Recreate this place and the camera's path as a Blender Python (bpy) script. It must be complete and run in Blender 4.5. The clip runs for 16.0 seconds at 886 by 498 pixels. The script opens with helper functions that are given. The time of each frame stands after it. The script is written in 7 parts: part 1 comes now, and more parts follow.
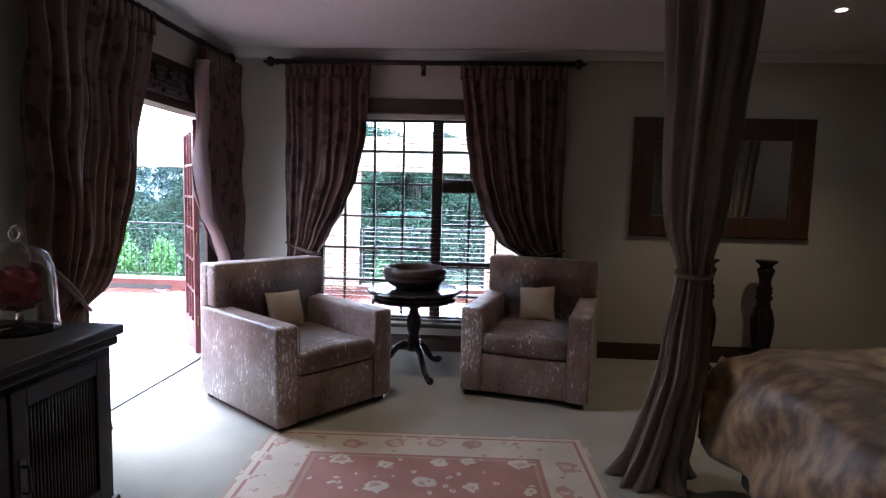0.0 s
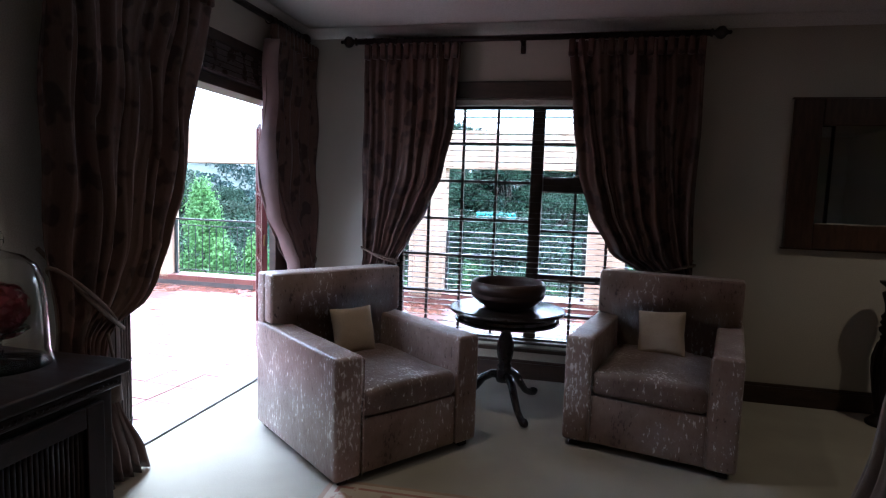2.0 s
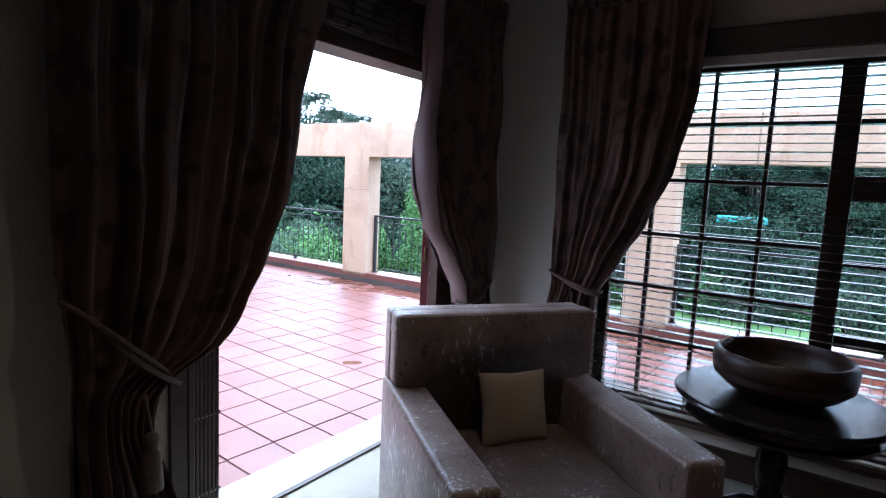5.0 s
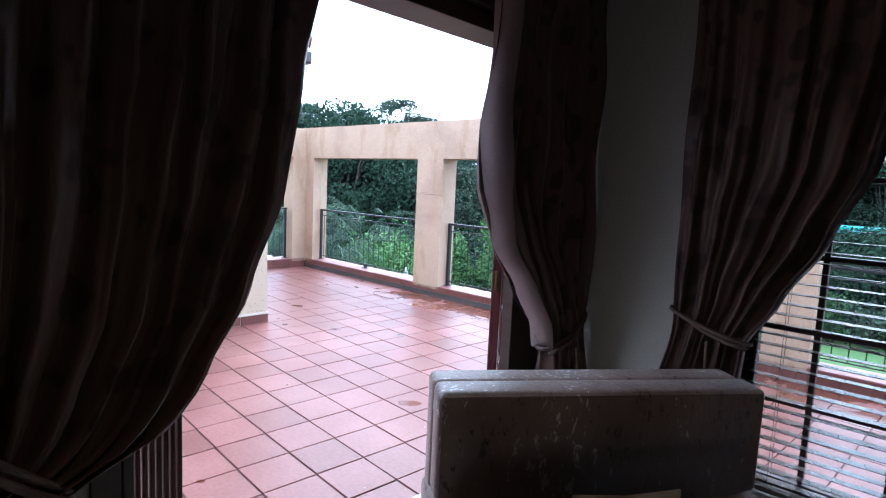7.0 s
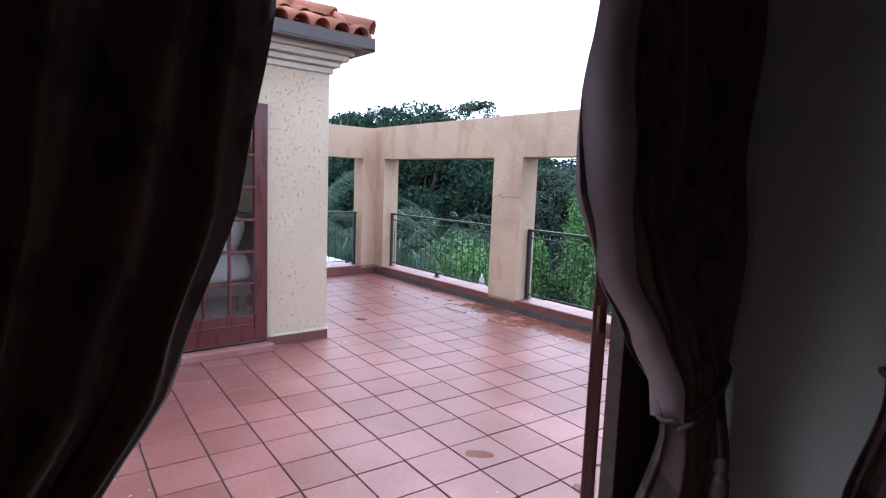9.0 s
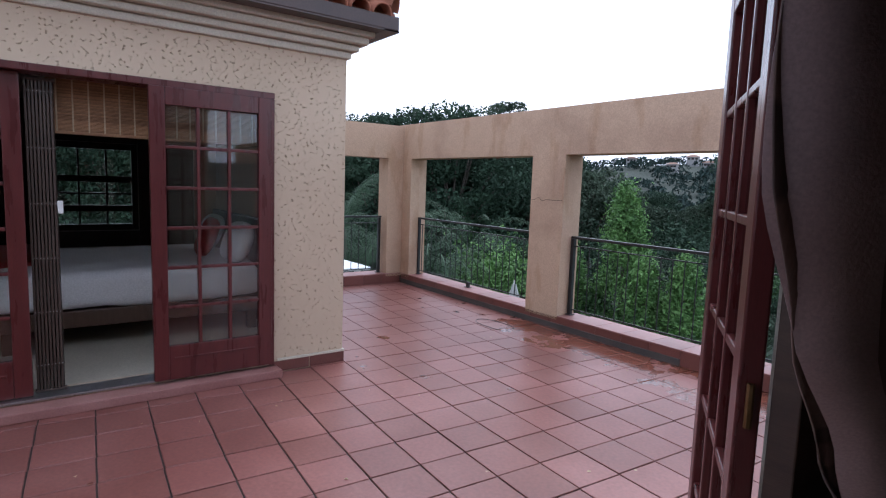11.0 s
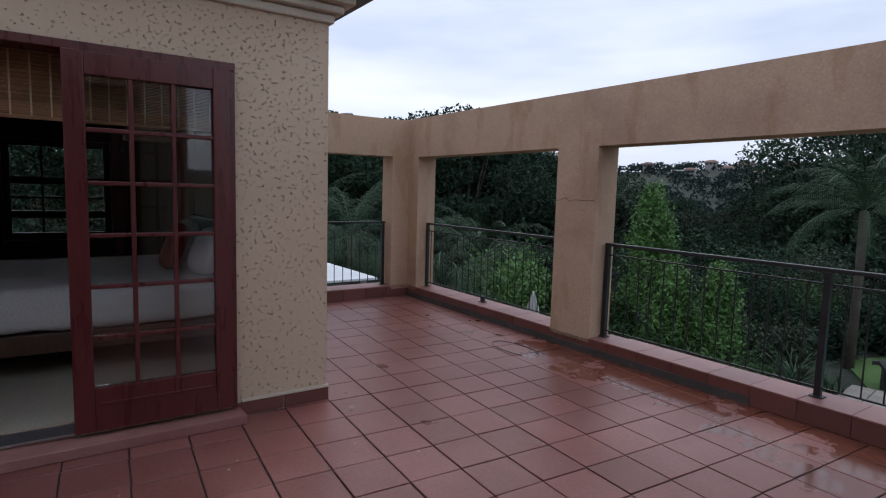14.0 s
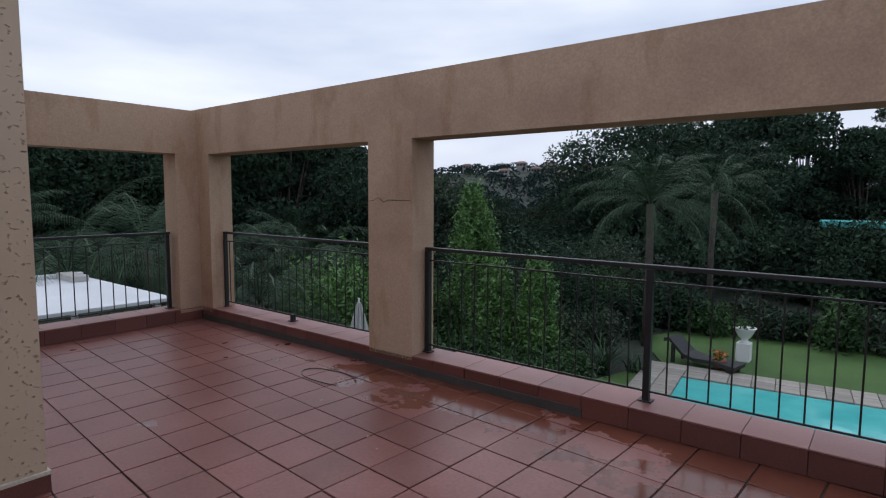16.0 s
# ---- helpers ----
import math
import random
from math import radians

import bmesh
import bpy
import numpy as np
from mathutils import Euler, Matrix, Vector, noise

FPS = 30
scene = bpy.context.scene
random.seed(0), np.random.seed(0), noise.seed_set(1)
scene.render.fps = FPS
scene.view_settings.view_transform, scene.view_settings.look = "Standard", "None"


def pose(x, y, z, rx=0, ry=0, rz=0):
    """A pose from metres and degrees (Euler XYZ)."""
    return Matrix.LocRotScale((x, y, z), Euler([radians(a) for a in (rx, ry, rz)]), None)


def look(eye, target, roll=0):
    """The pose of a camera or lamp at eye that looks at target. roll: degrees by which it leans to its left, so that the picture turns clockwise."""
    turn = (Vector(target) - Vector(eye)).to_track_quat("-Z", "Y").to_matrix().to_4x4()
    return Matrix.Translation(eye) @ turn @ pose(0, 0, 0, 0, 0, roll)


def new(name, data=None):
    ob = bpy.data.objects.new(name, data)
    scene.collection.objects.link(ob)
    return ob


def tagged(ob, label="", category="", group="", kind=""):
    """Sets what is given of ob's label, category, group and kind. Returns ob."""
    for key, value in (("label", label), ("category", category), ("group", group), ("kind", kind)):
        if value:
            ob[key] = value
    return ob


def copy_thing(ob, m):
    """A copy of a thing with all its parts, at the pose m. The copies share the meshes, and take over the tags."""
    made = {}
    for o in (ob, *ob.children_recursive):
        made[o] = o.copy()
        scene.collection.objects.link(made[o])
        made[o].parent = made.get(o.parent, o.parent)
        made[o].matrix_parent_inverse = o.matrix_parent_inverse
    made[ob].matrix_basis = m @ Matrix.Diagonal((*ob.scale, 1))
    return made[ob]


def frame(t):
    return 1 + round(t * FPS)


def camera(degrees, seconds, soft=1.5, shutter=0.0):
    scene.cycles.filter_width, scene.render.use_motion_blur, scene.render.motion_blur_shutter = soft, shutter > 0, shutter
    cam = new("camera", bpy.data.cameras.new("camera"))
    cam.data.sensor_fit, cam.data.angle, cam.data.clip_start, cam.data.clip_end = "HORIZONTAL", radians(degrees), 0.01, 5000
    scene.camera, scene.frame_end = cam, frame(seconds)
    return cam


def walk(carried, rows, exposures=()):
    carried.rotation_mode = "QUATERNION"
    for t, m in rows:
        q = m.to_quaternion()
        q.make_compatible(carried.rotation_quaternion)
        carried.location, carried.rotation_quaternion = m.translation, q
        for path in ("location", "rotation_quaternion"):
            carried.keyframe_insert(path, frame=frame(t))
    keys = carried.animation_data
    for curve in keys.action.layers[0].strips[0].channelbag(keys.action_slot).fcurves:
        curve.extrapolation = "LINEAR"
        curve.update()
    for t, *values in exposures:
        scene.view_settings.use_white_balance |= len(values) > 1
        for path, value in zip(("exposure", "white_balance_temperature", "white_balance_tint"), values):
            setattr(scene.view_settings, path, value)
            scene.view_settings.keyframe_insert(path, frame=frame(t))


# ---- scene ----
cam = camera(75.8, 16.0, soft=1.2)
PATH = [
    (0, (0.112, 0.056, 1.495), (-0.01, 2.044, 1.31), 1.4),
    (0.5, (0.119, 0.237, 1.496), (-0.092, 2.217, 1.304), 1.5),
    (1, (0.083, 0.456, 1.493), (-0.211, 2.425, 1.3), 1.6),
    (1.5, (0.031, 0.645, 1.498), (-0.328, 2.603, 1.304), 1.7),
    (2, (-0.015, 0.841, 1.492), (-0.444, 2.785, 1.298), 1.9),
    (2.5, (-0.013, 1.088, 1.493), (-0.557, 3.003, 1.301), 1.9),
    (3, (-0.042, 1.267, 1.51), (-0.708, 3.142, 1.306), 2.4),
    (3.5, (-0.095, 1.465, 1.522), (-0.872, 3.294, 1.302), 2.6),
    (4, (-0.157, 1.663, 1.526), (-1.06, 3.433, 1.297), 2.6),
    (4.5, (-0.224, 1.853, 1.535), (-1.233, 3.564, 1.298), 2.6),
    (5, (-0.286, 2.1, 1.532), (-1.413, 3.735, 1.296), 2.7),
    (7.5, (-0.872, 2.977, 1.511), (-2.275, 4.383, 1.28), 2.4),
    (8, (-0.969, 3.12, 1.521), (-2.432, 4.464, 1.288), 2.1),
    (8.5, (-1.145, 3.261, 1.483), (-2.656, 4.551, 1.256), 2.3),
    (9, (-1.277, 3.367, 1.5), (-2.818, 4.62, 1.269), 2.2),
    (11.5, (-1.978, 3.868, 1.478), (-3.592, 5.029, 1.258), 2.0),
    (12, (-2.089, 3.927, 1.463), (-3.71, 5.079, 1.25), 1.9),
    (12.5, (-2.241, 4.013, 1.47), (-3.866, 5.159, 1.259), 1.8),
    (13, (-2.358, 4.155, 1.455), (-3.997, 5.284, 1.247), 1.8),
    (13.5, (-2.451, 4.269, 1.437), (-4.097, 5.388, 1.232), 1.6),
    (14, (-2.572, 4.376, 1.409), (-4.21, 5.505, 1.206), 1.6),
    (14.5, (-2.722, 4.481, 1.413), (-4.306, 5.687, 1.216), 1.5),
    (15, (-2.844, 4.618, 1.404), (-4.337, 5.935, 1.214), 1.3),
    (15.5, (-2.924, 4.817, 1.34), (-4.299, 6.26, 1.178), 1.5),
    (16, (-3.003, 4.992, 1.394), (-4.239, 6.553, 1.209), 0.3),
]


# exposure follows the clip: open in the dark room, closed down on the bright terrace
EXPOSURES = [(0.0, 3.95, 5050, 9), (1.0, 3.68, 5000, 7), (2.0, 3.35, 4950, 6), (3.5, 2.95, 4950, 5), (5.0, 2.45, 4950, 5), (7.5, 1.92, 4950, 3), (9.0, 1.4, 5250, 8),
             (11.5, 0.38, 5700, 13), (12.5, 0.0, 5750, 14), (13.5, -0.28, 5900, 12), (16.0, -0.43, 6000, 11)]
walk(cam, [(t, look(eye, target, roll)) for t, eye, target, roll in PATH], EXPOSURES)

# ---------------------------------------------------------------- world and light
world = bpy.data.worlds.new("overcast")
scene.world = world
world.use_nodes = True
wn, wl = world.node_tree.nodes, world.node_tree.links
wn.clear()
w_out = wn.new("ShaderNodeOutputWorld")
w_bg = wn.new("ShaderNodeBackground")
w_sky = wn.new("ShaderNodeTexSky")
w_sky.sky_type = "NISHITA"
w_sky.sun_disc = False
w_sky.sun_elevation = radians(48)
w_sky.sun_rotation = radians(-60)
w_sky.dust_density = 4.0
w_sky.air_density = 1.5
w_co = wn.new("ShaderNodeTexCoord")
w_map = wn.new("ShaderNodeMapping")
w_map.inputs["Scale"].default_value = (1.2, 1.2, 5.0)
w_noise = wn.new("ShaderNodeTexNoise")
w_noise.inputs["Scale"].default_value = 1.6
w_noise.inputs["Detail"].default_value = 5.0
w_ramp = wn.new("ShaderNodeValToRGB")
w_ramp.color_ramp.elements[0].position, w_ramp.color_ramp.elements[0].color = 0.35, (8.0, 8.8, 10.4, 1)
w_ramp.color_ramp.elements[1].position, w_ramp.color_ramp.elements[1].color = 0.65, (12.2, 12.4, 12.9, 1)
w_mix = wn.new("ShaderNodeMixRGB")
w_mix.inputs[0].default_value = 0.9
wl.new(w_co.outputs["Generated"], w_map.inputs[0])
wl.new(w_map.outputs[0], w_noise.inputs["Vector"])
wl.new(w_noise.outputs["Fac"], w_ramp.inputs[0])
wl.new(w_sky.outputs[0], w_mix.inputs[1])
wl.new(w_ramp.outputs[0], w_mix.inputs[2])
wl.new(w_mix.outputs[0], w_bg.inputs[0])
w_bg.inputs[1].default_value = 0.11
wl.new(w_bg.outputs[0], w_out.inputs[0])

sun_data = bpy.data.lights.new("sun", "SUN")
sun_data.energy, sun_data.angle, sun_data.color = 0.7, radians(25), (1.0, 0.97, 0.93)
sun = new("sun", sun_data)
sun.matrix_world = look((-20, 30, 40), (-4, 6, 0))


# ---------------------------------------------------------------- materials
def nodes_of(name):
    m = bpy.data.materials.new(name)
    m.use_nodes = True
    nt = m.node_tree
    return m, nt, nt.nodes["Principled BSDF"]


def noise_node(nt, scale, detail=5.0, stretch=(1, 1, 1), coord="Object", rough=0.55):
    co = nt.nodes.new("ShaderNodeTexCoord")
    mp = nt.nodes.new("ShaderNodeMapping")
    mp.inputs["Scale"].default_value = stretch
    n = nt.nodes.new("ShaderNodeTexNoise")
    n.inputs["Scale"].default_value, n.inputs["Detail"].default_value, n.inputs["Roughness"].default_value = scale, detail, rough
    nt.links.new(co.outputs[coord], mp.inputs[0])
    nt.links.new(mp.outputs[0], n.inputs["Vector"])
    return n


def ramp_node(nt, fac, stops):
    r = nt.nodes.new("ShaderNodeValToRGB")
    els = r.color_ramp.elements
    while len(els) < len(stops):
        els.new(0.5)
    for e, (p, c) in zip(els, stops):
        e.position, e.color = p, (*c, 1)
    nt.links.new(fac, r.inputs[0])
    return r


def mult(nt, a, b, fac=1.0, kind="MULTIPLY"):
    m = nt.nodes.new("ShaderNodeMixRGB")
    m.blend_type = kind
    m.inputs[0].default_value = fac
    nt.links.new(a, m.inputs[1])
    nt.links.new(b, m.inputs[2])
    return m.outputs[0]


def mat(name, dark, light, scale=4.0, rough=0.6, metal=0.0, bump=0.2, fine=90.0, stretch=(1, 1, 1), spread=(0.3, 0.7), sheen=0.0,
        rand=0.0, island=0.0, dist=0.004, spec=0.5, rough_var=0.15):
    """Two scales of variation: broad stains between two colours, fine grain in tint, roughness and relief."""
    m, nt, b = nodes_of(name)
    big = noise_node(nt, scale, 6.0, stretch)
    small = noise_node(nt, fine, 4.0, stretch)
    col = ramp_node(nt, big.outputs["Fac"], [(spread[0], dark), (spread[1], light)]).outputs[0]
    grain = ramp_node(nt, small.outputs["Fac"], [(0.3, (0.82, 0.82, 0.82)), (0.7, (1.08, 1.08, 1.08))]).outputs[0]
    col = mult(nt, col, grain)
    if rand:
        oi = nt.nodes.new("ShaderNodeObjectInfo")
        v = ramp_node(nt, oi.outputs["Random"], [(0.0, (1 - rand,) * 3), (1.0, (1 + rand,) * 3)]).outputs[0]
        col = mult(nt, col, v)
    if island:
        ge = nt.nodes.new("ShaderNodeNewGeometry")
        v = ramp_node(nt, ge.outputs["Random Per Island"], [(0.0, (1 - island,) * 3), (1.0, (1 + island,) * 3)]).outputs[0]
        col = mult(nt, col, v)
    nt.links.new(col, b.inputs["Base Color"])
    rr = nt.nodes.new("ShaderNodeMapRange")
    rr.inputs[3].default_value, rr.inputs[4].default_value = max(0.02, rough - rough_var), min(1.0, rough + rough_var)
    nt.links.new(big.outputs["Fac"], rr.inputs[0])
    nt.links.new(rr.outputs[0], b.inputs["Roughness"])
    b.inputs["Metallic"].default_value = metal
    b.inputs["Specular IOR Level"].default_value = spec
    if sheen:
        b.inputs["Sheen Weight"].default_value = sheen
        b.inputs["Sheen Roughness"].default_value = 0.4
    if bump:
        bu = nt.nodes.new("ShaderNodeBump")
        bu.inputs["Strength"].default_value, bu.inputs["Distance"].default_value = bump, dist
        nt.links.new(small.outputs["Fac"], bu.inputs["Height"])
        nt.links.new(bu.outputs[0], b.inputs["Normal"])
    return m


def pitted_plaster(name):
    """Cream exterior render with small torn pits."""
    m, nt, b = nodes_of(name)
    big = noise_node(nt, 0.9, 6.0)
    pit = noise_node(nt, 40.0, 2.0, (1, 1, 1.4), rough=0.5)
    fine = noise_node(nt, 120.0, 3.0)
    mask = ramp_node(nt, pit.outputs["Fac"], [(0.312, (0, 0, 0)), (0.368, (1, 1, 1))])
    col = ramp_node(nt, big.outputs["Fac"], [(0.3, (0.50, 0.385, 0.275)), (0.7, (0.59, 0.465, 0.34))]).outputs[0]
    deep = ramp_node(nt, pit.outputs["Fac"], [(0.285, (0.66, 0.61, 0.55)), (0.342, (1, 1, 1))]).outputs[0]
    nt.links.new(mult(nt, col, deep), b.inputs["Base Color"])
    b.inputs["Roughness"].default_value = 0.9
    b1, b2 = nt.nodes.new("ShaderNodeBump"), nt.nodes.new("ShaderNodeBump")
    b1.inputs["Distance"].default_value, b2.inputs["Distance"].default_value = 0.012, 0.002
    b1.inputs["Strength"].default_value, b2.inputs["Strength"].default_value = 1.0, 0.5
    nt.links.new(mask.outputs[0], b1.inputs["Height"])
    nt.links.new(fine.outputs["Fac"], b2.inputs["Height"])
    nt.links.new(b1.outputs[0], b2.inputs["Normal"])
    nt.links.new(b2.outputs[0], b.inputs["Normal"])
    return m


def crushed_velvet(name, tone=1.0):
    """Mauve-brown velvet: short upright silvery flecks in patches, bare brown worn spots."""
    m, nt, b = nodes_of(name)
    fleck = noise_node(nt, 46.0, 5.0, (1.5, 1.5, 0.55), rough=0.66)
    patch = noise_node(nt, 3.6, 5.0, (1, 1, 0.8), rough=0.66)
    cloud = noise_node(nt, 2.2, 3.0)
    fine = noise_node(nt, 160.0, 2.0)
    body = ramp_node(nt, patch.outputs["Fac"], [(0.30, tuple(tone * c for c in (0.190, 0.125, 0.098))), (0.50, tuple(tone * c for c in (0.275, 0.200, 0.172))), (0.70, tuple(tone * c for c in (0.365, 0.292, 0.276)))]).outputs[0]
    tint = ramp_node(nt, cloud.outputs["Fac"], [(0.3, (0.82, 0.78, 0.76)), (0.7, (1.10, 1.06, 1.05))]).outputs[0]
    body = mult(nt, body, tint)
    add = nt.nodes.new("ShaderNodeMath")
    add.operation = "MULTIPLY_ADD"
    add.inputs[1].default_value = 0.62
    nt.links.new(patch.outputs["Fac"], add.inputs[0])
    nt.links.new(fleck.outputs["Fac"], add.inputs[2])
    silver = ramp_node(nt, add.outputs[0], [(0.925, (0, 0, 0)), (0.985, (1, 1, 1))])
    worn = ramp_node(nt, add.outputs[0], [(0.625, (1, 1, 1)), (0.670, (0, 0, 0))])
    mx, mw = nt.nodes.new("ShaderNodeMixRGB"), nt.nodes.new("ShaderNodeMixRGB")
    mw.inputs[2].default_value = (0.085, 0.050, 0.042, 1)
    mx.inputs[2].default_value = (0.80, 0.77, 0.77, 1)
    nt.links.new(worn.outputs[0], mw.inputs[0])
    nt.links.new(body, mw.inputs[1])
    nt.links.new(silver.outputs[0], mx.inputs[0])
    nt.links.new(mw.outputs[0], mx.inputs[1])
    nt.links.new(mx.outputs[0], b.inputs["Base Color"])
    ro = ramp_node(nt, add.outputs[0], [(0.65, (0.50,) * 3), (0.95, (0.28,) * 3)])
    nt.links.new(ro.outputs[0], b.inputs["Roughness"])
    b.inputs["Sheen Weight"].default_value = 0.30
    b.inputs["Sheen Roughness"].default_value = 0.35
    bu, bv = nt.nodes.new("ShaderNodeBump"), nt.nodes.new("ShaderNodeBump")
    bu.inputs["Strength"].default_value, bu.inputs["Distance"].default_value = 0.5, 0.005
    bv.inputs["Strength"].default_value, bv.inputs["Distance"].default_value = 0.2, 0.001
    nt.links.new(add.outputs[0], bu.inputs["Height"])
    nt.links.new(fine.outputs["Fac"], bv.inputs["Height"])
    nt.links.new(bu.outputs[0], bv.inputs["Normal"])
    nt.links.new(bv.outputs[0], b.inputs["Normal"])
    return m


def damask(name, dark, light):
    """Heavy curtain cloth with a woven leaf figure, satin on matt."""
    m, nt, b = nodes_of(name)
    fig = noise_node(nt, 9.0, 2.0, (1, 1, 0.7), rough=0.4)
    wv = nt.nodes.new("ShaderNodeTexVoronoi")
    wv.inputs["Scale"].default_value = 11.0
    co = nt.nodes.new("ShaderNodeTexCoord")
    nt.links.new(co.outputs["Object"], wv.inputs["Vector"])
    fine = noise_node(nt, 220.0, 2.0, (1, 1, 0.15))
    both = nt.nodes.new("ShaderNodeMath")
    both.operation = "MULTIPLY_ADD"
    both.inputs[1].default_value = 0.35
    nt.links.new(wv.outputs["Distance"], both.inputs[0])
    nt.links.new(fig.outputs["Fac"], both.inputs[2])
    col = ramp_node(nt, both.outputs[0], [(0.56, dark), (0.62, light)]).outputs[0]
    g = ramp_node(nt, fine.outputs["Fac"], [(0.3, (0.85,) * 3), (0.7, (1.1,) * 3)]).outputs[0]
    nt.links.new(mult(nt, col, g), b.inputs["Base Color"])
    ro = ramp_node(nt, both.outputs[0], [(0.56, (0.62,) * 3), (0.62, (0.42,) * 3)])
    nt.links.new(ro.outputs[0], b.inputs["Roughness"])
    b.inputs["Sheen Weight"].default_value = 0.06
    b.inputs["Specular IOR Level"].default_value = 0.30
    bu = nt.nodes.new("ShaderNodeBump")
    bu.inputs["Strength"].default_value, bu.inputs["Distance"].default_value = 0.25, 0.002
    nt.links.new(fine.outputs["Fac"], bu.inputs["Height"])
    nt.links.new(bu.outputs[0], b.inputs["Normal"])
    return m


def terrace_tile(name):
    """Terracotta tile, lime bloom and damp patches across the terrace, each tile a little different."""
    m, nt, b = nodes_of(name)
    geo = nt.nodes.new("ShaderNodeNewGeometry")

    def wnoise(scale, detail, rough=0.55):
        n = nt.nodes.new("ShaderNodeTexNoise")
        n.inputs["Scale"].default_value, n.inputs["Detail"].default_value, n.inputs["Roughness"].default_value = scale, detail, rough
        nt.links.new(geo.outputs["Position"], n.inputs["Vector"])
        return n.outputs["Fac"]

    stain, grain, damp = wnoise(1.3, 6.0), wnoise(45.0, 5.0), wnoise(2.3, 5.0, 0.6)
    col = ramp_node(nt, stain, [(0.3, (0.180, 0.062, 0.050)), (0.5, (0.212, 0.080, 0.066)), (0.72, (0.275, 0.117, 0.100))]).outputs[0]
    gr = ramp_node(nt, grain, [(0.3, (0.84,) * 3), (0.7, (1.12,) * 3)]).outputs[0]
    col = mult(nt, col, gr)
    oi = nt.nodes.new("ShaderNodeObjectInfo")
    col = mult(nt, col, ramp_node(nt, oi.outputs["Random"], [(0.0, (0.86, 0.84, 0.82)), (1.0, (1.12, 1.12, 1.14))]).outputs[0])
    # damp gathers along the kerb
    sep = nt.nodes.new("ShaderNodeSeparateXYZ")
    nt.links.new(geo.outputs["Position"], sep.inputs[0])
    near = nt.nodes.new("ShaderNodeMapRange")
    near.inputs[1].default_value, near.inputs[2].default_value = 7.2, 8.15
    near.inputs[3].default_value, near.inputs[4].default_value = -0.19, 0.12
    nt.links.new(sep.outputs["Y"], near.inputs[0])
    add = nt.nodes.new("ShaderNodeMath")
    add.operation = "ADD"
    nt.links.new(damp, add.inputs[0])
    nt.links.new(near.outputs[0], add.inputs[1])
    east = nt.nodes.new("ShaderNodeMapRange")
    east.inputs[1].default_value, east.inputs[2].default_value = -7.0, -6.2
    east.inputs[3].default_value, east.inputs[4].default_value = -0.25, 0.0
    nt.links.new(sep.outputs["X"], east.inputs[0])
    both = nt.nodes.new("ShaderNodeMath")
    both.operation = "ADD"
    nt.links.new(add.outputs[0], both.inputs[0])
    nt.links.new(east.outputs[0], both.inputs[1])
    # small drips scattered over the dry tiles
    drip = wnoise(3.6, 2.0, 0.4)
    spots = ramp_node(nt, drip, [(0.715, (0, 0, 0)), (0.735, (1, 1, 1))])
    top = nt.nodes.new("ShaderNodeMath")
    top.operation = "MAXIMUM"
    film = ramp_node(nt, both.outputs[0], [(0.50, (0, 0, 0)), (0.53, (1, 1, 1))])
    nt.links.new(film.outputs[0], top.inputs[0])
    nt.links.new(spots.outputs[0], top.inputs[1])
    wet = top
    wetcol = ramp_node(nt, stain, [(0.3, (0.120, 0.036, 0.022)), (0.7, (0.17, 0.056, 0.034))])
    mx = nt.nodes.new("ShaderNodeMixRGB")
    nt.links.new(wet.outputs[0], mx.inputs[0])
    nt.links.new(col, mx.inputs[1])
    nt.links.new(wetcol.outputs[0], mx.inputs[2])
    nt.links.new(mx.outputs[0], b.inputs["Base Color"])
    ro = nt.nodes.new("ShaderNodeMapRange")
    ro.inputs[3].default_value, ro.inputs[4].default_value = 0.40, 0.16
    nt.links.new(wet.outputs[0], ro.inputs[0])
    nt.links.new(ro.outputs[0], b.inputs["Roughness"])
    bu = nt.nodes.new("ShaderNodeBump")
    bu.inputs["Strength"].default_value, bu.inputs["Distance"].default_value = 0.15, 0.002
    nt.links.new(grain, bu.inputs["Height"])
    nt.links.new(bu.outputs[0], b.inputs["Normal"])
    return m


def glass(name, tint=(0.96, 0.98, 0.97)):
    m, nt, b = nodes_of(name)
    b.inputs["Base Color"].default_value = (*tint, 1)
    b.inputs["Transmission Weight"].default_value = 1.0
    b.inputs["Roughness"].default_value = 0.0
    b.inputs["IOR"].default_value = 1.45
    return m


def emitter(name, colour, strength):
    m, nt, b = nodes_of(name)
    b.inputs["Emission Color"].default_value = (*colour, 1)
    b.inputs["Emission Strength"].default_value = strength
    return m


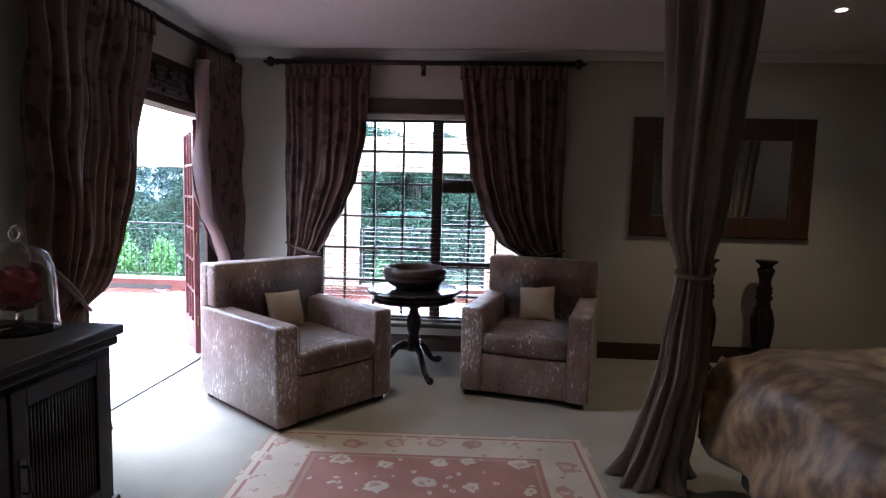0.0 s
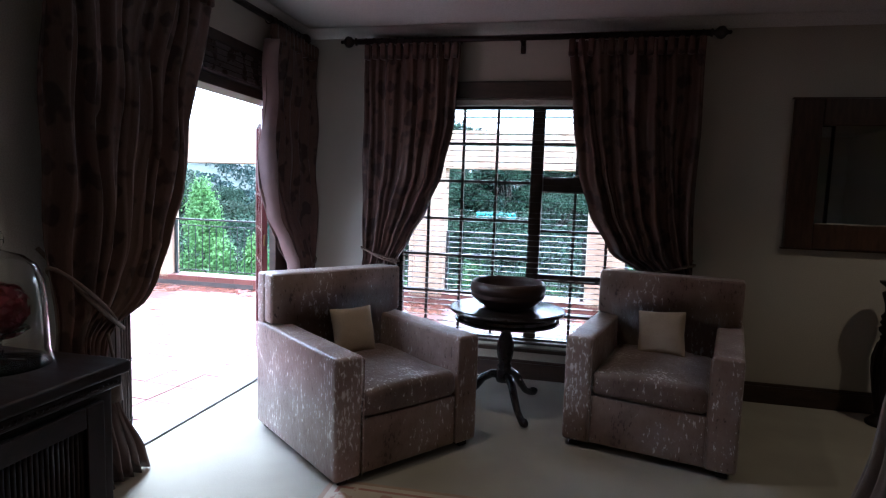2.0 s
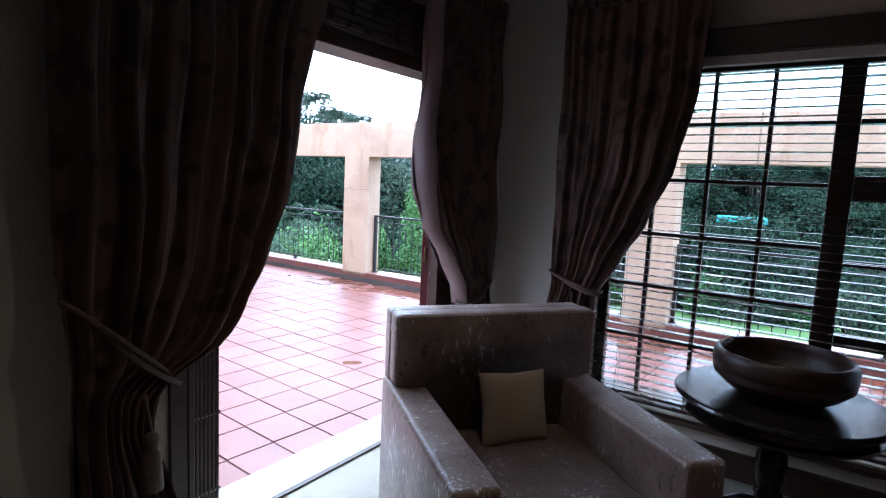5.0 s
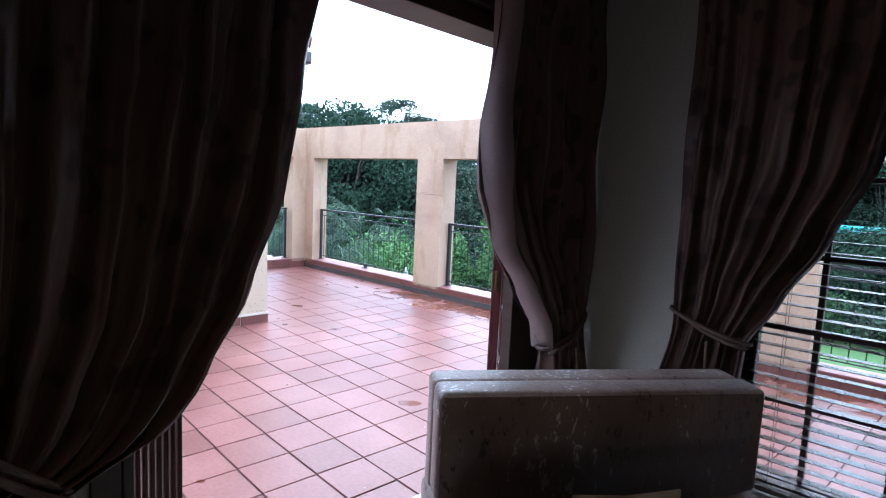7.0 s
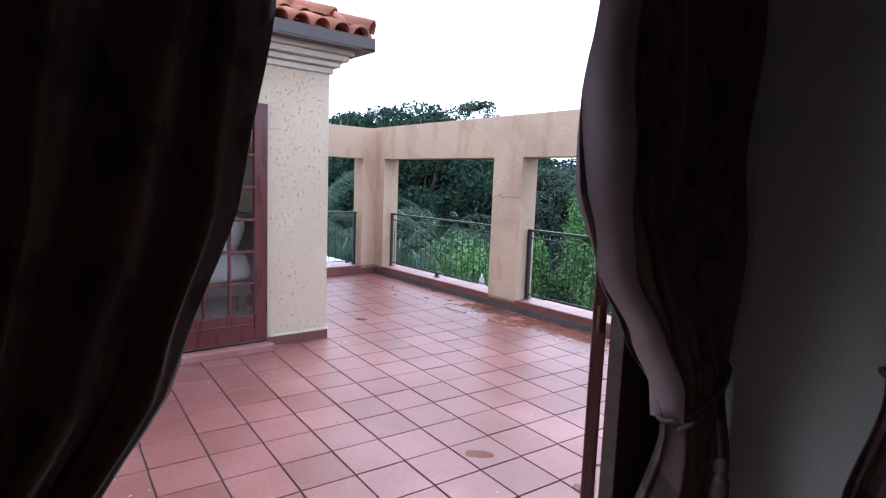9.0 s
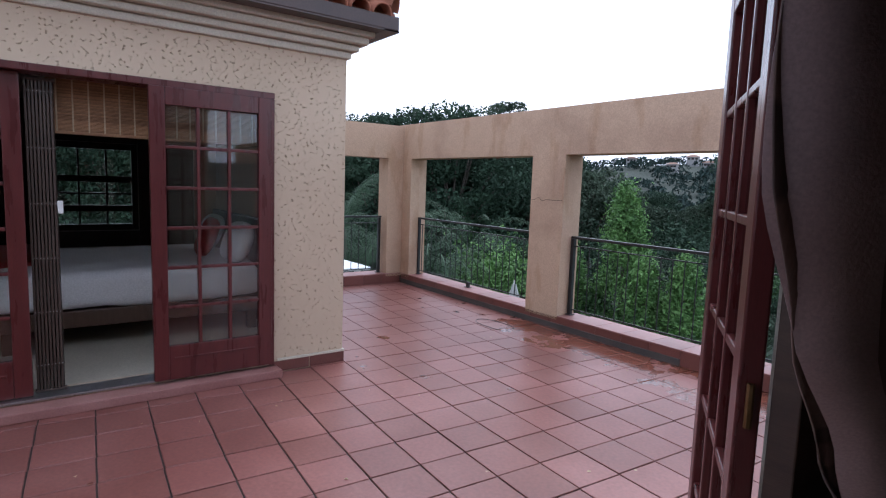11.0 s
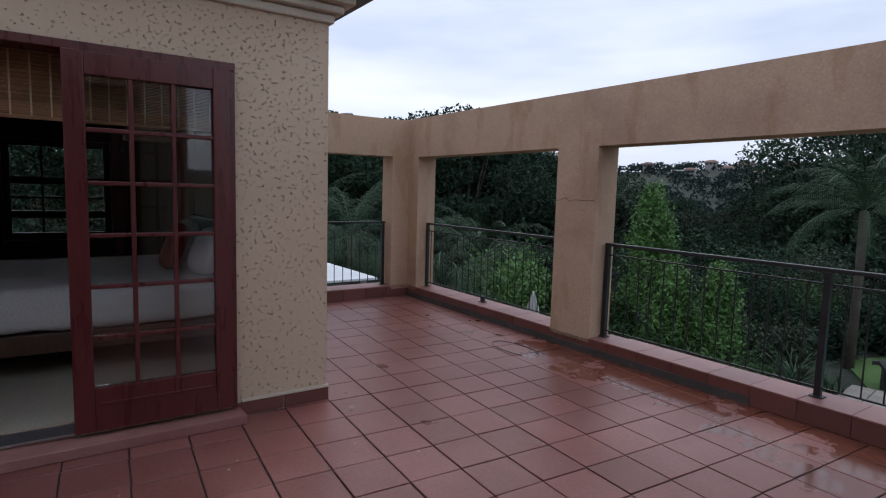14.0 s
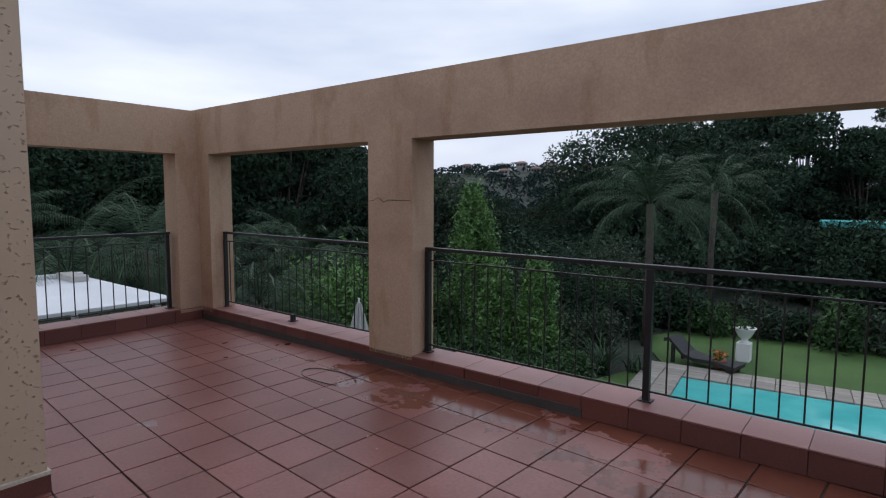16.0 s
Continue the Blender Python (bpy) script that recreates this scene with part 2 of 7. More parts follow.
def rug_cloth(name):
    """Faded rose and cream woven rug: bordered field with small floral figures."""
    m, nt, b = nodes_of(name)
    co = nt.nodes.new("ShaderNodeTexCoord")
    sep = nt.nodes.new("ShaderNodeSeparateXYZ")
    nt.links.new(co.outputs["Object"], sep.inputs[0])

    def math_node(op, a, c):
        n = nt.nodes.new("ShaderNodeMath")
        n.operation = op
        for i, v in enumerate((a, c)):
            if isinstance(v, (int, float)):
                n.inputs[i].default_value = v
            elif v is not None:
                nt.links.new(v, n.inputs[i])
        return n.outputs[0]

    edge_x = math_node("SUBTRACT", 0.97, math_node("ABSOLUTE", sep.outputs["X"], None))
    edge_y = math_node("SUBTRACT", 1.40, math_node("ABSOLUTE", sep.outputs["Y"], None))
    edge = math_node("MINIMUM", edge_x, edge_y)
    cream, rose, tan = (0.58, 0.50, 0.40), (0.40, 0.205, 0.165), (0.42, 0.30, 0.22)
    base = ramp_node(nt, edge, [(0.0, tan), (0.025, cream), (0.055, rose), (0.075, cream), (0.30, cream), (0.31, rose), (0.335, tan), (0.355, rose)])
    alt = ramp_node(nt, edge, [(0.0, cream), (0.08, (0.44, 0.27, 0.215)), (0.33, (0.62, 0.55, 0.45))])
    base.color_ramp.interpolation = alt.color_ramp.interpolation = "CONSTANT"
    masks = []
    for vs, petal, rnd_amt, lo, hi in ((4.2, 22.0, 0.35, 0.44, 0.47), (11.0, 40.0, 0.8, 0.37, 0.40)):
        vor = nt.nodes.new("ShaderNodeTexVoronoi")
        vor.inputs["Scale"].default_value = vs
        vor.inputs["Randomness"].default_value = rnd_amt
        nt.links.new(co.outputs["Object"], vor.inputs["Vector"])
        petals = noise_node(nt, petal, 3.0)
        mixd = math_node("ADD", vor.outputs["Distance"], math_node("MULTIPLY", petals.outputs["Fac"], 0.42))
        masks.append(ramp_node(nt, mixd, [(lo - 0.10, (0.35,) * 3), (lo - 0.07, (1, 1, 1)), (lo, (1, 1, 1)), (hi, (0, 0, 0))]).outputs[0])
    figure = math_node("MAXIMUM", masks[0], masks[1])
    fmix = nt.nodes.new("ShaderNodeMixRGB")
    nt.links.new(figure, fmix.inputs[0])
    nt.links.new(base.outputs[0], fmix.inputs[1])
    nt.links.new(alt.outputs[0], fmix.inputs[2])
    wear = noise_node(nt, 3.0, 5.0)
    w = ramp_node(nt, wear.outputs["Fac"], [(0.3, (0.85,) * 3), (0.7, (1.12,) * 3)]).outputs[0]
    nt.links.new(mult(nt, fmix.outputs[0], w), b.inputs["Base Color"])
    b.inputs["Roughness"].default_value = 0.95
    pile = noise_node(nt, 300.0, 2.0)
    bu = nt.nodes.new("ShaderNodeBump")
    bu.inputs["Strength"].default_value, bu.inputs["Distance"].default_value = 0.5, 0.003
    nt.links.new(pile.outputs["Fac"], bu.inputs["Height"])
    nt.links.new(bu.outputs[0], b.inputs["Normal"])
    return m


M_WALL = mat("painted_wall", (0.42, 0.385, 0.33), (0.47, 0.43, 0.37), 1.2, 0.85, bump=0.12, fine=140)
M_CEIL = mat("ceiling_paint", (0.64, 0.62, 0.60), (0.70, 0.68, 0.66), 0.8, 0.9, bump=0.08, fine=120)
M_CARPET = mat("carpet", (0.35, 0.32, 0.26), (0.43, 0.395, 0.325), 2.0, 0.98, bump=0.8, fine=260, dist=0.006)
M_SKIRT = mat("dark_stained_wood", (0.030, 0.016, 0.011), (0.055, 0.030, 0.020), 6.0, 0.4, bump=0.15, fine=60, stretch=(1, 1, 6))
M_DARKWOOD = mat("ebonised_wood", (0.012, 0.0075, 0.0065), (0.024, 0.014, 0.012), 5.0, 0.45, spec=0.2, bump=0.12, fine=70, stretch=(1, 6, 6))
M_MIRRORWOOD = mat("walnut_frame", (0.040, 0.020, 0.013), (0.085, 0.042, 0.026), 7.0, 0.38, bump=0.15, fine=60, stretch=(6, 1, 1))
M_REDWOOD = mat("red_varnished_wood", (0.066, 0.012, 0.012), (0.105, 0.021, 0.020), 4.0, 0.30, bump=0.08, fine=70, stretch=(5, 5, 0.6), spec=0.5)
M_BLIND = mat("blind_slat_wood", (0.035, 0.024, 0.021), (0.060, 0.043, 0.037), 8.0, 0.28, bump=0.05, island=0.15)
M_IRON = mat("black_iron", (0.008, 0.0085, 0.009), (0.016, 0.017, 0.018), 9.0, 0.45, bump=0.15)
M_GATE = mat("brown_steel", (0.040, 0.026, 0.020), (0.065, 0.042, 0.032), 9.0, 0.45, bump=0.1)
M_VELVET = crushed_velvet("crushed_velvet")
# same velvet for the seats, body tone scaled to 0.62
M_VELVET_SEAT = crushed_velvet("dark_seat_velvet", 0.62)
M_SCATTER = mat("scatter_cushion_linen", (0.31, 0.225, 0.155), (0.38, 0.285, 0.20), 5.0, 0.85, bump=0.4, fine=240, sheen=0.2)
M_CURTAIN = damask("curtain_damask", (0.047, 0.025, 0.020), (0.098, 0.054, 0.042))
M_LINING = mat("curtain_lining", (0.20, 0.13, 0.125), (0.27, 0.18, 0.17), 4.0, 0.75, bump=0.25, fine=200, sheen=0.2)
M_CORD = mat("curtain_cord", (0.075, 0.048, 0.036), (0.130, 0.085, 0.062), 30.0, 0.7, bump=0.5, fine=200)
M_GAUZE = mat("canopy_gauze", (0.170, 0.137, 0.115), (0.245, 0.200, 0.168), 3.0, 0.85, bump=0.35, fine=240, sheen=0.3)
# the pale bronze tone paints sheen highlights into the cloth colour
M_FUR = mat("bronze_velour_throw", (0.13, 0.062, 0.024), (0.50, 0.315, 0.16), 7.5, 0.40, bump=0.5, fine=180, sheen=0.3, spread=(0.42, 0.62), stretch=(1.0, 1.25, 0.9))
M_VALANCE = mat("grey_bed_base", (0.16, 0.145, 0.135), (0.21, 0.19, 0.175), 4.0, 0.9, bump=0.4, fine=180)
M_SHEETBLUE = mat("blue_bed_linen", (0.20, 0.21, 0.30), (0.28, 0.29, 0.40), 4.0, 0.8, bump=0.2)
M_RUG = rug_cloth("faded_rose_rug")
M_POLISH = mat("polished_black_wood", (0.013, 0.009, 0.0085), (0.026, 0.018, 0.016), 5.0, 0.20, bump=0.06, fine=70, rough_var=0.08)
M_BOWL = mat("dark_turned_bowl", (0.030, 0.016, 0.013), (0.060, 0.032, 0.026), 5.0, 0.42, bump=0.2, fine=80, stretch=(1, 1, 5))
M_GLASS = glass("window_glass")
M_MIRROR, _nt, _b = nodes_of("mirror_silver")
_b.inputs["Base Color"].default_value = (0.82, 0.82, 0.80, 1)
_b.inputs["Metallic"].default_value = 1.0
_b.inputs["Roughness"].default_value = 0.02
M_FLOWER = mat("dried_maroon_petals", (0.16, 0.016, 0.030), (0.32, 0.045, 0.070), 12.0, 0.8, bump=0.5, island=0.3)
M_BRASS = mat("aged_brass", (0.16, 0.11, 0.05), (0.26, 0.18, 0.09), 20.0, 0.4, metal=1.0)
M_PLASTER = pitted_plaster("cream_pitted_render")
M_SMOOTH = mat("tan_smooth_render", (0.41, 0.275, 0.190), (0.50, 0.350, 0.243), 1.3, 0.88, bump=0.18, fine=80, spread=(0.36, 0.52))
_nt = M_SMOOTH.node_tree
_b = next(n for n in _nt.nodes if n.type == "BSDF_PRINCIPLED")
_run = noise_node(_nt, 2.2, 4.0, (1.6, 1.6, 0.45), rough=0.6)
_stain = ramp_node(_nt, _run.outputs["Fac"], [(0.54, (1, 1, 1)), (0.62, (0.88, 0.83, 0.77)), (0.68, (0.97, 0.95, 0.93))]).outputs[0]
_nt.links.new(mult(_nt, _b.inputs["Base Color"].links[0].from_socket, _stain), _b.inputs["Base Color"])
M_CORNICE = mat("cream_cornice_paint", (0.52, 0.46, 0.37), (0.60, 0.54, 0.44), 1.5, 0.75, bump=0.1)
M_GUTTER = mat("dark_gutter", (0.050, 0.030, 0.026), (0.075, 0.046, 0.040), 3.0, 0.4, bump=0.05)
M_ROOFTILE = mat("clay_roof_tile", (0.26, 0.085, 0.048), (0.42, 0.17, 0.10), 4.0, 0.85, bump=0.4, rand=0.2)
M_TILE = terrace_tile("terracotta_tile")
M_KERBTILE = mat("kerb_tile", (0.120, 0.040, 0.032), (0.185, 0.066, 0.052), 2.5, 0.42, bump=0.15, rand=0.15)
M_COPING = mat("coping_tile", (0.225, 0.095, 0.084), (0.315, 0.155, 0.138), 2.5, 0.45, bump=0.15, rand=0.12)
M_GROUT = mat("dark_grout", (0.050, 0.038, 0.034), (0.085, 0.065, 0.058), 6.0, 0.95, bump=0.4)
M_MEMBRANE = mat("grey_waterproofing", (0.040, 0.036, 0.033), (0.080, 0.066, 0.060), 5.0, 0.8, bump=0.4)
M_CONCRETE = mat("pale_concrete_sill", (0.42, 0.40, 0.37), (0.52, 0.50, 0.47), 5.0, 0.85, bump=0.3)
M_ALU = mat("aluminium_track", (0.45, 0.45, 0.46), (0.55, 0.55, 0.56), 9.0, 0.35, metal=1.0)
M_CRACK = mat("hairline_crack", (0.09, 0.06, 0.04), (0.12, 0.08, 0.055), 9.0, 0.95, bump=0)
M_GRASS = mat("lawn", (0.050, 0.105, 0.022), (0.085, 0.165, 0.036), 0.6, 0.95, bump=0.6, fine=40, dist=0.03)
# self-shade of scrub darkened into the ground colour, to match the leaf masses
M_GROUND = mat("shade_toned_soil_and_scrub", (0.013, 0.021, 0.013), (0.026, 0.038, 0.022), 0.25, 0.95, bump=0.6, fine=8, dist=0.1)
# green shifted to blue, standing in for depth haze
M_LEAF = mat("foliage_dark", (0.019, 0.037, 0.023), (0.046, 0.080, 0.047), 0.35, 0.75, bump=0, island=0.25, spec=0.12)
M_LEAF2 = mat("foliage_mid", (0.030, 0.066, 0.024), (0.066, 0.122, 0.044), 0.5, 0.7, bump=0, island=0.3, spec=0.2)
M_LEAF3 = mat("foliage_grey_green", (0.036, 0.055, 0.036), (0.070, 0.096, 0.062), 0.5, 0.75, bump=0, island=0.25, spec=0.15)
M_CYPRESS = mat("foliage_bright_conifer", (0.058, 0.140, 0.030), (0.120, 0.235, 0.056), 2.0, 0.65, bump=0, island=0.35)
# distance haze put into the colour, bluer than the near leaves
M_HILL = mat("haze_blue_hillside_foliage", (0.018, 0.033, 0.030), (0.040, 0.060, 0.052), 0.05, 0.85, bump=0, island=0.3, spec=0.1)
M_PALM = mat("palm_frond", (0.026, 0.055, 0.028), (0.060, 0.105, 0.055), 0.8, 0.6, bump=0, island=0.25, spec=0.2)
M_BARK = mat("bark", (0.055, 0.045, 0.036), (0.11, 0.09, 0.072), 5.0, 0.9, bump=0.7, dist=0.02)
M_WATER, _nt, _b = nodes_of("pool_water")
_b.inputs["Base Color"].default_value = (0.10, 0.52, 0.50, 1)
_b.inputs["Roughness"].default_value = 0.06
_rip = noise_node(_nt, 3.0, 3.0)
_bu = _nt.nodes.new("ShaderNodeBump")
_bu.inputs["Strength"].default_value, _bu.inputs["Distance"].default_value = 0.15, 0.02
_nt.links.new(_rip.outputs["Fac"], _bu.inputs["Height"])
_nt.links.new(_bu.outputs[0], _b.inputs["Normal"])
_nt.links.new(ramp_node(_nt, noise_node(_nt, 1.1, 3.0).outputs["Fac"], [(0.3, (0.085, 0.46, 0.45)), (0.7, (0.14, 0.58, 0.55))]).outputs[0], _b.inputs["Base Color"])
M_PAVING = mat("pale_stone_paving", (0.26, 0.235, 0.20), (0.36, 0.33, 0.29), 3.0, 0.85, bump=0.3, rand=0.18)
M_WHITE = mat("white_painted", (0.70, 0.70, 0.68), (0.78, 0.78, 0.76), 1.5, 0.6, bump=0.1)
M_WHITEROOF = mat("white_sheet_roof", (0.62, 0.64, 0.66), (0.74, 0.76, 0.78), 0.8, 0.6, bump=0.15)
M_WICKER = mat("black_wicker", (0.014, 0.014, 0.015), (0.030, 0.030, 0.032), 40.0, 0.6, bump=0.6, fine=160)
M_HOUSE = mat("distant_house_wall", (0.22, 0.22, 0.22), (0.32, 0.31, 0.30), 0.3, 0.8, bump=0, rand=0.25)
M_HOUSEROOF = mat("distant_house_roof", (0.16, 0.085, 0.060), (0.24, 0.14, 0.10), 0.5, 0.8, bump=0, rand=0.25)
M_TARP = mat("turquoise_sheet_roof", (0.05, 0.34, 0.33), (0.08, 0.46, 0.44), 0.6, 0.6, bump=0.1)
M_PARASOL = mat("parasol_canvas", (0.40, 0.40, 0.38), (0.52, 0.52, 0.50), 3.0, 0.85, bump=0.2)
M_BLOSSOM = mat("orange_blossom", (0.55, 0.16, 0.03), (0.70, 0.26, 0.05), 20.0, 0.7, bump=0)
M_DUVET = mat("white_duvet", (0.78, 0.76, 0.76), (0.86, 0.84, 0.84), 3.0, 0.85, bump=0.08)
M_REDTHROW = mat("red_throw", (0.24, 0.020, 0.020), (0.34, 0.036, 0.032), 4.0, 0.85, bump=0.3)
M_BEDWOOD = mat("brown_bed_rail", (0.075, 0.040, 0.026), (0.12, 0.068, 0.044), 5.0, 0.45, bump=0.1, stretch=(1, 6, 1))
M_BAMBOO = mat("bamboo_blind", (0.22, 0.115, 0.055), (0.34, 0.19, 0.095), 6.0, 0.7, bump=0.3, island=0.25)
M_STRAP = mat("pale_blind_strap", (0.42, 0.32, 0.20), (0.52, 0.41, 0.27), 9.0, 0.8, bump=0.2)
M_DOWN = emitter("lamp_glow", (1.0, 0.86, 0.66), 14.0)


# ---------------------------------------------------------------- building helpers
def mesh_of(name, bm, material, smooth=False):
    me = bpy.data.meshes.new(name)
    bm.normal_update()
    bm.to_mesh(me)
    bm.free()
    if material:
        me.materials.append(material)
    if smooth:
        me.polygons.foreach_set("use_smooth", [True] * len(me.polygons))
    return me


def part(name, bm, material, parent=None, label="", smooth=False, at=None):
    ob = new(name, mesh_of(name, bm, material, smooth))
    if parent is not None:
        ob.parent = parent
    if at is not None:
        ob.matrix_basis = at
    if label:
        ob["label"] = label
    return ob


def setting(name, bm, material, label, smooth=False):
    return tagged(part(name, bm, material, smooth=smooth), label, name.split("_")[0], kind="structure")


def thing(name, m, label, category, group="", kind=""):
    e = new(name)
    e.empty_display_size = 0.1
    e.matrix_basis = m
    return tagged(e, label, category, group, kind)


def box(bm, x0, x1, y0, y1, z0, z1, bevel=0.0, seg=2, m=None):
    r = bmesh.ops.create_cube(bm, size=1.0)
    vs = r["verts"]
    for v in vs:
        v.co = Vector((x0 + (v.co.x + 0.5) * (x1 - x0), y0 + (v.co.y + 0.5) * (y1 - y0), z0 + (v.co.z + 0.5) * (z1 - z0)))
    if bevel:
        es = list({e for v in vs for e in v.link_edges})
        rb = bmesh.ops.bevel(bm, geom=es, offset=bevel, segments=seg, profile=0.5, affect="EDGES")
        vs = rb["verts"] + [v for v in vs if v.is_valid]
        vs = list(set(vs))
    if m is not None:
        bmesh.ops.transform(bm, matrix=m, verts=[v for v in vs if v.is_valid])
    return bm


def bx(x0, x1, y0, y1, z0, z1, bevel=0.0, seg=2, m=None):
    return box(bmesh.new(), x0, x1, y0, y1, z0, z1, bevel, seg, m)


def lathe(bm, profile, seg=32, centre=(0, 0, 0)):
    """Turns (radius, height) pairs about z."""
    rings = []
    for r, z in profile:
        rings.append([bm.verts.new((centre[0] + r * math.cos(2 * math.pi * i / seg), centre[1] + r * math.sin(2 * math.pi * i / seg), centre[2] + z)) for i in range(seg)])
    for a, b in zip(rings, rings[1:]):
        for i in range(seg):
            j = (i + 1) % seg
            bm.faces.new((a[i], a[j], b[j], b[i]))
    for ring, flip in ((rings[0], True), (rings[-1], False)):
        try:
            bm.faces.new(ring[::-1] if flip else ring)
        except ValueError:
            pass
    return bm


def tube(bm, pts, radius, seg=8):
    """A round bar along points; radius may be one number or one per point."""
    pts = [Vector(p) for p in pts]
    rad = radius if isinstance(radius, (list, tuple)) else [radius] * len(pts)
    rings = []
    for i, p in enumerate(pts):
        d = (pts[min(i + 1, len(pts) - 1)] - pts[max(i - 1, 0)]).normalized()
        a = d.cross(Vector((0.13, 0.31, 0.94)))
        if a.length < 1e-3:
            a = d.cross(Vector((1, 0, 0)))
        a.normalize()
        b = d.cross(a)
        rings.append([bm.verts.new(p + rad[i] * (math.cos(2 * math.pi * k / seg) * a + math.sin(2 * math.pi * k / seg) * b)) for k in range(seg)])
    for a, b in zip(rings, rings[1:]):
        for k in range(seg):
            j = (k + 1) % seg
            bm.faces.new((a[k], a[j], b[j], b[k]))
    bm.faces.new(rings[0][::-1])
    bm.faces.new(rings[-1])
    return bm


def interp(z, table):
    """Smooth reading from (z, value) pairs, z rising."""
    if z <= table[0][0]:
        return table[0][1]
    for (z0, v0), (z1, v1) in zip(table, table[1:]):
        if z <= z1:
            f = (z - z0) / (z1 - z0)
            f = f * f * (3 - 2 * f) * 0.5 + f * 0.5
            return v0 + (v1 - v0) * f
    return table[-1][1]


# ---------------------------------------------------------------- room: floor, walls, ceiling
WIN_Y, DOOR_X, CEIL = 5.45, -2.30, 2.83
W_OUT, D_OUT = 5.66, -2.45
ROOM_X1, ROOM_Y0 = 5.2, -2.6
DOOR_A, DOOR_B, DOOR_H = 3.30, 5.20, 2.42
WIN_A, WIN_B, WIN_LO, WIN_HI = -1.46, 0.78, 0.26, 2.26

setting("floor", bx(-2.33, ROOM_X1 + 0.2, ROOM_Y0 - 0.2, WIN_Y + 0.1, -0.2, 0.0), M_CARPET, "pale beige cut-pile carpet across the bedroom")
setting("ceiling", bx(-2.6, ROOM_X1 + 0.2, ROOM_Y0 - 0.2, W_OUT, CEIL, CEIL + 0.2), M_CEIL, "plain white painted plaster ceiling")
bm = bmesh.new()
box(bm, D_OUT, DOOR_X, ROOM_Y0 - 0.2, DOOR_A, -0.2, CEIL)
box(bm, D_OUT, DOOR_X, DOOR_B, W_OUT, -0.2, CEIL)
box(bm, D_OUT, DOOR_X, DOOR_A, DOOR_B, DOOR_H, CEIL)
setting("wall_west", bm, M_WALL, "cream painted wall with the terrace doorway")
bm = bmesh.new()
box(bm, DOOR_X, WIN_A, WIN_Y, W_OUT, -0.2, CEIL)
box(bm, WIN_B, ROOM_X1 + 0.2, WIN_Y, W_OUT, -0.2, CEIL)
box(bm, WIN_A, WIN_B, WIN_Y, W_OUT, -0.2, WIN_LO)
box(bm, WIN_A, WIN_B, WIN_Y, W_OUT, WIN_HI, CEIL)
setting("wall_north", bm, M_WALL, "cream painted wall around the tall window")
setting("wall_east", bx(ROOM_X1, ROOM_X1 + 0.2, ROOM_Y0, WIN_Y, 0, CEIL), M_WALL, "plain cream painted bedroom wall")
setting("wall_south", bx(DOOR_X, ROOM_X1 + 0.2, ROOM_Y0 - 0.2, ROOM_Y0, 0, CEIL), M_WALL, "plain cream painted bedroom wall")


def coving():
    bm = bmesh.new()
    prof = [(0.0, -0.075), (0.012, -0.075), (0.03, -0.045), (0.055, -0.02), (0.075, -0.012), (0.075, 0.0)]
    a = [bm.verts.new((DOOR_X + 0.001 + p, WIN_Y - 0.001 - p, CEIL + q - 0.002)) for p, q in prof]
    b = [bm.verts.new((ROOM_X1, WIN_Y - 0.001 - p, CEIL + q - 0.002)) for p, q in prof]
    c = [bm.verts.new((DOOR_X + 0.001 + p, ROOM_Y0, CEIL + q - 0.002)) for p, q in prof]
    for i in range(len(prof) - 1):
        bm.faces.new((a[i], b[i], b[i + 1], a[i + 1]))
        bm.faces.new((a[i + 1], c[i + 1], c[i], a[i]))
    return bm


setting("trim_coving", coving(), M_CEIL, "white plaster coving along the ceiling", smooth=True)


def skirting(name, x0, x1, y0, y1):
    bm = bx(x0, x1, y0, y1, 0.0, 0.13, 0.003)
    box(bm, x0 + (0.004 if x1 - x0 < 0.1 else 0), x1 - (0.006 if x1 - x0 < 0.1 else 0), y0 + (0.006 if y1 - y0 < 0.1 else 0), y1, 0.131, 0.155, 0.004)
    setting(name, bm, M_SKIRT, "dark stained timber skirting board")


skirting("baseboard_north", DOOR_X + 0.022, ROOM_X1, WIN_Y - 0.022, WIN_Y - 0.001)
skirting("baseboard_west", DOOR_X + 0.001, DOOR_X + 0.022, ROOM_Y0, 3.20)
skirting("baseboard_west_corner", DOOR_X + 0.001, DOOR_X + 0.022, 5.275, WIN_Y - 0.024)
setting("trim_threshold", bx(-2.60, -2.326, 3.0, 5.199, -0.03, 0.006, 0.003), M_CONCRETE, "pale worn concrete door sill")
setting("trim_carpet_bar", bx(-2.345, -2.316, DOOR_A, DOOR_B, 0.004, 0.012, 0.002), M_GATE, "dark metal carpet edging bar")


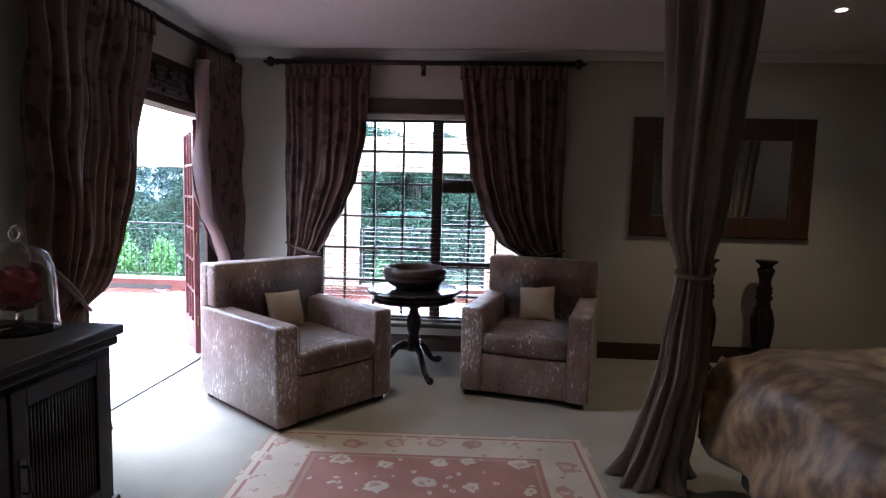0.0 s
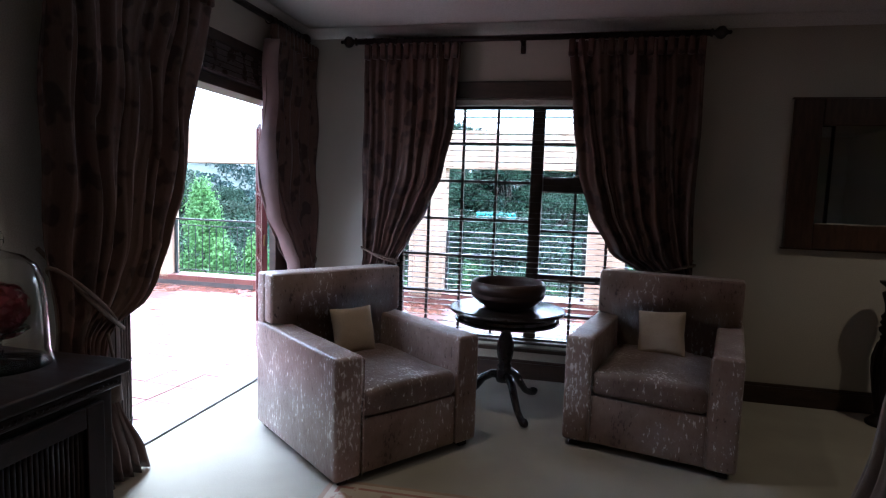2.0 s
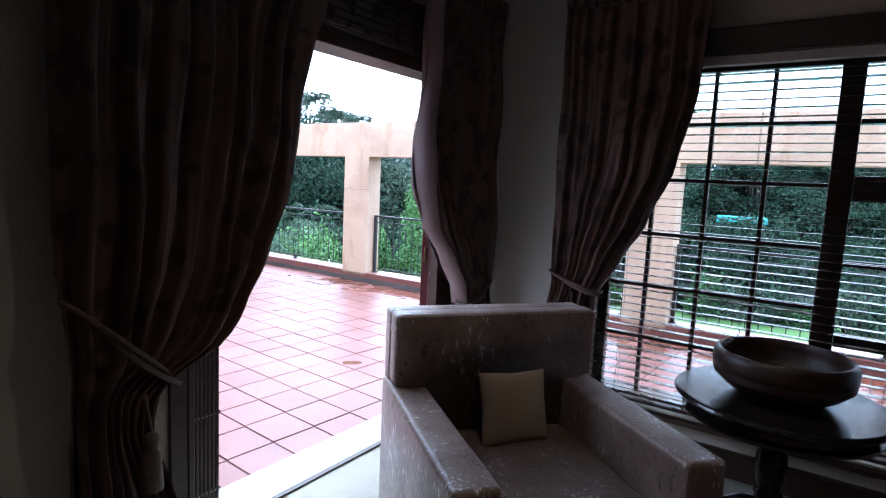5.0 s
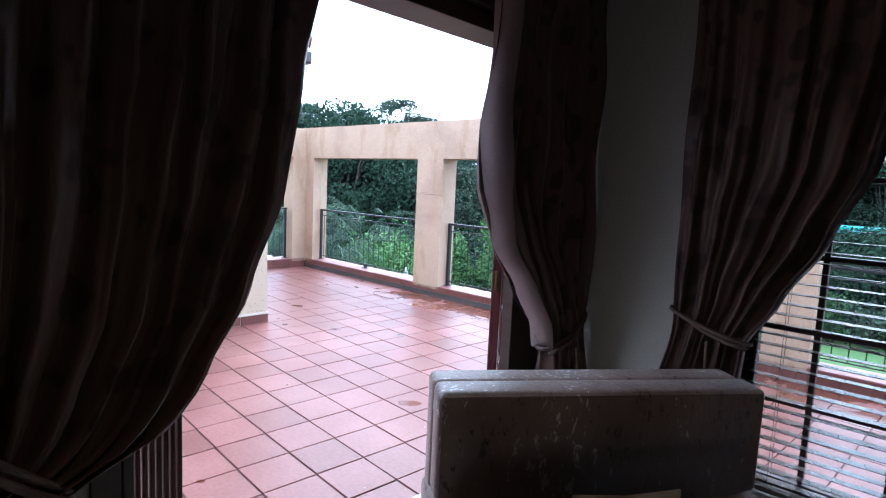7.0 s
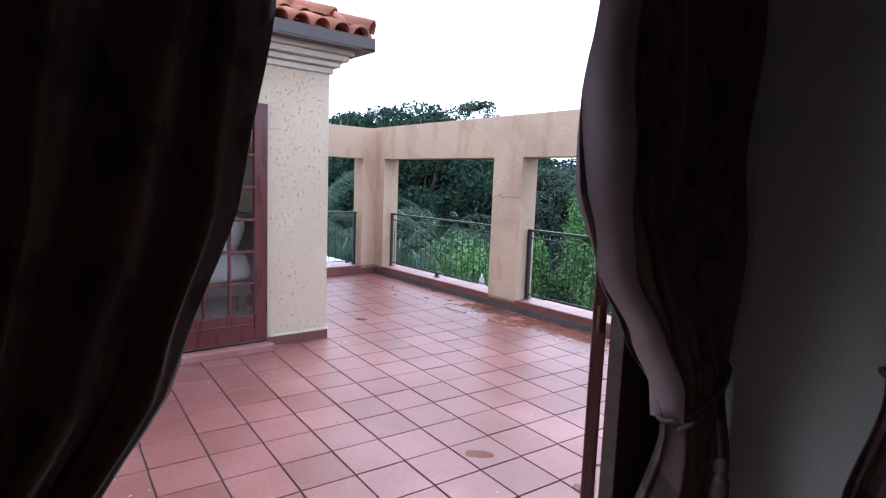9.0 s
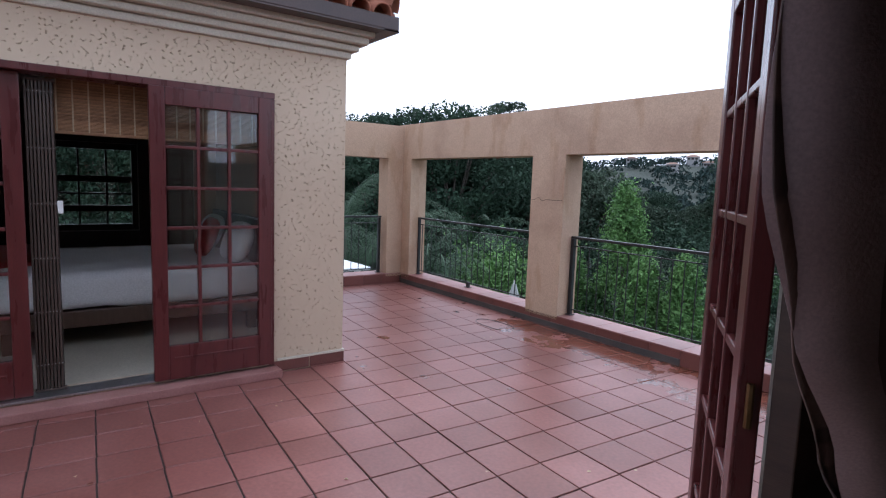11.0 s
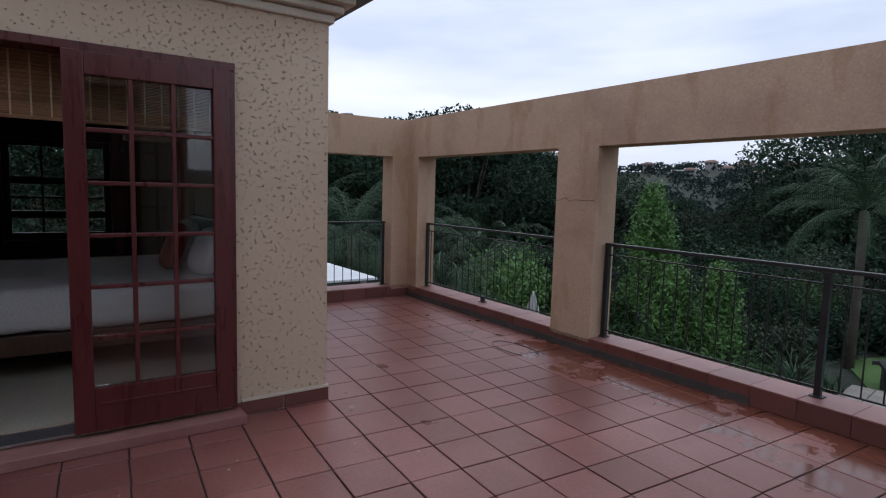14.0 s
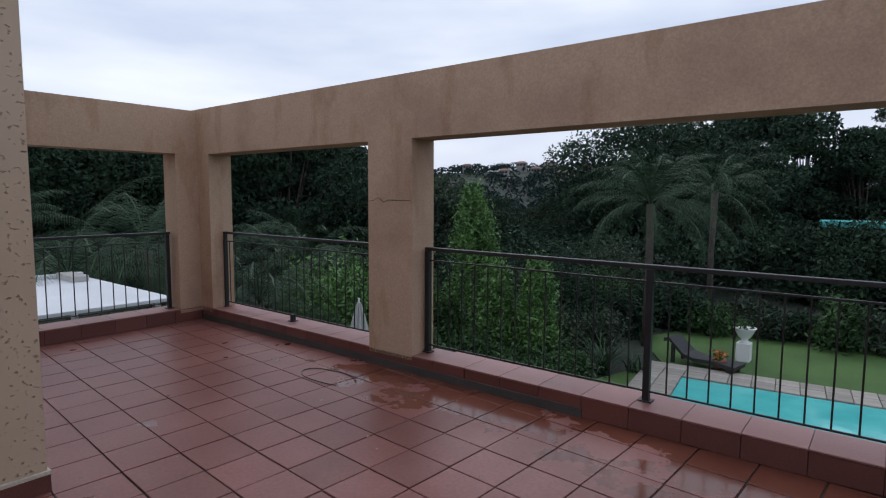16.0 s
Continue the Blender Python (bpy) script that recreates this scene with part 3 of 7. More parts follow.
# ---------------------------------------------------------------- doorway
def door_frame():
    d = new("door_1")
    tagged(d, "dark timber frame of the open terrace doorway", "door frame", kind="structure")
    part("jamb", bx(-2.338, DOOR_X + 0.018, 4.945, DOOR_B - 0.002, 0, 2.13, 0.004), M_SKIRT, d)
    part("jamb", bx(D_OUT - 0.012, DOOR_X + 0.018, DOOR_A + 0.002, DOOR_A + 0.03, 0, 2.13, 0.004), M_SKIRT, d)
    part("head", bx(D_OUT - 0.012, DOOR_X + 0.018, DOOR_A + 0.002, DOOR_B - 0.002, 2.132, 2.20, 0.004), M_SKIRT, d)
    part("blind_pelmet", bx(D_OUT + 0.03, DOOR_X + 0.06, DOOR_A + 0.002, DOOR_B - 0.002, 2.205, 2.415, 0.012), M_DARKWOOD, d, "dark timber box over the door")
    for k in range(5):
        part("blind_slat", bx(DOOR_X + 0.061, DOOR_X + 0.067, DOOR_A + 0.02, DOOR_B - 0.02, 2.215 + k * 0.038, 2.243 + k * 0.038, 0.002), M_BLIND, d)
    part("architrave", bx(DOOR_X + 0.001, DOOR_X + 0.016, DOOR_B, DOOR_B + 0.07, 0, 2.49, 0.004), M_SKIRT, d)
    part("architrave", bx(DOOR_X + 0.001, DOOR_X + 0.016, DOOR_A - 0.07, DOOR_A, 0, 2.49, 0.004), M_SKIRT, d)
    part("architrave", bx(DOOR_X + 0.001, DOOR_X + 0.016, DOOR_A, DOOR_B, 2.42, 2.49, 0.004), M_SKIRT, d)


door_frame()


def glazed_leaf(t, width, height, cols, rows, stile, top, bottom, thick, material, label_glass="clear glass pane"):
    """A glazed door leaf: x along its width from the hinge, y its thickness, z up."""
    part("stile", bx(0, stile, -thick / 2, thick / 2, 0, height, 0.005), material, t)
    part("stile", bx(width - stile, width, -thick / 2, thick / 2, 0, height, 0.005), material, t)
    part("top_rail", bx(stile + 0.0005, width - stile - 0.0005, -thick / 2 + 0.001, thick / 2 - 0.001, height - top, height, 0.004), material, t)
    part("bottom_rail", bx(stile + 0.0005, width - stile - 0.0005, -thick / 2 + 0.001, thick / 2 - 0.001, 0, bottom, 0.004), material, t)
    part("panel_mould", bx(stile + 0.03, width - stile - 0.03, -thick / 2 - 0.004, thick / 2 + 0.004, bottom * 0.60, bottom * 0.66, 0.003), material, t)
    gw, gh = (width - 2 * stile) / cols, (height - top - bottom) / rows
    bar = 0.022
    for i in range(1, cols):
        x = stile + i * gw
        part("glazing_bar", bx(x - bar / 2, x + bar / 2, -thick / 2 + 0.004, thick / 2 - 0.004, bottom + 0.0005, height - top - 0.0005, 0.004), material, t)
    for j in range(1, rows):
        z = bottom + j * gh
        part("glazing_bar", bx(stile + 0.0005, width - stile - 0.0005, -thick / 2 + 0.006, thick / 2 - 0.006, z - bar / 2, z + bar / 2, 0.004), material, t)
    pane = mesh_of("pane", bx(-gw / 2 + 0.008, gw / 2 - 0.008, -0.002, 0.002, -gh / 2 + 0.008, gh / 2 - 0.008), M_GLASS)
    for i in range(cols):
        for j in range(rows):
            o = new("pane", pane)
            o.parent = t
            o.location = (stile + (i + 0.5) * gw, 0, bottom + (j + 0.5) * gh)
            o.visible_shadow = False


leaf_dir = 124.2
leaf = thing("french_door", pose(-2.372, 4.932, 0.03, 0, 0, leaf_dir), "red varnished glazed timber door leaf, swung open onto the terrace", "door")
glazed_leaf(leaf, 0.745, 2.08, 3, 6, 0.085, 0.10, 0.25, 0.045, M_REDWOOD)
for hz in (0.25, 1.0, 1.8):
    part("hinge", tube(bmesh.new(), [(-0.008, 0.0, hz), (-0.008, 0.0, hz + 0.09)], 0.008), M_BRASS, leaf, "aged brass butt hinge")


def folded_gate(m, n, height, label):
    """A security gate folded into a tight stack of upright channels with riveted lattice links."""
    g = thing("security_gate", m, label, "gate")
    ch = mesh_of("channel", bx(-0.006, 0.006, -0.022, 0.022, 0.02, height, 0.002), M_GATE)
    for i in range(n):
        o = new("channel", ch)
        o.parent = g
        o.location = (0, i * 0.0185, 0)
        o.rotation_euler = (0, 0, radians(78))
    riv = mesh_of("rivet", lathe(bmesh.new(), [(0.0035, 0), (0.0035, 0.004), (0.0015, 0.006)], 8), M_ALU)
    for z in (0.18, 0.52, 0.86, 1.2, 1.54, 1.88):
        part("lattice_link", bx(-0.02, -0.017, -0.01, n * 0.0185 - 0.008, z - 0.008, z + 0.008, 0.001), M_GATE, g)
        part("lattice_link", bx(0.017, 0.02, -0.01, n * 0.0185 - 0.008, z - 0.008, z + 0.008, 0.001), M_GATE, g)
        for i in range(n):
            for sx, ry in ((0.020, 90), (-0.020, -90)):
                o = new("rivet", riv)
                o.parent = g
                o.matrix_basis = pose(sx, i * 0.0185, z, 0, ry, 0)
    part("top_track", bx(-0.02, 0.02, -0.02, n * 0.0185, height, height + 0.02, 0.002), M_GATE, g)
    part("bottom_track", bx(-0.02, 0.02, -0.02, n * 0.0185, 0.006, 0.02, 0.002), M_GATE, g)
    return g


folded_gate(pose(-2.365, DOOR_A + 0.045, 0.0), 8, 2.10, "brown steel concertina security gate folded against the door jamb")


# ---------------------------------------------------------------- window with blind
def window():
    w = new("window_1")
    tagged(w, "tall dark timber window with small square panes", "window", kind="structure")
    y0, y1 = 5.53, 5.59
    f = 0.06
    zt, zb = WIN_HI - 0.002, WIN_LO + 0.002
    part("frame", bx(WIN_A + 0.002, WIN_A + f, y0, y1, zb, zt, 0.004), M_SKIRT, w)
    part("frame", bx(WIN_B - f, WIN_B - 0.002, y0, y1, zb, zt, 0.004), M_SKIRT, w)
    part("frame", bx(WIN_A + f + 0.001, WIN_B - f - 0.001, y0, y1, zt - 0.07, zt, 0.004), M_SKIRT, w)
    part("frame", bx(WIN_A + f + 0.001, WIN_B - f - 0.001, y0, y1, zb, zb + 0.07, 0.004), M_SKIRT, w)
    part("mullion", bx(-0.345, -0.245, y0 - 0.01, y1, zb + 0.071, zt - 0.071, 0.005), M_SKIRT, w)
    part("transom", bx(-0.244, WIN_B - f - 0.001, y0 - 0.01, y1, 1.525, 1.652, 0.005), M_SKIRT, w)
    part("transom", bx(-0.244, WIN_B - f - 0.001, y0 - 0.01, y1, 0.80, 0.86, 0.005), M_SKIRT, w)
    b = 0.022
    yb0, yb1 = y0 + 0.012, y1 - 0.012
    for x in (-1.19, -0.905, -0.625):
        part("glazing_bar", bx(x - b / 2, x + b / 2, yb0, yb1, zb + 0.071, zt - 0.071, 0.003), M_SKIRT, w)
    for x in (0.02, 0.28, 0.54):
        for za, zz in ((zb + 0.071, 0.799), (0.861, 1.524), (1.653, zt - 0.071)):
            part("glazing_bar", bx(x - b / 2, x + b / 2, yb0, yb1, za, zz, 0.003), M_SKIRT, w)
    for z in (0.66, 0.975, 1.285, 1.60, 1.91):
        part("glazing_bar", bx(WIN_A + f + 0.001, -0.346, yb0 + 0.002, yb1 - 0.002, z - b / 2, z + b / 2, 0.003), M_SKIRT, w)
    for z in (0.52, 1.215, 1.915):
        part("glazing_bar", bx(-0.244, WIN_B - f - 0.001, yb0 + 0.002, yb1 - 0.002, z - b / 2, z + b / 2, 0.003), M_SKIRT, w)
    for xa, xb in ((WIN_A + f, -0.345), (-0.245, WIN_B - f)):
        p = part("pane", bx(xa + 0.001, xb - 0.001, 5.559, 5.563, zb + 0.06, zt - 0.06), M_GLASS, w)
        p.visible_shadow = False
    part("sill_board", bx(WIN_A - 0.05, WIN_B + 0.05, WIN_Y - 0.05, y0 - 0.002, WIN_LO - 0.03, WIN_LO - 0.001, 0.006), M_SKIRT, w)
    part("head_casing", bx(WIN_A - 0.08, WIN_B + 0.08, WIN_Y - 0.03, WIN_Y - 0.001, WIN_HI, WIN_HI + 0.13, 0.008), M_SKIRT, w)
    part("side_casing", bx(WIN_A - 0.08, WIN_A - 0.001, WIN_Y - 0.022, WIN_Y - 0.001, 0.16, WIN_HI - 0.001, 0.005), M_SKIRT, w)
    part("side_casing", bx(WIN_B + 0.001, WIN_B + 0.08, WIN_Y - 0.022, WIN_Y - 0.001, 0.16, WIN_HI - 0.001, 0.005), M_SKIRT, w)
    part("outer_sill", bx(WIN_A + 0.002, WIN_B - 0.002, y1 + 0.002, W_OUT + 0.05, WIN_LO - 0.02, WIN_LO + 0.015, 0.006), M_CONCRETE, w)


window()


def venetian():
    v = thing("venetian_blind", pose((WIN_A + WIN_B) / 2, 5.475, 0), "dark wooden venetian blind, lowered with slats open", "blind")
    half = (WIN_B - WIN_A) / 2 - 0.012
    part("head_rail", bx(-half, half, -0.028, 0.028, 2.205, 2.252, 0.004), M_CONCRETE, v, "pale metal head rail")
    sl = mesh_of("slat", bx(-half, half, -0.024, 0.024, -0.0014, 0.0014), M_BLIND)
    n = 42
    for i in range(n):
        o = new("slat", sl)
        o.parent = v
        o.location = (0, 0, 0.335 + i * 0.0445)
        o.rotation_euler = (radians(random.uniform(-4, 2)), 0, 0)
    part("bottom_rail", bx(-half, half, -0.026, 0.026, 0.285, 0.305, 0.004), M_BLIND, v)
    for x in (-0.95, -0.32, 0.32, 0.95):
        for y in (-0.026, 0.026):
            part("ladder_cord", tube(bmesh.new(), [(x, y, 0.30), (x, y, 2.21)], 0.0012, 5), M_BLIND, v)


venetian()


# ---------------------------------------------------------------- curtains
def curtain(name, m, left, right, waist, z_top, folds, tie_from, label, puddle=False, seed=1, lining_edge=None, depth=0.045):
    """Cloth gathered on a rod and tied at the waist. left and right: (z, x) tables, z rising; -y is out of the wall."""
    rnd = random.Random(seed)
    t = thing(name, m, label, "curtain", "curtains in the bedroom")
    bm = bmesh.new()
    cols, rows = folds * 10, 64
    ph = [rnd.uniform(-0.5, 0.5) for _ in range(folds + 2)]
    am = [rnd.uniform(0.6, 1.25) for _ in range(folds + 2)]
    grid = []
    for r in range(rows + 1):
        z = 0.012 + (z_top - 0.012) * r / rows
        xl, xr = interp(z, left), interp(z, right)
        wide = xr - xl
        full = interp(z_top, right) - interp(z_top, left)
        tight = max(0.25, min(1.0, wide / full))
        row = []
        for c in range(cols + 1):
            s = c / cols
            k = min(folds, max(0.0, folds * (s + 0.05 * math.sin(math.pi * s) * math.sin(5.3 * s + seed) + 0.012 * math.sin(21 * s + 2 * z + seed))))
            i = min(int(k), folds)
            a = am[i] * (1 - (k - i)) + am[min(i + 1, folds)] * (k - i)
            p = ph[i] * (1 - (k - i)) + ph[min(i + 1, folds)] * (k - i)
            low = 1.0 - z / z_top
            y = depth * a * (0.55 + 0.5 * low) * math.sin(2 * math.pi * k + p * 1.6 * low + 0.25 * math.sin(5 * z + i))
            y += 0.35 * depth * a * math.sin(4 * math.pi * k + 1.3 * i + 1.1 * z)
            near_w = math.exp(-((z - waist) / 0.16) ** 2)
            y *= 1 - 0.35 * near_w
            y -= 0.05 * (1 - tight) * math.sin(math.pi * s) - 0.012 * math.sin(9 * z + 7 * s + seed)
            x = xl + wide * (s + 0.012 * math.sin(2 * math.pi * k * 0.5 + 3 * z))
            row.append(bm.verts.new((x, y, z)))
        grid.append(row)
    for r in range(rows):
        for c in range(cols):
            bm.faces.new((grid[r][c], grid[r][c + 1], grid[r + 1][c + 1], grid[r + 1][c]))
    cloth = part("cloth", bm, M_CURTAIN, t, smooth=True)
    so = cloth.modifiers.new("cloth_thickness", "SOLIDIFY")
    so.thickness = 0.004
    # pinch-pleat heading
    xl, xr = interp(z_top, left), interp(z_top, right)
    n = folds * 2
    w = (xr - xl) / n * 0.34
    pleat = mesh_of("pleat", bx(-w, w, -0.028, 0.030, -0.11, 0.015, 0.010, 2), M_CURTAIN, True)
    for i in range(n):
        o = new("pleat", pleat)
        o.parent = t
        o.location = (xl + (xr - xl) * (i + 0.5) / n, 0, z_top)
    # tie-back cord: a sling from the wall hook round the waist
    xl, xr = interp(waist, left), interp(waist, right)
    cx, rx = (xl + xr) / 2, (xr - xl) / 2 + 0.015
    bm = bmesh.new()
    hx, hz = tie_from
    lean = (hz - waist) * 0.8 * (-1 if hx < cx else 1)
    ring = [(cx + rx * math.cos(a), 0.075 * math.sin(a), waist + lean * (math.cos(a) - (1 if hx < cx else -1)) / 2) for a in [2 * math.pi * i / 24 for i in range(25)]]
    tube(bm, ring, 0.009, 8)
    far = cx + rx if hx < cx else cx - rx
    p0, p1, p2 = Vector((hx, 0.09, hz)), Vector(((hx + cx) / 2, -0.13, waist + (hz - waist) * 0.35)), Vector((far, -0.055, waist - 0.012))
    tube(bm, [p0.lerp(p1, f).lerp(p1.lerp(p2, f), f) for f in [k / 14 for k in range(15)]], 0.010, 8)
    part("tieback", bm, M_CORD, t, "twisted fringed tie-back cord", smooth=True)
    bm = bmesh.new()
    tx = far * 0.15 + cx * 0.85
    tube(bm, [(tx, -0.10, waist), (tx + 0.01, -0.115, waist - 0.12)], 0.007, 6)
    lathe(bm, [(0.006, 0.0), (0.022, -0.015), (0.024, -0.04), (0.014, -0.055), (0.028, -0.075), (0.036, -0.20), (0.012, -0.205)], 14, (tx + 0.01, -0.118, waist - 0.12))
    part("tassel", bm, M_CORD, t, "frayed cord tassel", smooth=True)
    if lining_edge:
        bm = bmesh.new()
        prev = None
        for r in range(41):
            z = waist + (z_top - 0.1 - waist) * r / 40
            e = interp(z, left) if lining_edge == "left" else interp(z, right)
            sgn = 1 if lining_edge == "left" else -1
            wdt = 0.055 * math.sin(math.pi * min(1, (z - waist) / (z_top - waist) * 1.05)) + 0.012
            pair = [bm.verts.new((e - sgn * 0.008, 0.035 - 0.02 * math.sin(7 * z), z)), bm.verts.new((e + sgn * wdt, -0.062 + 0.01 * math.sin(11 * z), z))]
            if prev:
                bm.faces.new((prev[0], prev[1], pair[1], pair[0]))
            prev = pair
        lin = part("lining", bm, M_LINING, t, "mauve sateen lining turned out at the edge", smooth=True)
        so = lin.modifiers.new("cloth_thickness", "SOLIDIFY")
        so.thickness = 0.003
    return t


# the door's pair hangs along y
DOORM = pose(-2.165, 0, 0, 0, 0, 90)
curtain("curtain", DOORM, [(0, 2.84), (0.5, 2.85), (0.85, 2.84), (1.2, 2.83), (2.7, 2.82)],
        [(0, 3.34), (0.12, 3.30), (0.4, 3.16), (0.65, 3.08), (0.78, 3.11), (0.83, 3.22), (0.90, 3.38), (1.0, 3.46), (1.2, 3.59), (1.48, 3.685), (1.78, 3.745), (2.05, 3.79), (2.7, 3.98)],
        0.80, 2.655, 8, (2.85, 1.20), "brown damask curtain tied back beside the terrace doorway", seed=3)
curtain("curtain", DOORM, [(0, 4.95), (0.4, 4.94), (0.74, 5.04), (0.88, 4.99), (1.07, 4.83), (1.28, 4.66), (1.5, 4.575), (1.76, 4.565), (2.1, 4.585), (2.7, 4.68)],
        [(0, 5.38), (0.55, 5.39), (0.80, 5.36), (1.0, 5.385), (2.7, 5.39)],
        0.78, 2.655, 6, (5.37, 0.95), "brown damask curtain tied back at the doorway corner", seed=5, lining_edge="left")
WINM = pose(0, 5.315, 0)
curtain("curtain", WINM, [(0, -1.76), (0.6, -1.76), (0.95, -1.68), (1.3, -1.70), (2.7, -1.71)],
        [(0, -1.42), (0.6, -1.42), (0.92, -1.39), (1.12, -1.28), (1.36, -1.145), (1.65, -1.02), (2.07, -0.945), (2.7, -0.92)],
        0.93, 2.655, 6, (-1.70, 1.05), "brown damask curtain tied back beside the tall window", seed=8)
curtain("curtain", WINM, [(0, 0.56), (0.6, 0.55), (0.96, 0.50), (1.08, 0.30), (1.39, 0.13), (1.70, 0.035), (2.1, -0.035), (2.7, -0.105)],
        [(0, 0.90), (0.9, 0.89), (1.4, 0.86), (2.7, 0.875)],
        0.93, 2.655, 7, (0.90, 1.05), "brown damask curtain tied back beside the tall window", seed=11)


def curtain_rod(m, length, label, rings):
    """Wooden pole along local x from 0 to length, with turned finials, brackets and rings."""
    t = thing("curtain_rod", m, label, "curtain rod")
    part("pole", tube(bmesh.new(), [(0, 0, 0), (length, 0, 0)], 0.022, 16), M_DARKWOOD, t, smooth=True)
    fin = [(0.022, 0), (0.030, 0.004), (0.030, 0.012), (0.016, 0.022), (0.022, 0.032), (0.040, 0.050), (0.046, 0.072), (0.040, 0.092), (0.018, 0.108), (0.012, 0.122), (0.016, 0.132), (0.004, 0.142)]
    part("finial", lathe(bmesh.new(), fin, 20), M_DARKWOOD, t, smooth=True, at=pose(length, 0, 0, 0, 90, 0))
    part("finial", lathe(bmesh.new(), fin, 20), M_DARKWOOD, t, smooth=True, at=pose(0, 0, 0, 0, -90, 0))
    for x in (0.10, length / 2, length - 0.10):
        b = bx(x - 0.012, x + 0.012, -0.035, 0.134, -0.035, -0.022, 0.003)
        box(b, x - 0.02, x + 0.02, 0.125, 0.134, -0.09, 0.03, 0.003)
        part("bracket", b, M_DARKWOOD, t)
    ring = mesh_of("ring", tube(bmesh.new(), [(0, 0.030 * math.cos(a), -0.006 + 0.030 * math.sin(a)) for a in [2 * math.pi * i / 14 for i in range(15)]], 0.004, 6), M_DARKWOOD, True)
    for x in rings:
        o = new("ring", ring)
        o.parent = t
        o.location = (x, 0, 0)


curtain_rod(pose(-1.77, 5.315, 2.69), 2.66, "dark turned wooden curtain pole above the window", [0.08 + 0.065 * i for i in range(13)] + [1.70 + 0.07 * i for i in range(14)])
curtain_rod(pose(-2.165, 2.70, 2.685, 0, 0, 90), 2.42, "dark turned wooden curtain pole above the doorway", [0.15 + 0.085 * i for i in range(14)] + [1.93 + 0.07 * i for i in range(7)])


# ---------------------------------------------------------------- armchairs
def armchair(m, label):
    """Square club chair: local -y is the front, x its width."""
    t = thing("armchair", m, label, "armchair", "pair of velvet armchairs")
    w, d, arm, top = 0.475, 0.512, 0.675, 0.985
    part("base", bx(-w + 0.162, w - 0.162, -d + 0.012, d - 0.05, 0.045, 0.335, 0.012, 3), M_VELVET, t, smooth=True)
    for s in (-1, 1):
        x0, x1 = sorted((s * w, s * (w - 0.158)))
        part("arm", bx(x0, x1, -d, d - 0.02, 0.04, arm, 0.022, 4), M_VELVET, t, smooth=True)
    part("back", bx(-w + 0.012, w - 0.012, d - 0.105, d, 0.045, top - 0.006, 0.020, 4), M_VELVET, t, smooth=True)
    bm = bmesh.new()
    wi, wo = w - 0.161, w - 0.012
    rim = [(-wi, 0.38), (wi, 0.38), (wi, arm + 0.006), (wo, arm + 0.006), (wo, top), (-wo, top), (-wo, arm + 0.006), (-wi, arm + 0.006)]
    fr = [bm.verts.new((x, d - 0.215, z)) for x, z in rim]
    bk = [bm.verts.new((x, d - 0.107, z)) for x, z in rim]
    bm.faces.new(fr)
    bm.faces.new(bk[::-1])
    for i in range(8):
        j = (i + 1) % 8
        bm.faces.new((fr[j], fr[i], bk[i], bk[j]))
    bmesh.ops.bevel(bm, geom=list(bm.edges), offset=0.020, segments=3, profile=0.5, affect="EDGES")
    part("back_pad", bm, M_VELVET, t, "squared back pad with a sewn edge", smooth=True)
    for px in (-wo + 0.012, wo - 0.012):
        part("piping", tube(bmesh.new(), [(px, d - 0.211, arm + 0.02), (px, d - 0.211, top - 0.014)], 0.004, 6), M_VELVET, t)
    part("piping", tube(bmesh.new(), [(-wo + 0.012, d - 0.211, top - 0.012), (wo - 0.012, d - 0.211, top - 0.012)], 0.004, 6), M_VELVET, t)
    bm = bx(-w + 0.160, w - 0.160, -d + 0.004, d - 0.22, 0.337, 0.475, 0.040, 4)
    bmesh.ops.subdivide_edges(bm, edges=[e for e in bm.edges if e.calc_length() > 0.2], cuts=7, use_grid_fill=True)
    for v in bm.verts:
        if v.co.z > 0.40:
            v.co.z += 0.024 * max(0, 1 - (v.co.x / 0.31) ** 2) + 0.012 * noise.noise(v.co * 6)
        v.co.y -= 0.010 * max(0, 1 - (v.co.x / 0.31) ** 2) * (v.co.y < -d + 0.06)
    part("seat_cushion", bm, M_VELVET_SEAT, t, "plump loose seat cushion, darker velvet", smooth=True)
    for px in (-w + 0.160, w - 0.160):
        part("piping", tube(bmesh.new(), [(px, -d - 0.001, 0.05), (px, -d - 0.001, arm - 0.02)], 0.004, 6), M_VELVET, t)
    for fx in (-w + 0.07, w - 0.07):
        for fy in (-d + 0.07, d - 0.07):
            part("foot", bx(fx - 0.03, fx + 0.03, fy - 0.03, fy + 0.03, 0, 0.044, 0.004), M_DARKWOOD, t)
    return t


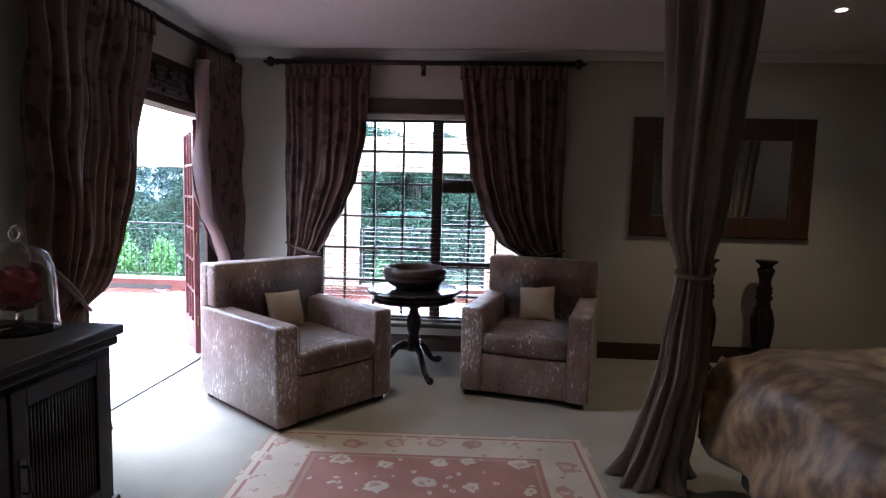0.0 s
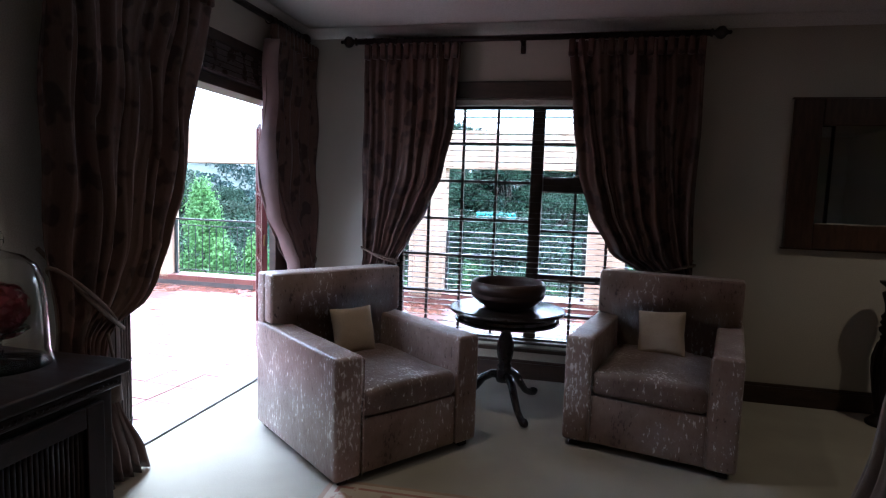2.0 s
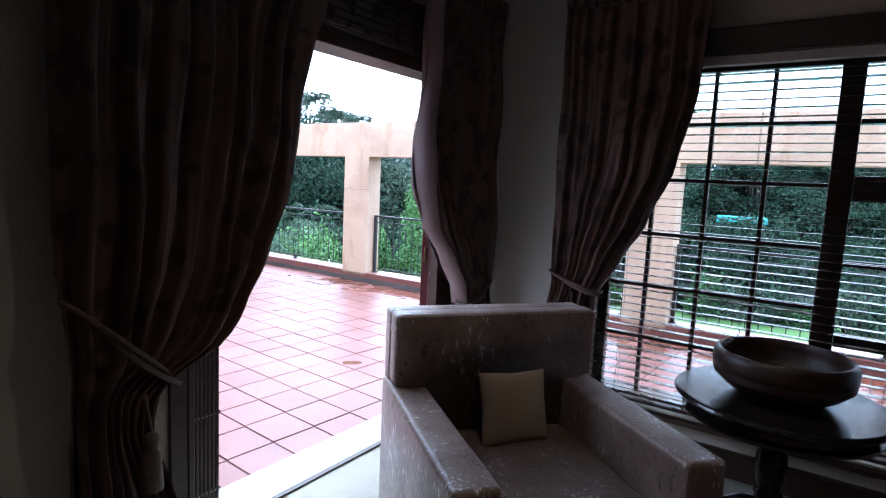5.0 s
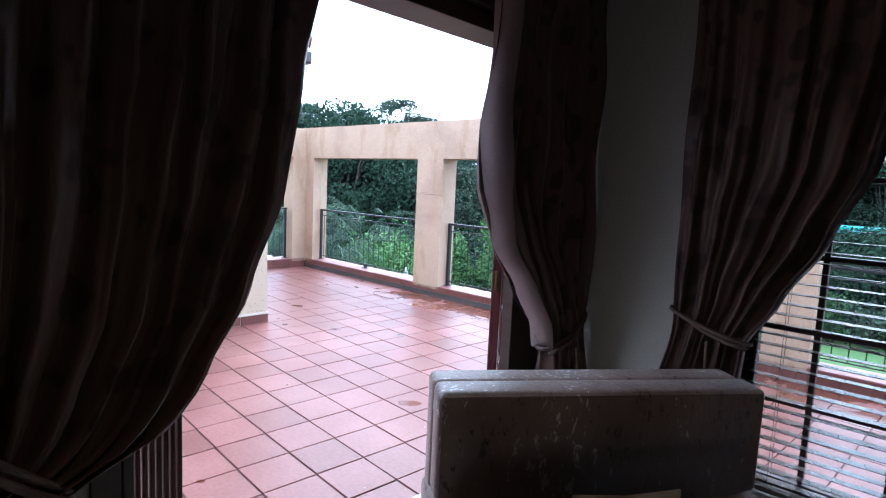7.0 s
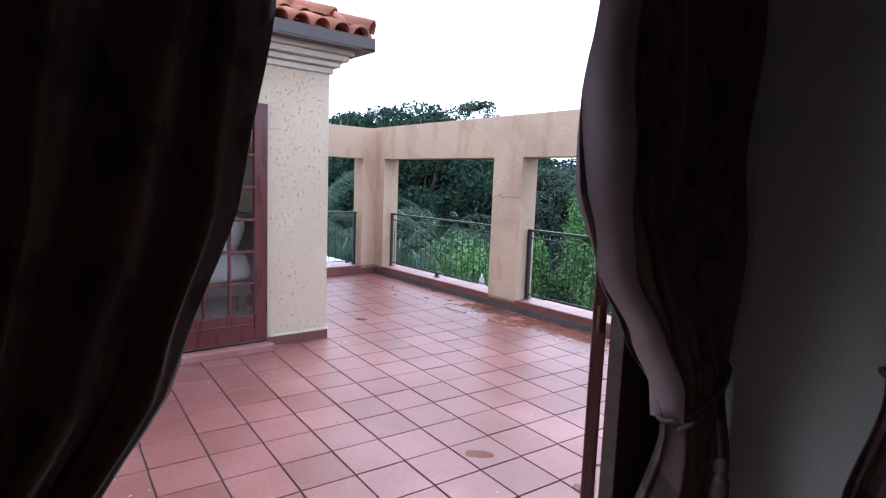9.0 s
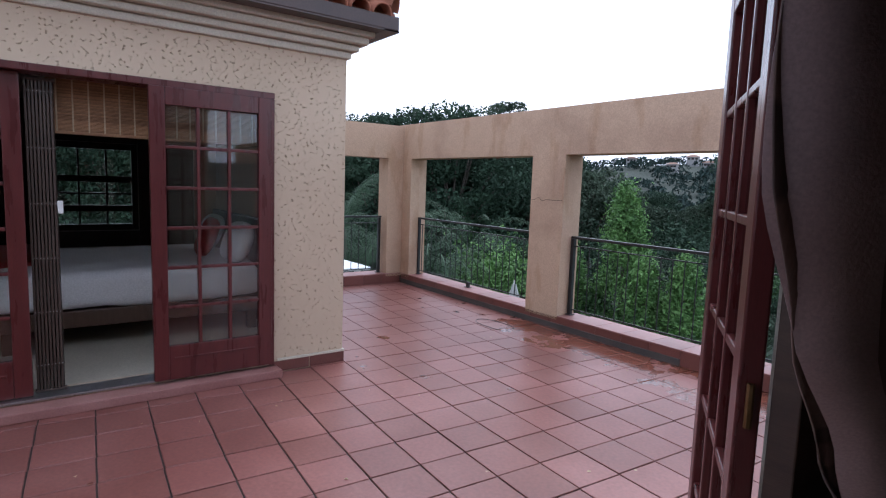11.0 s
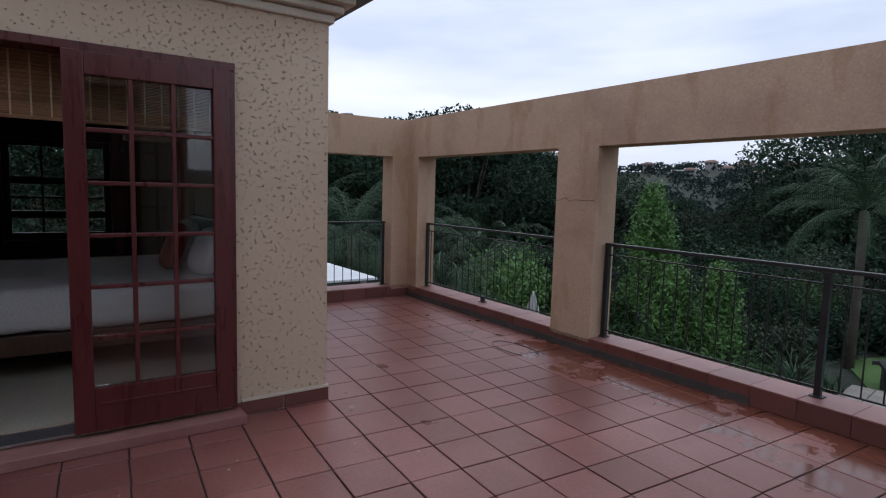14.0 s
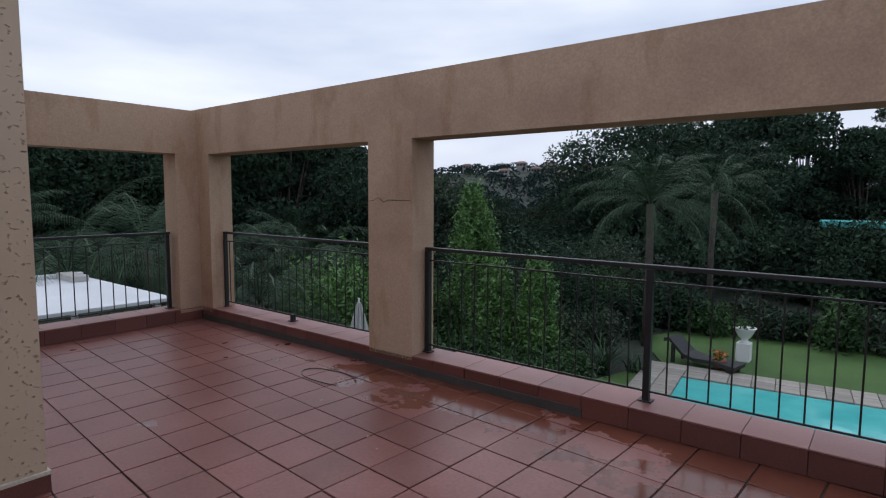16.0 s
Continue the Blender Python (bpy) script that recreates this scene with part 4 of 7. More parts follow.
def scatter_cushion(m, label):
    t = bmesh.new()
    n = 14
    half = 0.150
    tops, bots = [], []
    for j in range(n + 1):
        ra, rb = [], []
        for i in range(n + 1):
            u, v = 2 * i / n - 1, 2 * j / n - 1
            puff = ((1 - u * u) * (1 - v * v)) ** 0.42 * 0.060
            pinch = 1 - 0.06 * (1 - abs(u * v)) * max(abs(u), abs(v)) ** 3
            x, z = half * u * pinch, half * v * pinch
            wob = 0.004 * noise.noise(Vector((u * 3, v * 3, 2.0)))
            ra.append(t.verts.new((x, -puff - 0.003 + wob, z)))
            rb.append(t.verts.new((x, puff + 0.003 + wob, z)))
        tops.append(ra)
        bots.append(rb)
    for j in range(n):
        for i in range(n):
            t.faces.new((tops[j][i], tops[j][i + 1], tops[j + 1][i + 1], tops[j + 1][i]))
            t.faces.new((bots[j][i], bots[j + 1][i], bots[j + 1][i + 1], bots[j][i + 1]))
    for j in range(n):
        for a, b in (((0, j), (0, j + 1)), ((n, j), (n, j + 1))):
            t.faces.new((tops[a[1]][a[0]], tops[b[1]][b[0]], bots[b[1]][b[0]], bots[a[1]][a[0]]))
            t.faces.new((tops[a[0]][a[1]], tops[b[0]][b[1]], bots[b[0]][b[1]], bots[a[0]][a[1]]))
    bmesh.ops.recalc_face_normals(t, faces=t.faces)
    o = part("scatter_cushion", t, M_SCATTER, smooth=True)
    o.matrix_basis = m
    return tagged(o, label, "cushion", "scatter cushions")


CH1 = pose(-1.189, 4.038, 0, 0, 0, 52)
CH2 = pose(0.590, 4.630, 0, 0, 0, -14.6)
armchair(CH1, "silvery mauve crushed velvet club armchair near the terrace doorway")
armchair(CH2, "silvery mauve crushed velvet club armchair before the window curtain")
scatter_cushion(CH1 @ pose(0.012, 0.150, 0.618, -17, 1, 3), "small square beige cushion leaning in the armchair")
scatter_cushion(CH2 @ pose(-0.01, 0.150, 0.615, -17, -5, -3), "small square beige cushion leaning in the armchair")


# ---------------------------------------------------------------- pedestal table and bowl
def pedestal_table(m):
    t = thing("pedestal_table", m, "round dark wooden tripod table between the armchairs", "table")
    part("tabletop", lathe(bmesh.new(), [(0.0, 0.690), (0.382, 0.690), (0.395, 0.697), (0.400, 0.706), (0.395, 0.715), (0.386, 0.720), (0.0, 0.720)], 64), M_POLISH, t, smooth=False)
    part("apron", lathe(bmesh.new(), [(0.0, 0.625), (0.350, 0.625), (0.362, 0.630), (0.362, 0.642), (0.342, 0.652), (0.342, 0.672), (0.358, 0.684), (0.358, 0.689), (0.0, 0.689)], 64), M_POLISH, t)
    col = [(0.0, 0.19), (0.055, 0.19), (0.062, 0.21), (0.062, 0.26), (0.045, 0.28), (0.056, 0.30), (0.040, 0.32), (0.052, 0.36), (0.062, 0.42), (0.058, 0.47), (0.040, 0.52), (0.034, 0.54), (0.050, 0.555), (0.050, 0.575), (0.036, 0.59), (0.075, 0.615), (0.080, 0.624), (0.0, 0.624)]
    part("column", lathe(bmesh.new(), col, 28), M_POLISH, t, smooth=True)
    for a in (-62, 58, 178):
        pts, rad = [], []
        for r, z, w in ((0.03, 0.24, 0.030), (0.09, 0.235, 0.030), (0.15, 0.20, 0.028), (0.20, 0.13, 0.026), (0.26, 0.065, 0.023), (0.32, 0.035, 0.024), (0.365, 0.032, 0.031), (0.395, 0.030, 0.020)):
            pts.append((r * math.cos(radians(a)), r * math.sin(radians(a)), z))
            rad.append(w)
        part("leg", tube(bmesh.new(), pts, rad, 12), M_POLISH, t, "carved cabriole leg with pad foot", smooth=True)
    return t


pedestal_table(pose(-0.408, 4.76, 0))
bowl_prof = [(0.0, 0.0), (0.15, 0.0), (0.165, 0.012), (0.215, 0.045), (0.245, 0.075), (0.254, 0.082), (0.248, 0.088), (0.257, 0.096), (0.250, 0.102), (0.258, 0.112), (0.262, 0.135), (0.258, 0.165), (0.246, 0.183),
             (0.240, 0.186), (0.232, 0.182), (0.236, 0.150), (0.228, 0.100), (0.19, 0.055), (0.10, 0.035), (0.0, 0.033)]
b = thing("bowl", pose(-0.408, 4.76, 0.720), "wide dark turned wooden bowl with ribbed sides on the table", "bowl")
part("body", lathe(bmesh.new(), bowl_prof, 56), M_BOWL, b, smooth=True)


# ---------------------------------------------------------------- rug
bm = bx(-0.97, 0.97, -1.40, 1.40, 0.0, 0.012, 0.004)
o = part("rug", bm, M_RUG, at=pose(-0.12, 2.10, 0.001, 0, 0, 2.0))
tagged(o, "faded rose and cream oriental rug with floral border on carpet", "rug")


# ---------------------------------------------------------------- sideboard with glass dome
def sideboard():
    y0, y1, x0, x1 = 0.75, 2.44, -2.265, -1.51
    t = thing("sideboard", pose(0, 0, 0), "black-brown wooden sideboard with reeded doors against the wall", "sideboard")
    part("body", bx(x0, x1, y0, y1, 0.10, 0.80, 0.004), M_DARKWOOD, t)
    part("top", bx(x0 - 0.005, x1 + 0.045, y0 - 0.04, y1 + 0.04, 0.845, 0.89, 0.010, 3), M_DARKWOOD, t)
    part("cornice", bx(x0, x1 + 0.028, y0 - 0.022, y1 + 0.022, 0.801, 0.844, 0.012, 3), M_DARKWOOD, t)
    bead = mesh_of("bead", lathe(bmesh.new(), [(0.0015, 0), (0.006, 0.003), (0.0015, 0.007)], 8), M_DARKWOOD)
    y = y0
    while y < y1:
        o = new("bead", bead)
        o.parent = t
        o.matrix_basis = pose(x1 + 0.028, y, 0.824, 0, 90, 0)
        y += 0.020
    part("plinth", bx(x0, x1 + 0.02, y0 - 0.02, y1 + 0.02, 0.0, 0.10, 0.008), M_DARKWOOD, t)
    n = 3
    for i in range(n):
        a, c = y0 + 0.05 + i * (y1 - y0 - 0.10) / n + 0.008, y0 + 0.05 + (i + 1) * (y1 - y0 - 0.10) / n - 0.008
        d = part("door", bx(x1 + 0.001, x1 + 0.008, a, c, 0.13, 0.775, 0.002), M_DARKWOOD, t)
        for ya, yb, za, zb in ((a, a + 0.07, 0.13, 0.775), (c - 0.07, c, 0.13, 0.775), (a + 0.071, c - 0.071, 0.13, 0.20), (a + 0.071, c - 0.071, 0.705, 0.775)):
            part("door_rail", bx(x1 + 0.009, x1 + 0.026, ya, yb, za, zb, 0.004), M_DARKWOOD, d)
        reed = mesh_of("reed", tube(bmesh.new(), [(x1 + 0.009, 0, 0.202), (x1 + 0.009, 0, 0.703)], 0.008, 8), M_DARKWOOD, True)
        yy = a + 0.082
        while yy < c - 0.078:
            r = new("reed", reed)
            r.parent = d
            r.location = (0, yy, 0)
            yy += 0.0175
        hy = a + 0.035
        h = tube(bmesh.new(), [(x1 + 0.026, hy, 0.50), (x1 + 0.052, hy, 0.50), (x1 + 0.056, hy, 0.49), (x1 + 0.056, hy, 0.41), (x1 + 0.052, hy, 0.40), (x1 + 0.026, hy, 0.40)], 0.006, 8)
        box(h, x1 + 0.026, x1 + 0.030, hy - 0.014, hy + 0.014, 0.37, 0.53, 0.002)
        part("handle", h, M_IRON, d, "dark iron drop pull", smooth=False)


sideboard()


def glass_dome(m):
    t = thing("glass_dome", m, "clear glass cloche with knob standing on the sideboard", "glass dome")
    outer = [(0.150, 0.0), (0.155, 0.008), (0.146, 0.02), (0.142, 0.05), (0.138, 0.20), (0.132, 0.27), (0.112, 0.325), (0.075, 0.358), (0.030, 0.372), (0.016, 0.378)]
    inner = [(r - 0.004, z - (0.004 if r < 0.11 else 0.0)) for r, z in outer[::-1]]
    part("dome", lathe(bmesh.new(), outer + inner[1:-1] + [(0.146, 0.0)], 40), M_GLASS, t, smooth=True)
    ring = [(0.0, 0.026 * math.cos(a), 0.408 + 0.028 * math.sin(a)) for a in [2 * math.pi * i / 20 for i in range(21)]]
    part("knob", tube(bmesh.new(), ring, 0.008, 10), M_GLASS, t, "glass ring knob", smooth=True)
    st = [(0.0, 0.0), (0.070, 0.0), (0.074, 0.006), (0.03, 0.014), (0.012, 0.03), (0.016, 0.05), (0.010, 0.07), (0.014, 0.085), (0.06, 0.095), (0.088, 0.115), (0.086, 0.119), (0.0, 0.10)]
    part("stand", lathe(bmesh.new(), st, 32), M_GLASS, t, "small glass footed dish", smooth=True)
    return t


DOME = pose(-1.80, 2.29, 0.890)
glass_dome(DOME)


def flower_ball(m):
    rnd = random.Random(4)
    bm = bmesh.new()
    for i in range(260):
        d = Vector((rnd.gauss(0, 1), rnd.gauss(0, 1), rnd.gauss(0, 1))).normalized()
        a = d.orthogonal().normalized()
        a.rotate(Matrix.Rotation(rnd.uniform(0, 6.28), 3, d))
        c = d.cross(a)
        p = d * (0.070 + rnd.uniform(0, 0.012))
        s = rnd.uniform(0.014, 0.022)
        vs = [bm.verts.new(p - a * s), bm.verts.new(p + c * s * 0.7 + d * 0.008), bm.verts.new(p + a * s + d * 0.012), bm.verts.new(p - c * s * 0.7 + d * 0.008)]
        bm.faces.new(vs)
    bmesh.ops.create_icosphere(bm, subdivisions=2, radius=0.068)
    o = part("flower_ball", bm, M_FLOWER)
    o.matrix_basis = m
    return tagged(o, "ball of dried maroon petals under the glass dome", "flower")


flower_ball(DOME @ pose(0, 0, 0.185))


# ---------------------------------------------------------------- mirror and candlesticks
def wall_mirror():
    x0, x1, z0, z1 = 1.508, 3.098, 1.185, 2.245
    t = thing("mirror", pose((x0 + x1) / 2, WIN_Y - 0.002, z0), "wide wall mirror in a heavy dark wooden frame", "mirror")
    w, h, f = (x1 - x0) / 2, z1 - z0, 0.185
    for nm, a in (("frame_side", (-w, -w + f, 0, h)), ("frame_side", (w - f, w, 0, h)), ("frame_rail", (-w + f + 0.0005, w - f - 0.0005, 0, f)), ("frame_rail", (-w + f + 0.0005, w - f - 0.0005, h - f, h))):
        part(nm, bx(a[0], a[1], -0.045, -0.001, a[2], a[3], 0.008), M_MIRRORWOOD, t)
    part("outer_bead", bx(-w - 0.012, w + 0.012, -0.030, -0.002, -0.012, -0.0005, 0.003), M_MIRRORWOOD, t)
    part("outer_bead", bx(-w - 0.012, w + 0.012, -0.030, -0.002, h + 0.0005, h + 0.012, 0.003), M_MIRRORWOOD, t)
    part("glass", bx(-w + f - 0.01, w - f + 0.01, -0.020, -0.014, f - 0.01, h - f + 0.01), M_MIRROR, t, "silvered mirror glass")


wall_mirror()


def candlestick(m, label):
    t = thing("candlestick", m, label, "candlestick", "tall candlesticks")
    prof = [(0.0, 0.0), (0.095, 0.0), (0.098, 0.02), (0.08, 0.035), (0.06, 0.06), (0.05, 0.085), (0.062, 0.10), (0.058, 0.13), (0.064, 0.20), (0.082, 0.36), (0.088, 0.46), (0.080, 0.54), (0.055, 0.60), (0.062, 0.615), (0.050, 0.63), (0.070, 0.655), (0.072, 0.675),
            (0.055, 0.695), (0.070, 0.715), (0.058, 0.735), (0.068, 0.755), (0.048, 0.785), (0.052, 0.84), (0.070, 0.90), (0.072, 0.92), (0.050, 0.935), (0.054, 0.955), (0.090, 0.985), (0.094, 0.998), (0.06, 1.0), (0.0, 0.992)]
    part("stem", lathe(bmesh.new(), prof, 24), M_DARKWOOD, t, smooth=True)
    for k in range(8):
        a = 2 * math.pi * k / 8
        part("carved_leaf", tube(bmesh.new(), [(0.066 * math.cos(a), 0.066 * math.sin(a), 0.17), (0.086 * math.cos(a), 0.086 * math.sin(a), 0.36), (0.090 * math.cos(a), 0.090 * math.sin(a), 0.46), (0.072 * math.cos(a), 0.072 * math.sin(a), 0.57)], [0.004, 0.012, 0.012, 0.004], 6), M_DARKWOOD, t, smooth=True)


candlestick(pose(2.66, 5.22, 0), "tall carved black wooden floor candlestick against the wall")
candlestick(pose(2.16, 5.22, 0), "tall carved black wooden floor candlestick against the wall")


# ---------------------------------------------------------------- canopy bed
def bed():
    x0, x1, y0, y1 = 1.43, 3.45, 1.16, 2.98
    t = thing("canopy_bed", pose(0, 0, 0), "four-poster bed with grey upholstered base", "bed")
    part("base", bx(x0 + 0.05, x1, y0 + 0.05, y1 - 0.05, 0.06, 0.34, 0.02), M_VALANCE, t)
    part("mattress", bx(x0 + 0.03, x1, y0 + 0.03, y1 - 0.03, 0.341, 0.71, 0.07, 4), M_DUVET, t, smooth=True)
    for px, py in ((x0 - 0.24, y1 + 0.10), (x0 - 0.24, y0 - 0.10), (x1 + 0.02, y1 + 0.10), (x1 + 0.02, y0 - 0.10)):
        part("post", lathe(bmesh.new(), [(0.0, 0), (0.035, 0), (0.035, 0.5), (0.028, 0.56), (0.034, 0.62), (0.026, 0.9), (0.022, 2.62), (0.0, 2.62)], 20, (px, py, 0)), M_DARKWOOD, t, "slim turned dark bed post", smooth=True)
    for a, c in (((x0 - 0.24, y1 + 0.10), (x1 + 0.02, y1 + 0.10)), ((x0 - 0.24, y0 - 0.10), (x1 + 0.02, y0 - 0.10)), ((x0 - 0.24, y0 - 0.10), (x0 - 0.24, y1 + 0.10)), ((x1 + 0.02, y0 - 0.10), (x1 + 0.02, y1 + 0.10))):
        part("canopy_rail", tube(bmesh.new(), [(*a, 2.60), (*c, 2.60)], 0.016, 10), M_DARKWOOD, t)
    for fx in (x0 + 0.12, x1 - 0.1):
        for fy in (y0 + 0.12, y1 - 0.12):
            part("foot", bx(fx - 0.03, fx + 0.03, fy - 0.03, fy + 0.03, 0, 0.059), M_DARKWOOD, t)
    part("headboard", bx(x1 + 0.045, x1 + 0.10, y0 - 0.02, y1 + 0.02, 0.1, 1.25, 0.02), M_DARKWOOD, t)
    # throw over mattress: top with soft folds hanging at foot and sides
    bm = bmesh.new()
    nu, nv = 70, 64
    grid = []
    for j in range(nv + 1):
        row = []
        for i in range(nu + 1):
            u = -0.52 + (2.05 + 0.52) * i / nu
            v = -0.52 + (1.82 + 1.04) * j / nv
            over_u, over_l, over_r = max(0, -u), max(0, -v), max(0, v - 1.82)
            drop = max(over_u, over_l, over_r)
            x, y = x0 + max(u, -0.02), y0 + min(max(v, -0.02), 1.84)
            fold = 0.036 * math.sin(11 * (u + v) + 2 * noise.noise(Vector((u * 2, v * 2, 0)))) * min(1, drop * 6)
            if over_u:
                x -= 0.05 * min(1, drop * 4) + fold
            if over_l:
                y -= 0.05 * min(1, drop * 4) + fold
            if over_r:
                y += 0.05 * min(1, drop * 4) + fold
            z = 0.762 - 0.06 * max(0.0, 1 - (u + 0.02) / 0.22) ** 2 * (u > -0.02) - 0.03 * (u <= -0.02) - drop * 0.97 + 0.034 * noise.noise(Vector((u * 3.1, v * 3.1, 4))) + 0.022 * noise.noise(Vector((u * 8, v * 5, 1))) + 0.012 * abs(noise.noise(Vector((u * 6 + v * 9, v * 3 - u * 4, 2))))
            row.append(bm.verts.new((x, y, max(0.215, z))))
        grid.append(row)
    for j in range(nv):
        for i in range(nu):
            bm.faces.new((grid[j][i], grid[j][i + 1], grid[j + 1][i + 1], grid[j + 1][i]))
    o = part("bed_throw", bm, M_FUR, smooth=True)
    so = o.modifiers.new("cloth_thickness", "SOLIDIFY")
    so.thickness = 0.012
    so.offset = 1
    tagged(o, "bronze brown velour throw draped over the bed", "throw")
    bm = bx(x0 + 1.05, x1 - 0.02, y0 + 0.06, y1 - 0.06, 0.800, 0.855, 0.024, 3)
    tagged(part("bed_sheet", bm, M_SHEETBLUE, smooth=True), "folded blue-grey bed linen lying on the throw", "bed linen")


bed()


def canopy_drape(cx, cy, waist, seed, sweep, label):
    """Gauze bed curtain: wide above, tied to the post at the waist, pooling on the floor."""
    rnd = random.Random(seed)
    t = thing("bed_drape", pose(cx, cy, 0), label, "bed curtain", "bed curtains")
    bm = bmesh.new()
    n, rows = 120, 60
    rad = [(0, 0.21), (0.05, 0.19), (0.15, 0.155), (0.5, 0.125), (0.78, 0.115), (waist, 0.078), (waist + 0.06, 0.085), (waist + 0.25, 0.135), (waist + 0.42, 0.155), (1.9, 0.175), (2.6, 0.225)]
    off = [rnd.uniform(0, 6.28) for _ in range(4)]
    grid = []
    for r in range(rows + 1):
        z = 0.008 + 2.58 * r / rows
        base = interp(z, rad)
        row = []
        for i in range(n):
            a = 2 * math.pi * i / n
            fold = 1 + 0.16 * math.sin(9 * a + off[0] + 0.5 * z) + 0.09 * math.sin(17 * a + off[1] - 1.2 * z)
            if z < 0.12:
                fold += 0.28 * (0.12 - z) / 0.12 * math.sin(5 * a + off[2])
            sx = sweep[0] * interp(z, [(0, 0.25), (0.7, 0.62), (waist, 0.75), (waist + 0.25, 0.62), (2.6, 1.0)]) - 0.10 * interp(z, [(0, 1.0), (0.3, 0.5), (0.6, 0.1), (1.1, 0)])
            row.append(bm.verts.new((base * fold * math.cos(a) * 0.9 + sx, base * fold * math.sin(a) * 0.8 + sweep[1] * interp(z, [(0, 0.0), (waist, 0.0), (2.6, 1.0)]), z)))
        grid.append(row)
    for r in range(rows):
        for i in range(n):
            j = (i + 1) % n
            bm.faces.new((grid[r][i], grid[r][j], grid[r + 1][j], grid[r + 1][i]))
    part("cloth", bm, M_GAUZE, t, smooth=True)
    ring = [(sweep[0] * 0.75 + 0.082 * math.cos(a), 0.070 * math.sin(a), waist + 0.012 * math.sin(a)) for a in [2 * math.pi * i / 24 for i in range(25)]]
    part("tie", tube(bmesh.new(), ring, 0.016, 8), M_GAUZE, t, "knotted fabric tie", smooth=True)


canopy_drape(1.145, 3.08, 1.125, 2, (0.125, 0.0), "taupe gauze bed curtain knotted round the post, pooling on carpet")
canopy_drape(3.30, 3.22, 1.05, 6, (0.15, 0.0), "dark taupe gauze bed curtain tied at the bedhead")

# ceiling downlights; the third is unseen, added for the west wall's warm glow
for lx, ly in ((2.54, 4.24), (-0.85, 3.62), (-1.55, 1.15)):
    d = thing("downlight", pose(lx, ly, CEIL), "small round recessed ceiling downlight, lit", "ceiling light", "recessed downlights")
    part("trim_ring", lathe(bmesh.new(), [(0.030, -0.001), (0.046, -0.001), (0.048, -0.004), (0.034, -0.007), (0.030, -0.004)], 28), M_WHITE, d)
    part("lamp", lathe(bmesh.new(), [(0.0, -0.002), (0.029, -0.002), (0.026, -0.005), (0.0, -0.007)], 24), M_DOWN, d, "glowing frosted lamp")
    ld = bpy.data.lights.new("downlight_beam", "SPOT")
    ld.energy, ld.spot_size, ld.spot_blend, ld.shadow_soft_size, ld.color = 2.6, radians(110), 0.7, 0.03, (1.0, 0.72, 0.42)
    lo = new("downlight_beam", ld)
    lo.parent = d
    lo.location = (0, 0, -0.02)


# ================================================================ terrace
PITCH, TX, TY = 0.305, -2.60, 3.95
KERB_Y, KERB_X, KERB_Z = 8.28, -9.07, 0.145
setting("terrace", bx(-9.40, 5.6, -2.0, 8.62, -0.40, -0.010), M_GROUT, "dark grouted terrace bed under red tiles")

# wing across the terrace
WX, WY = -6.047, 5.852


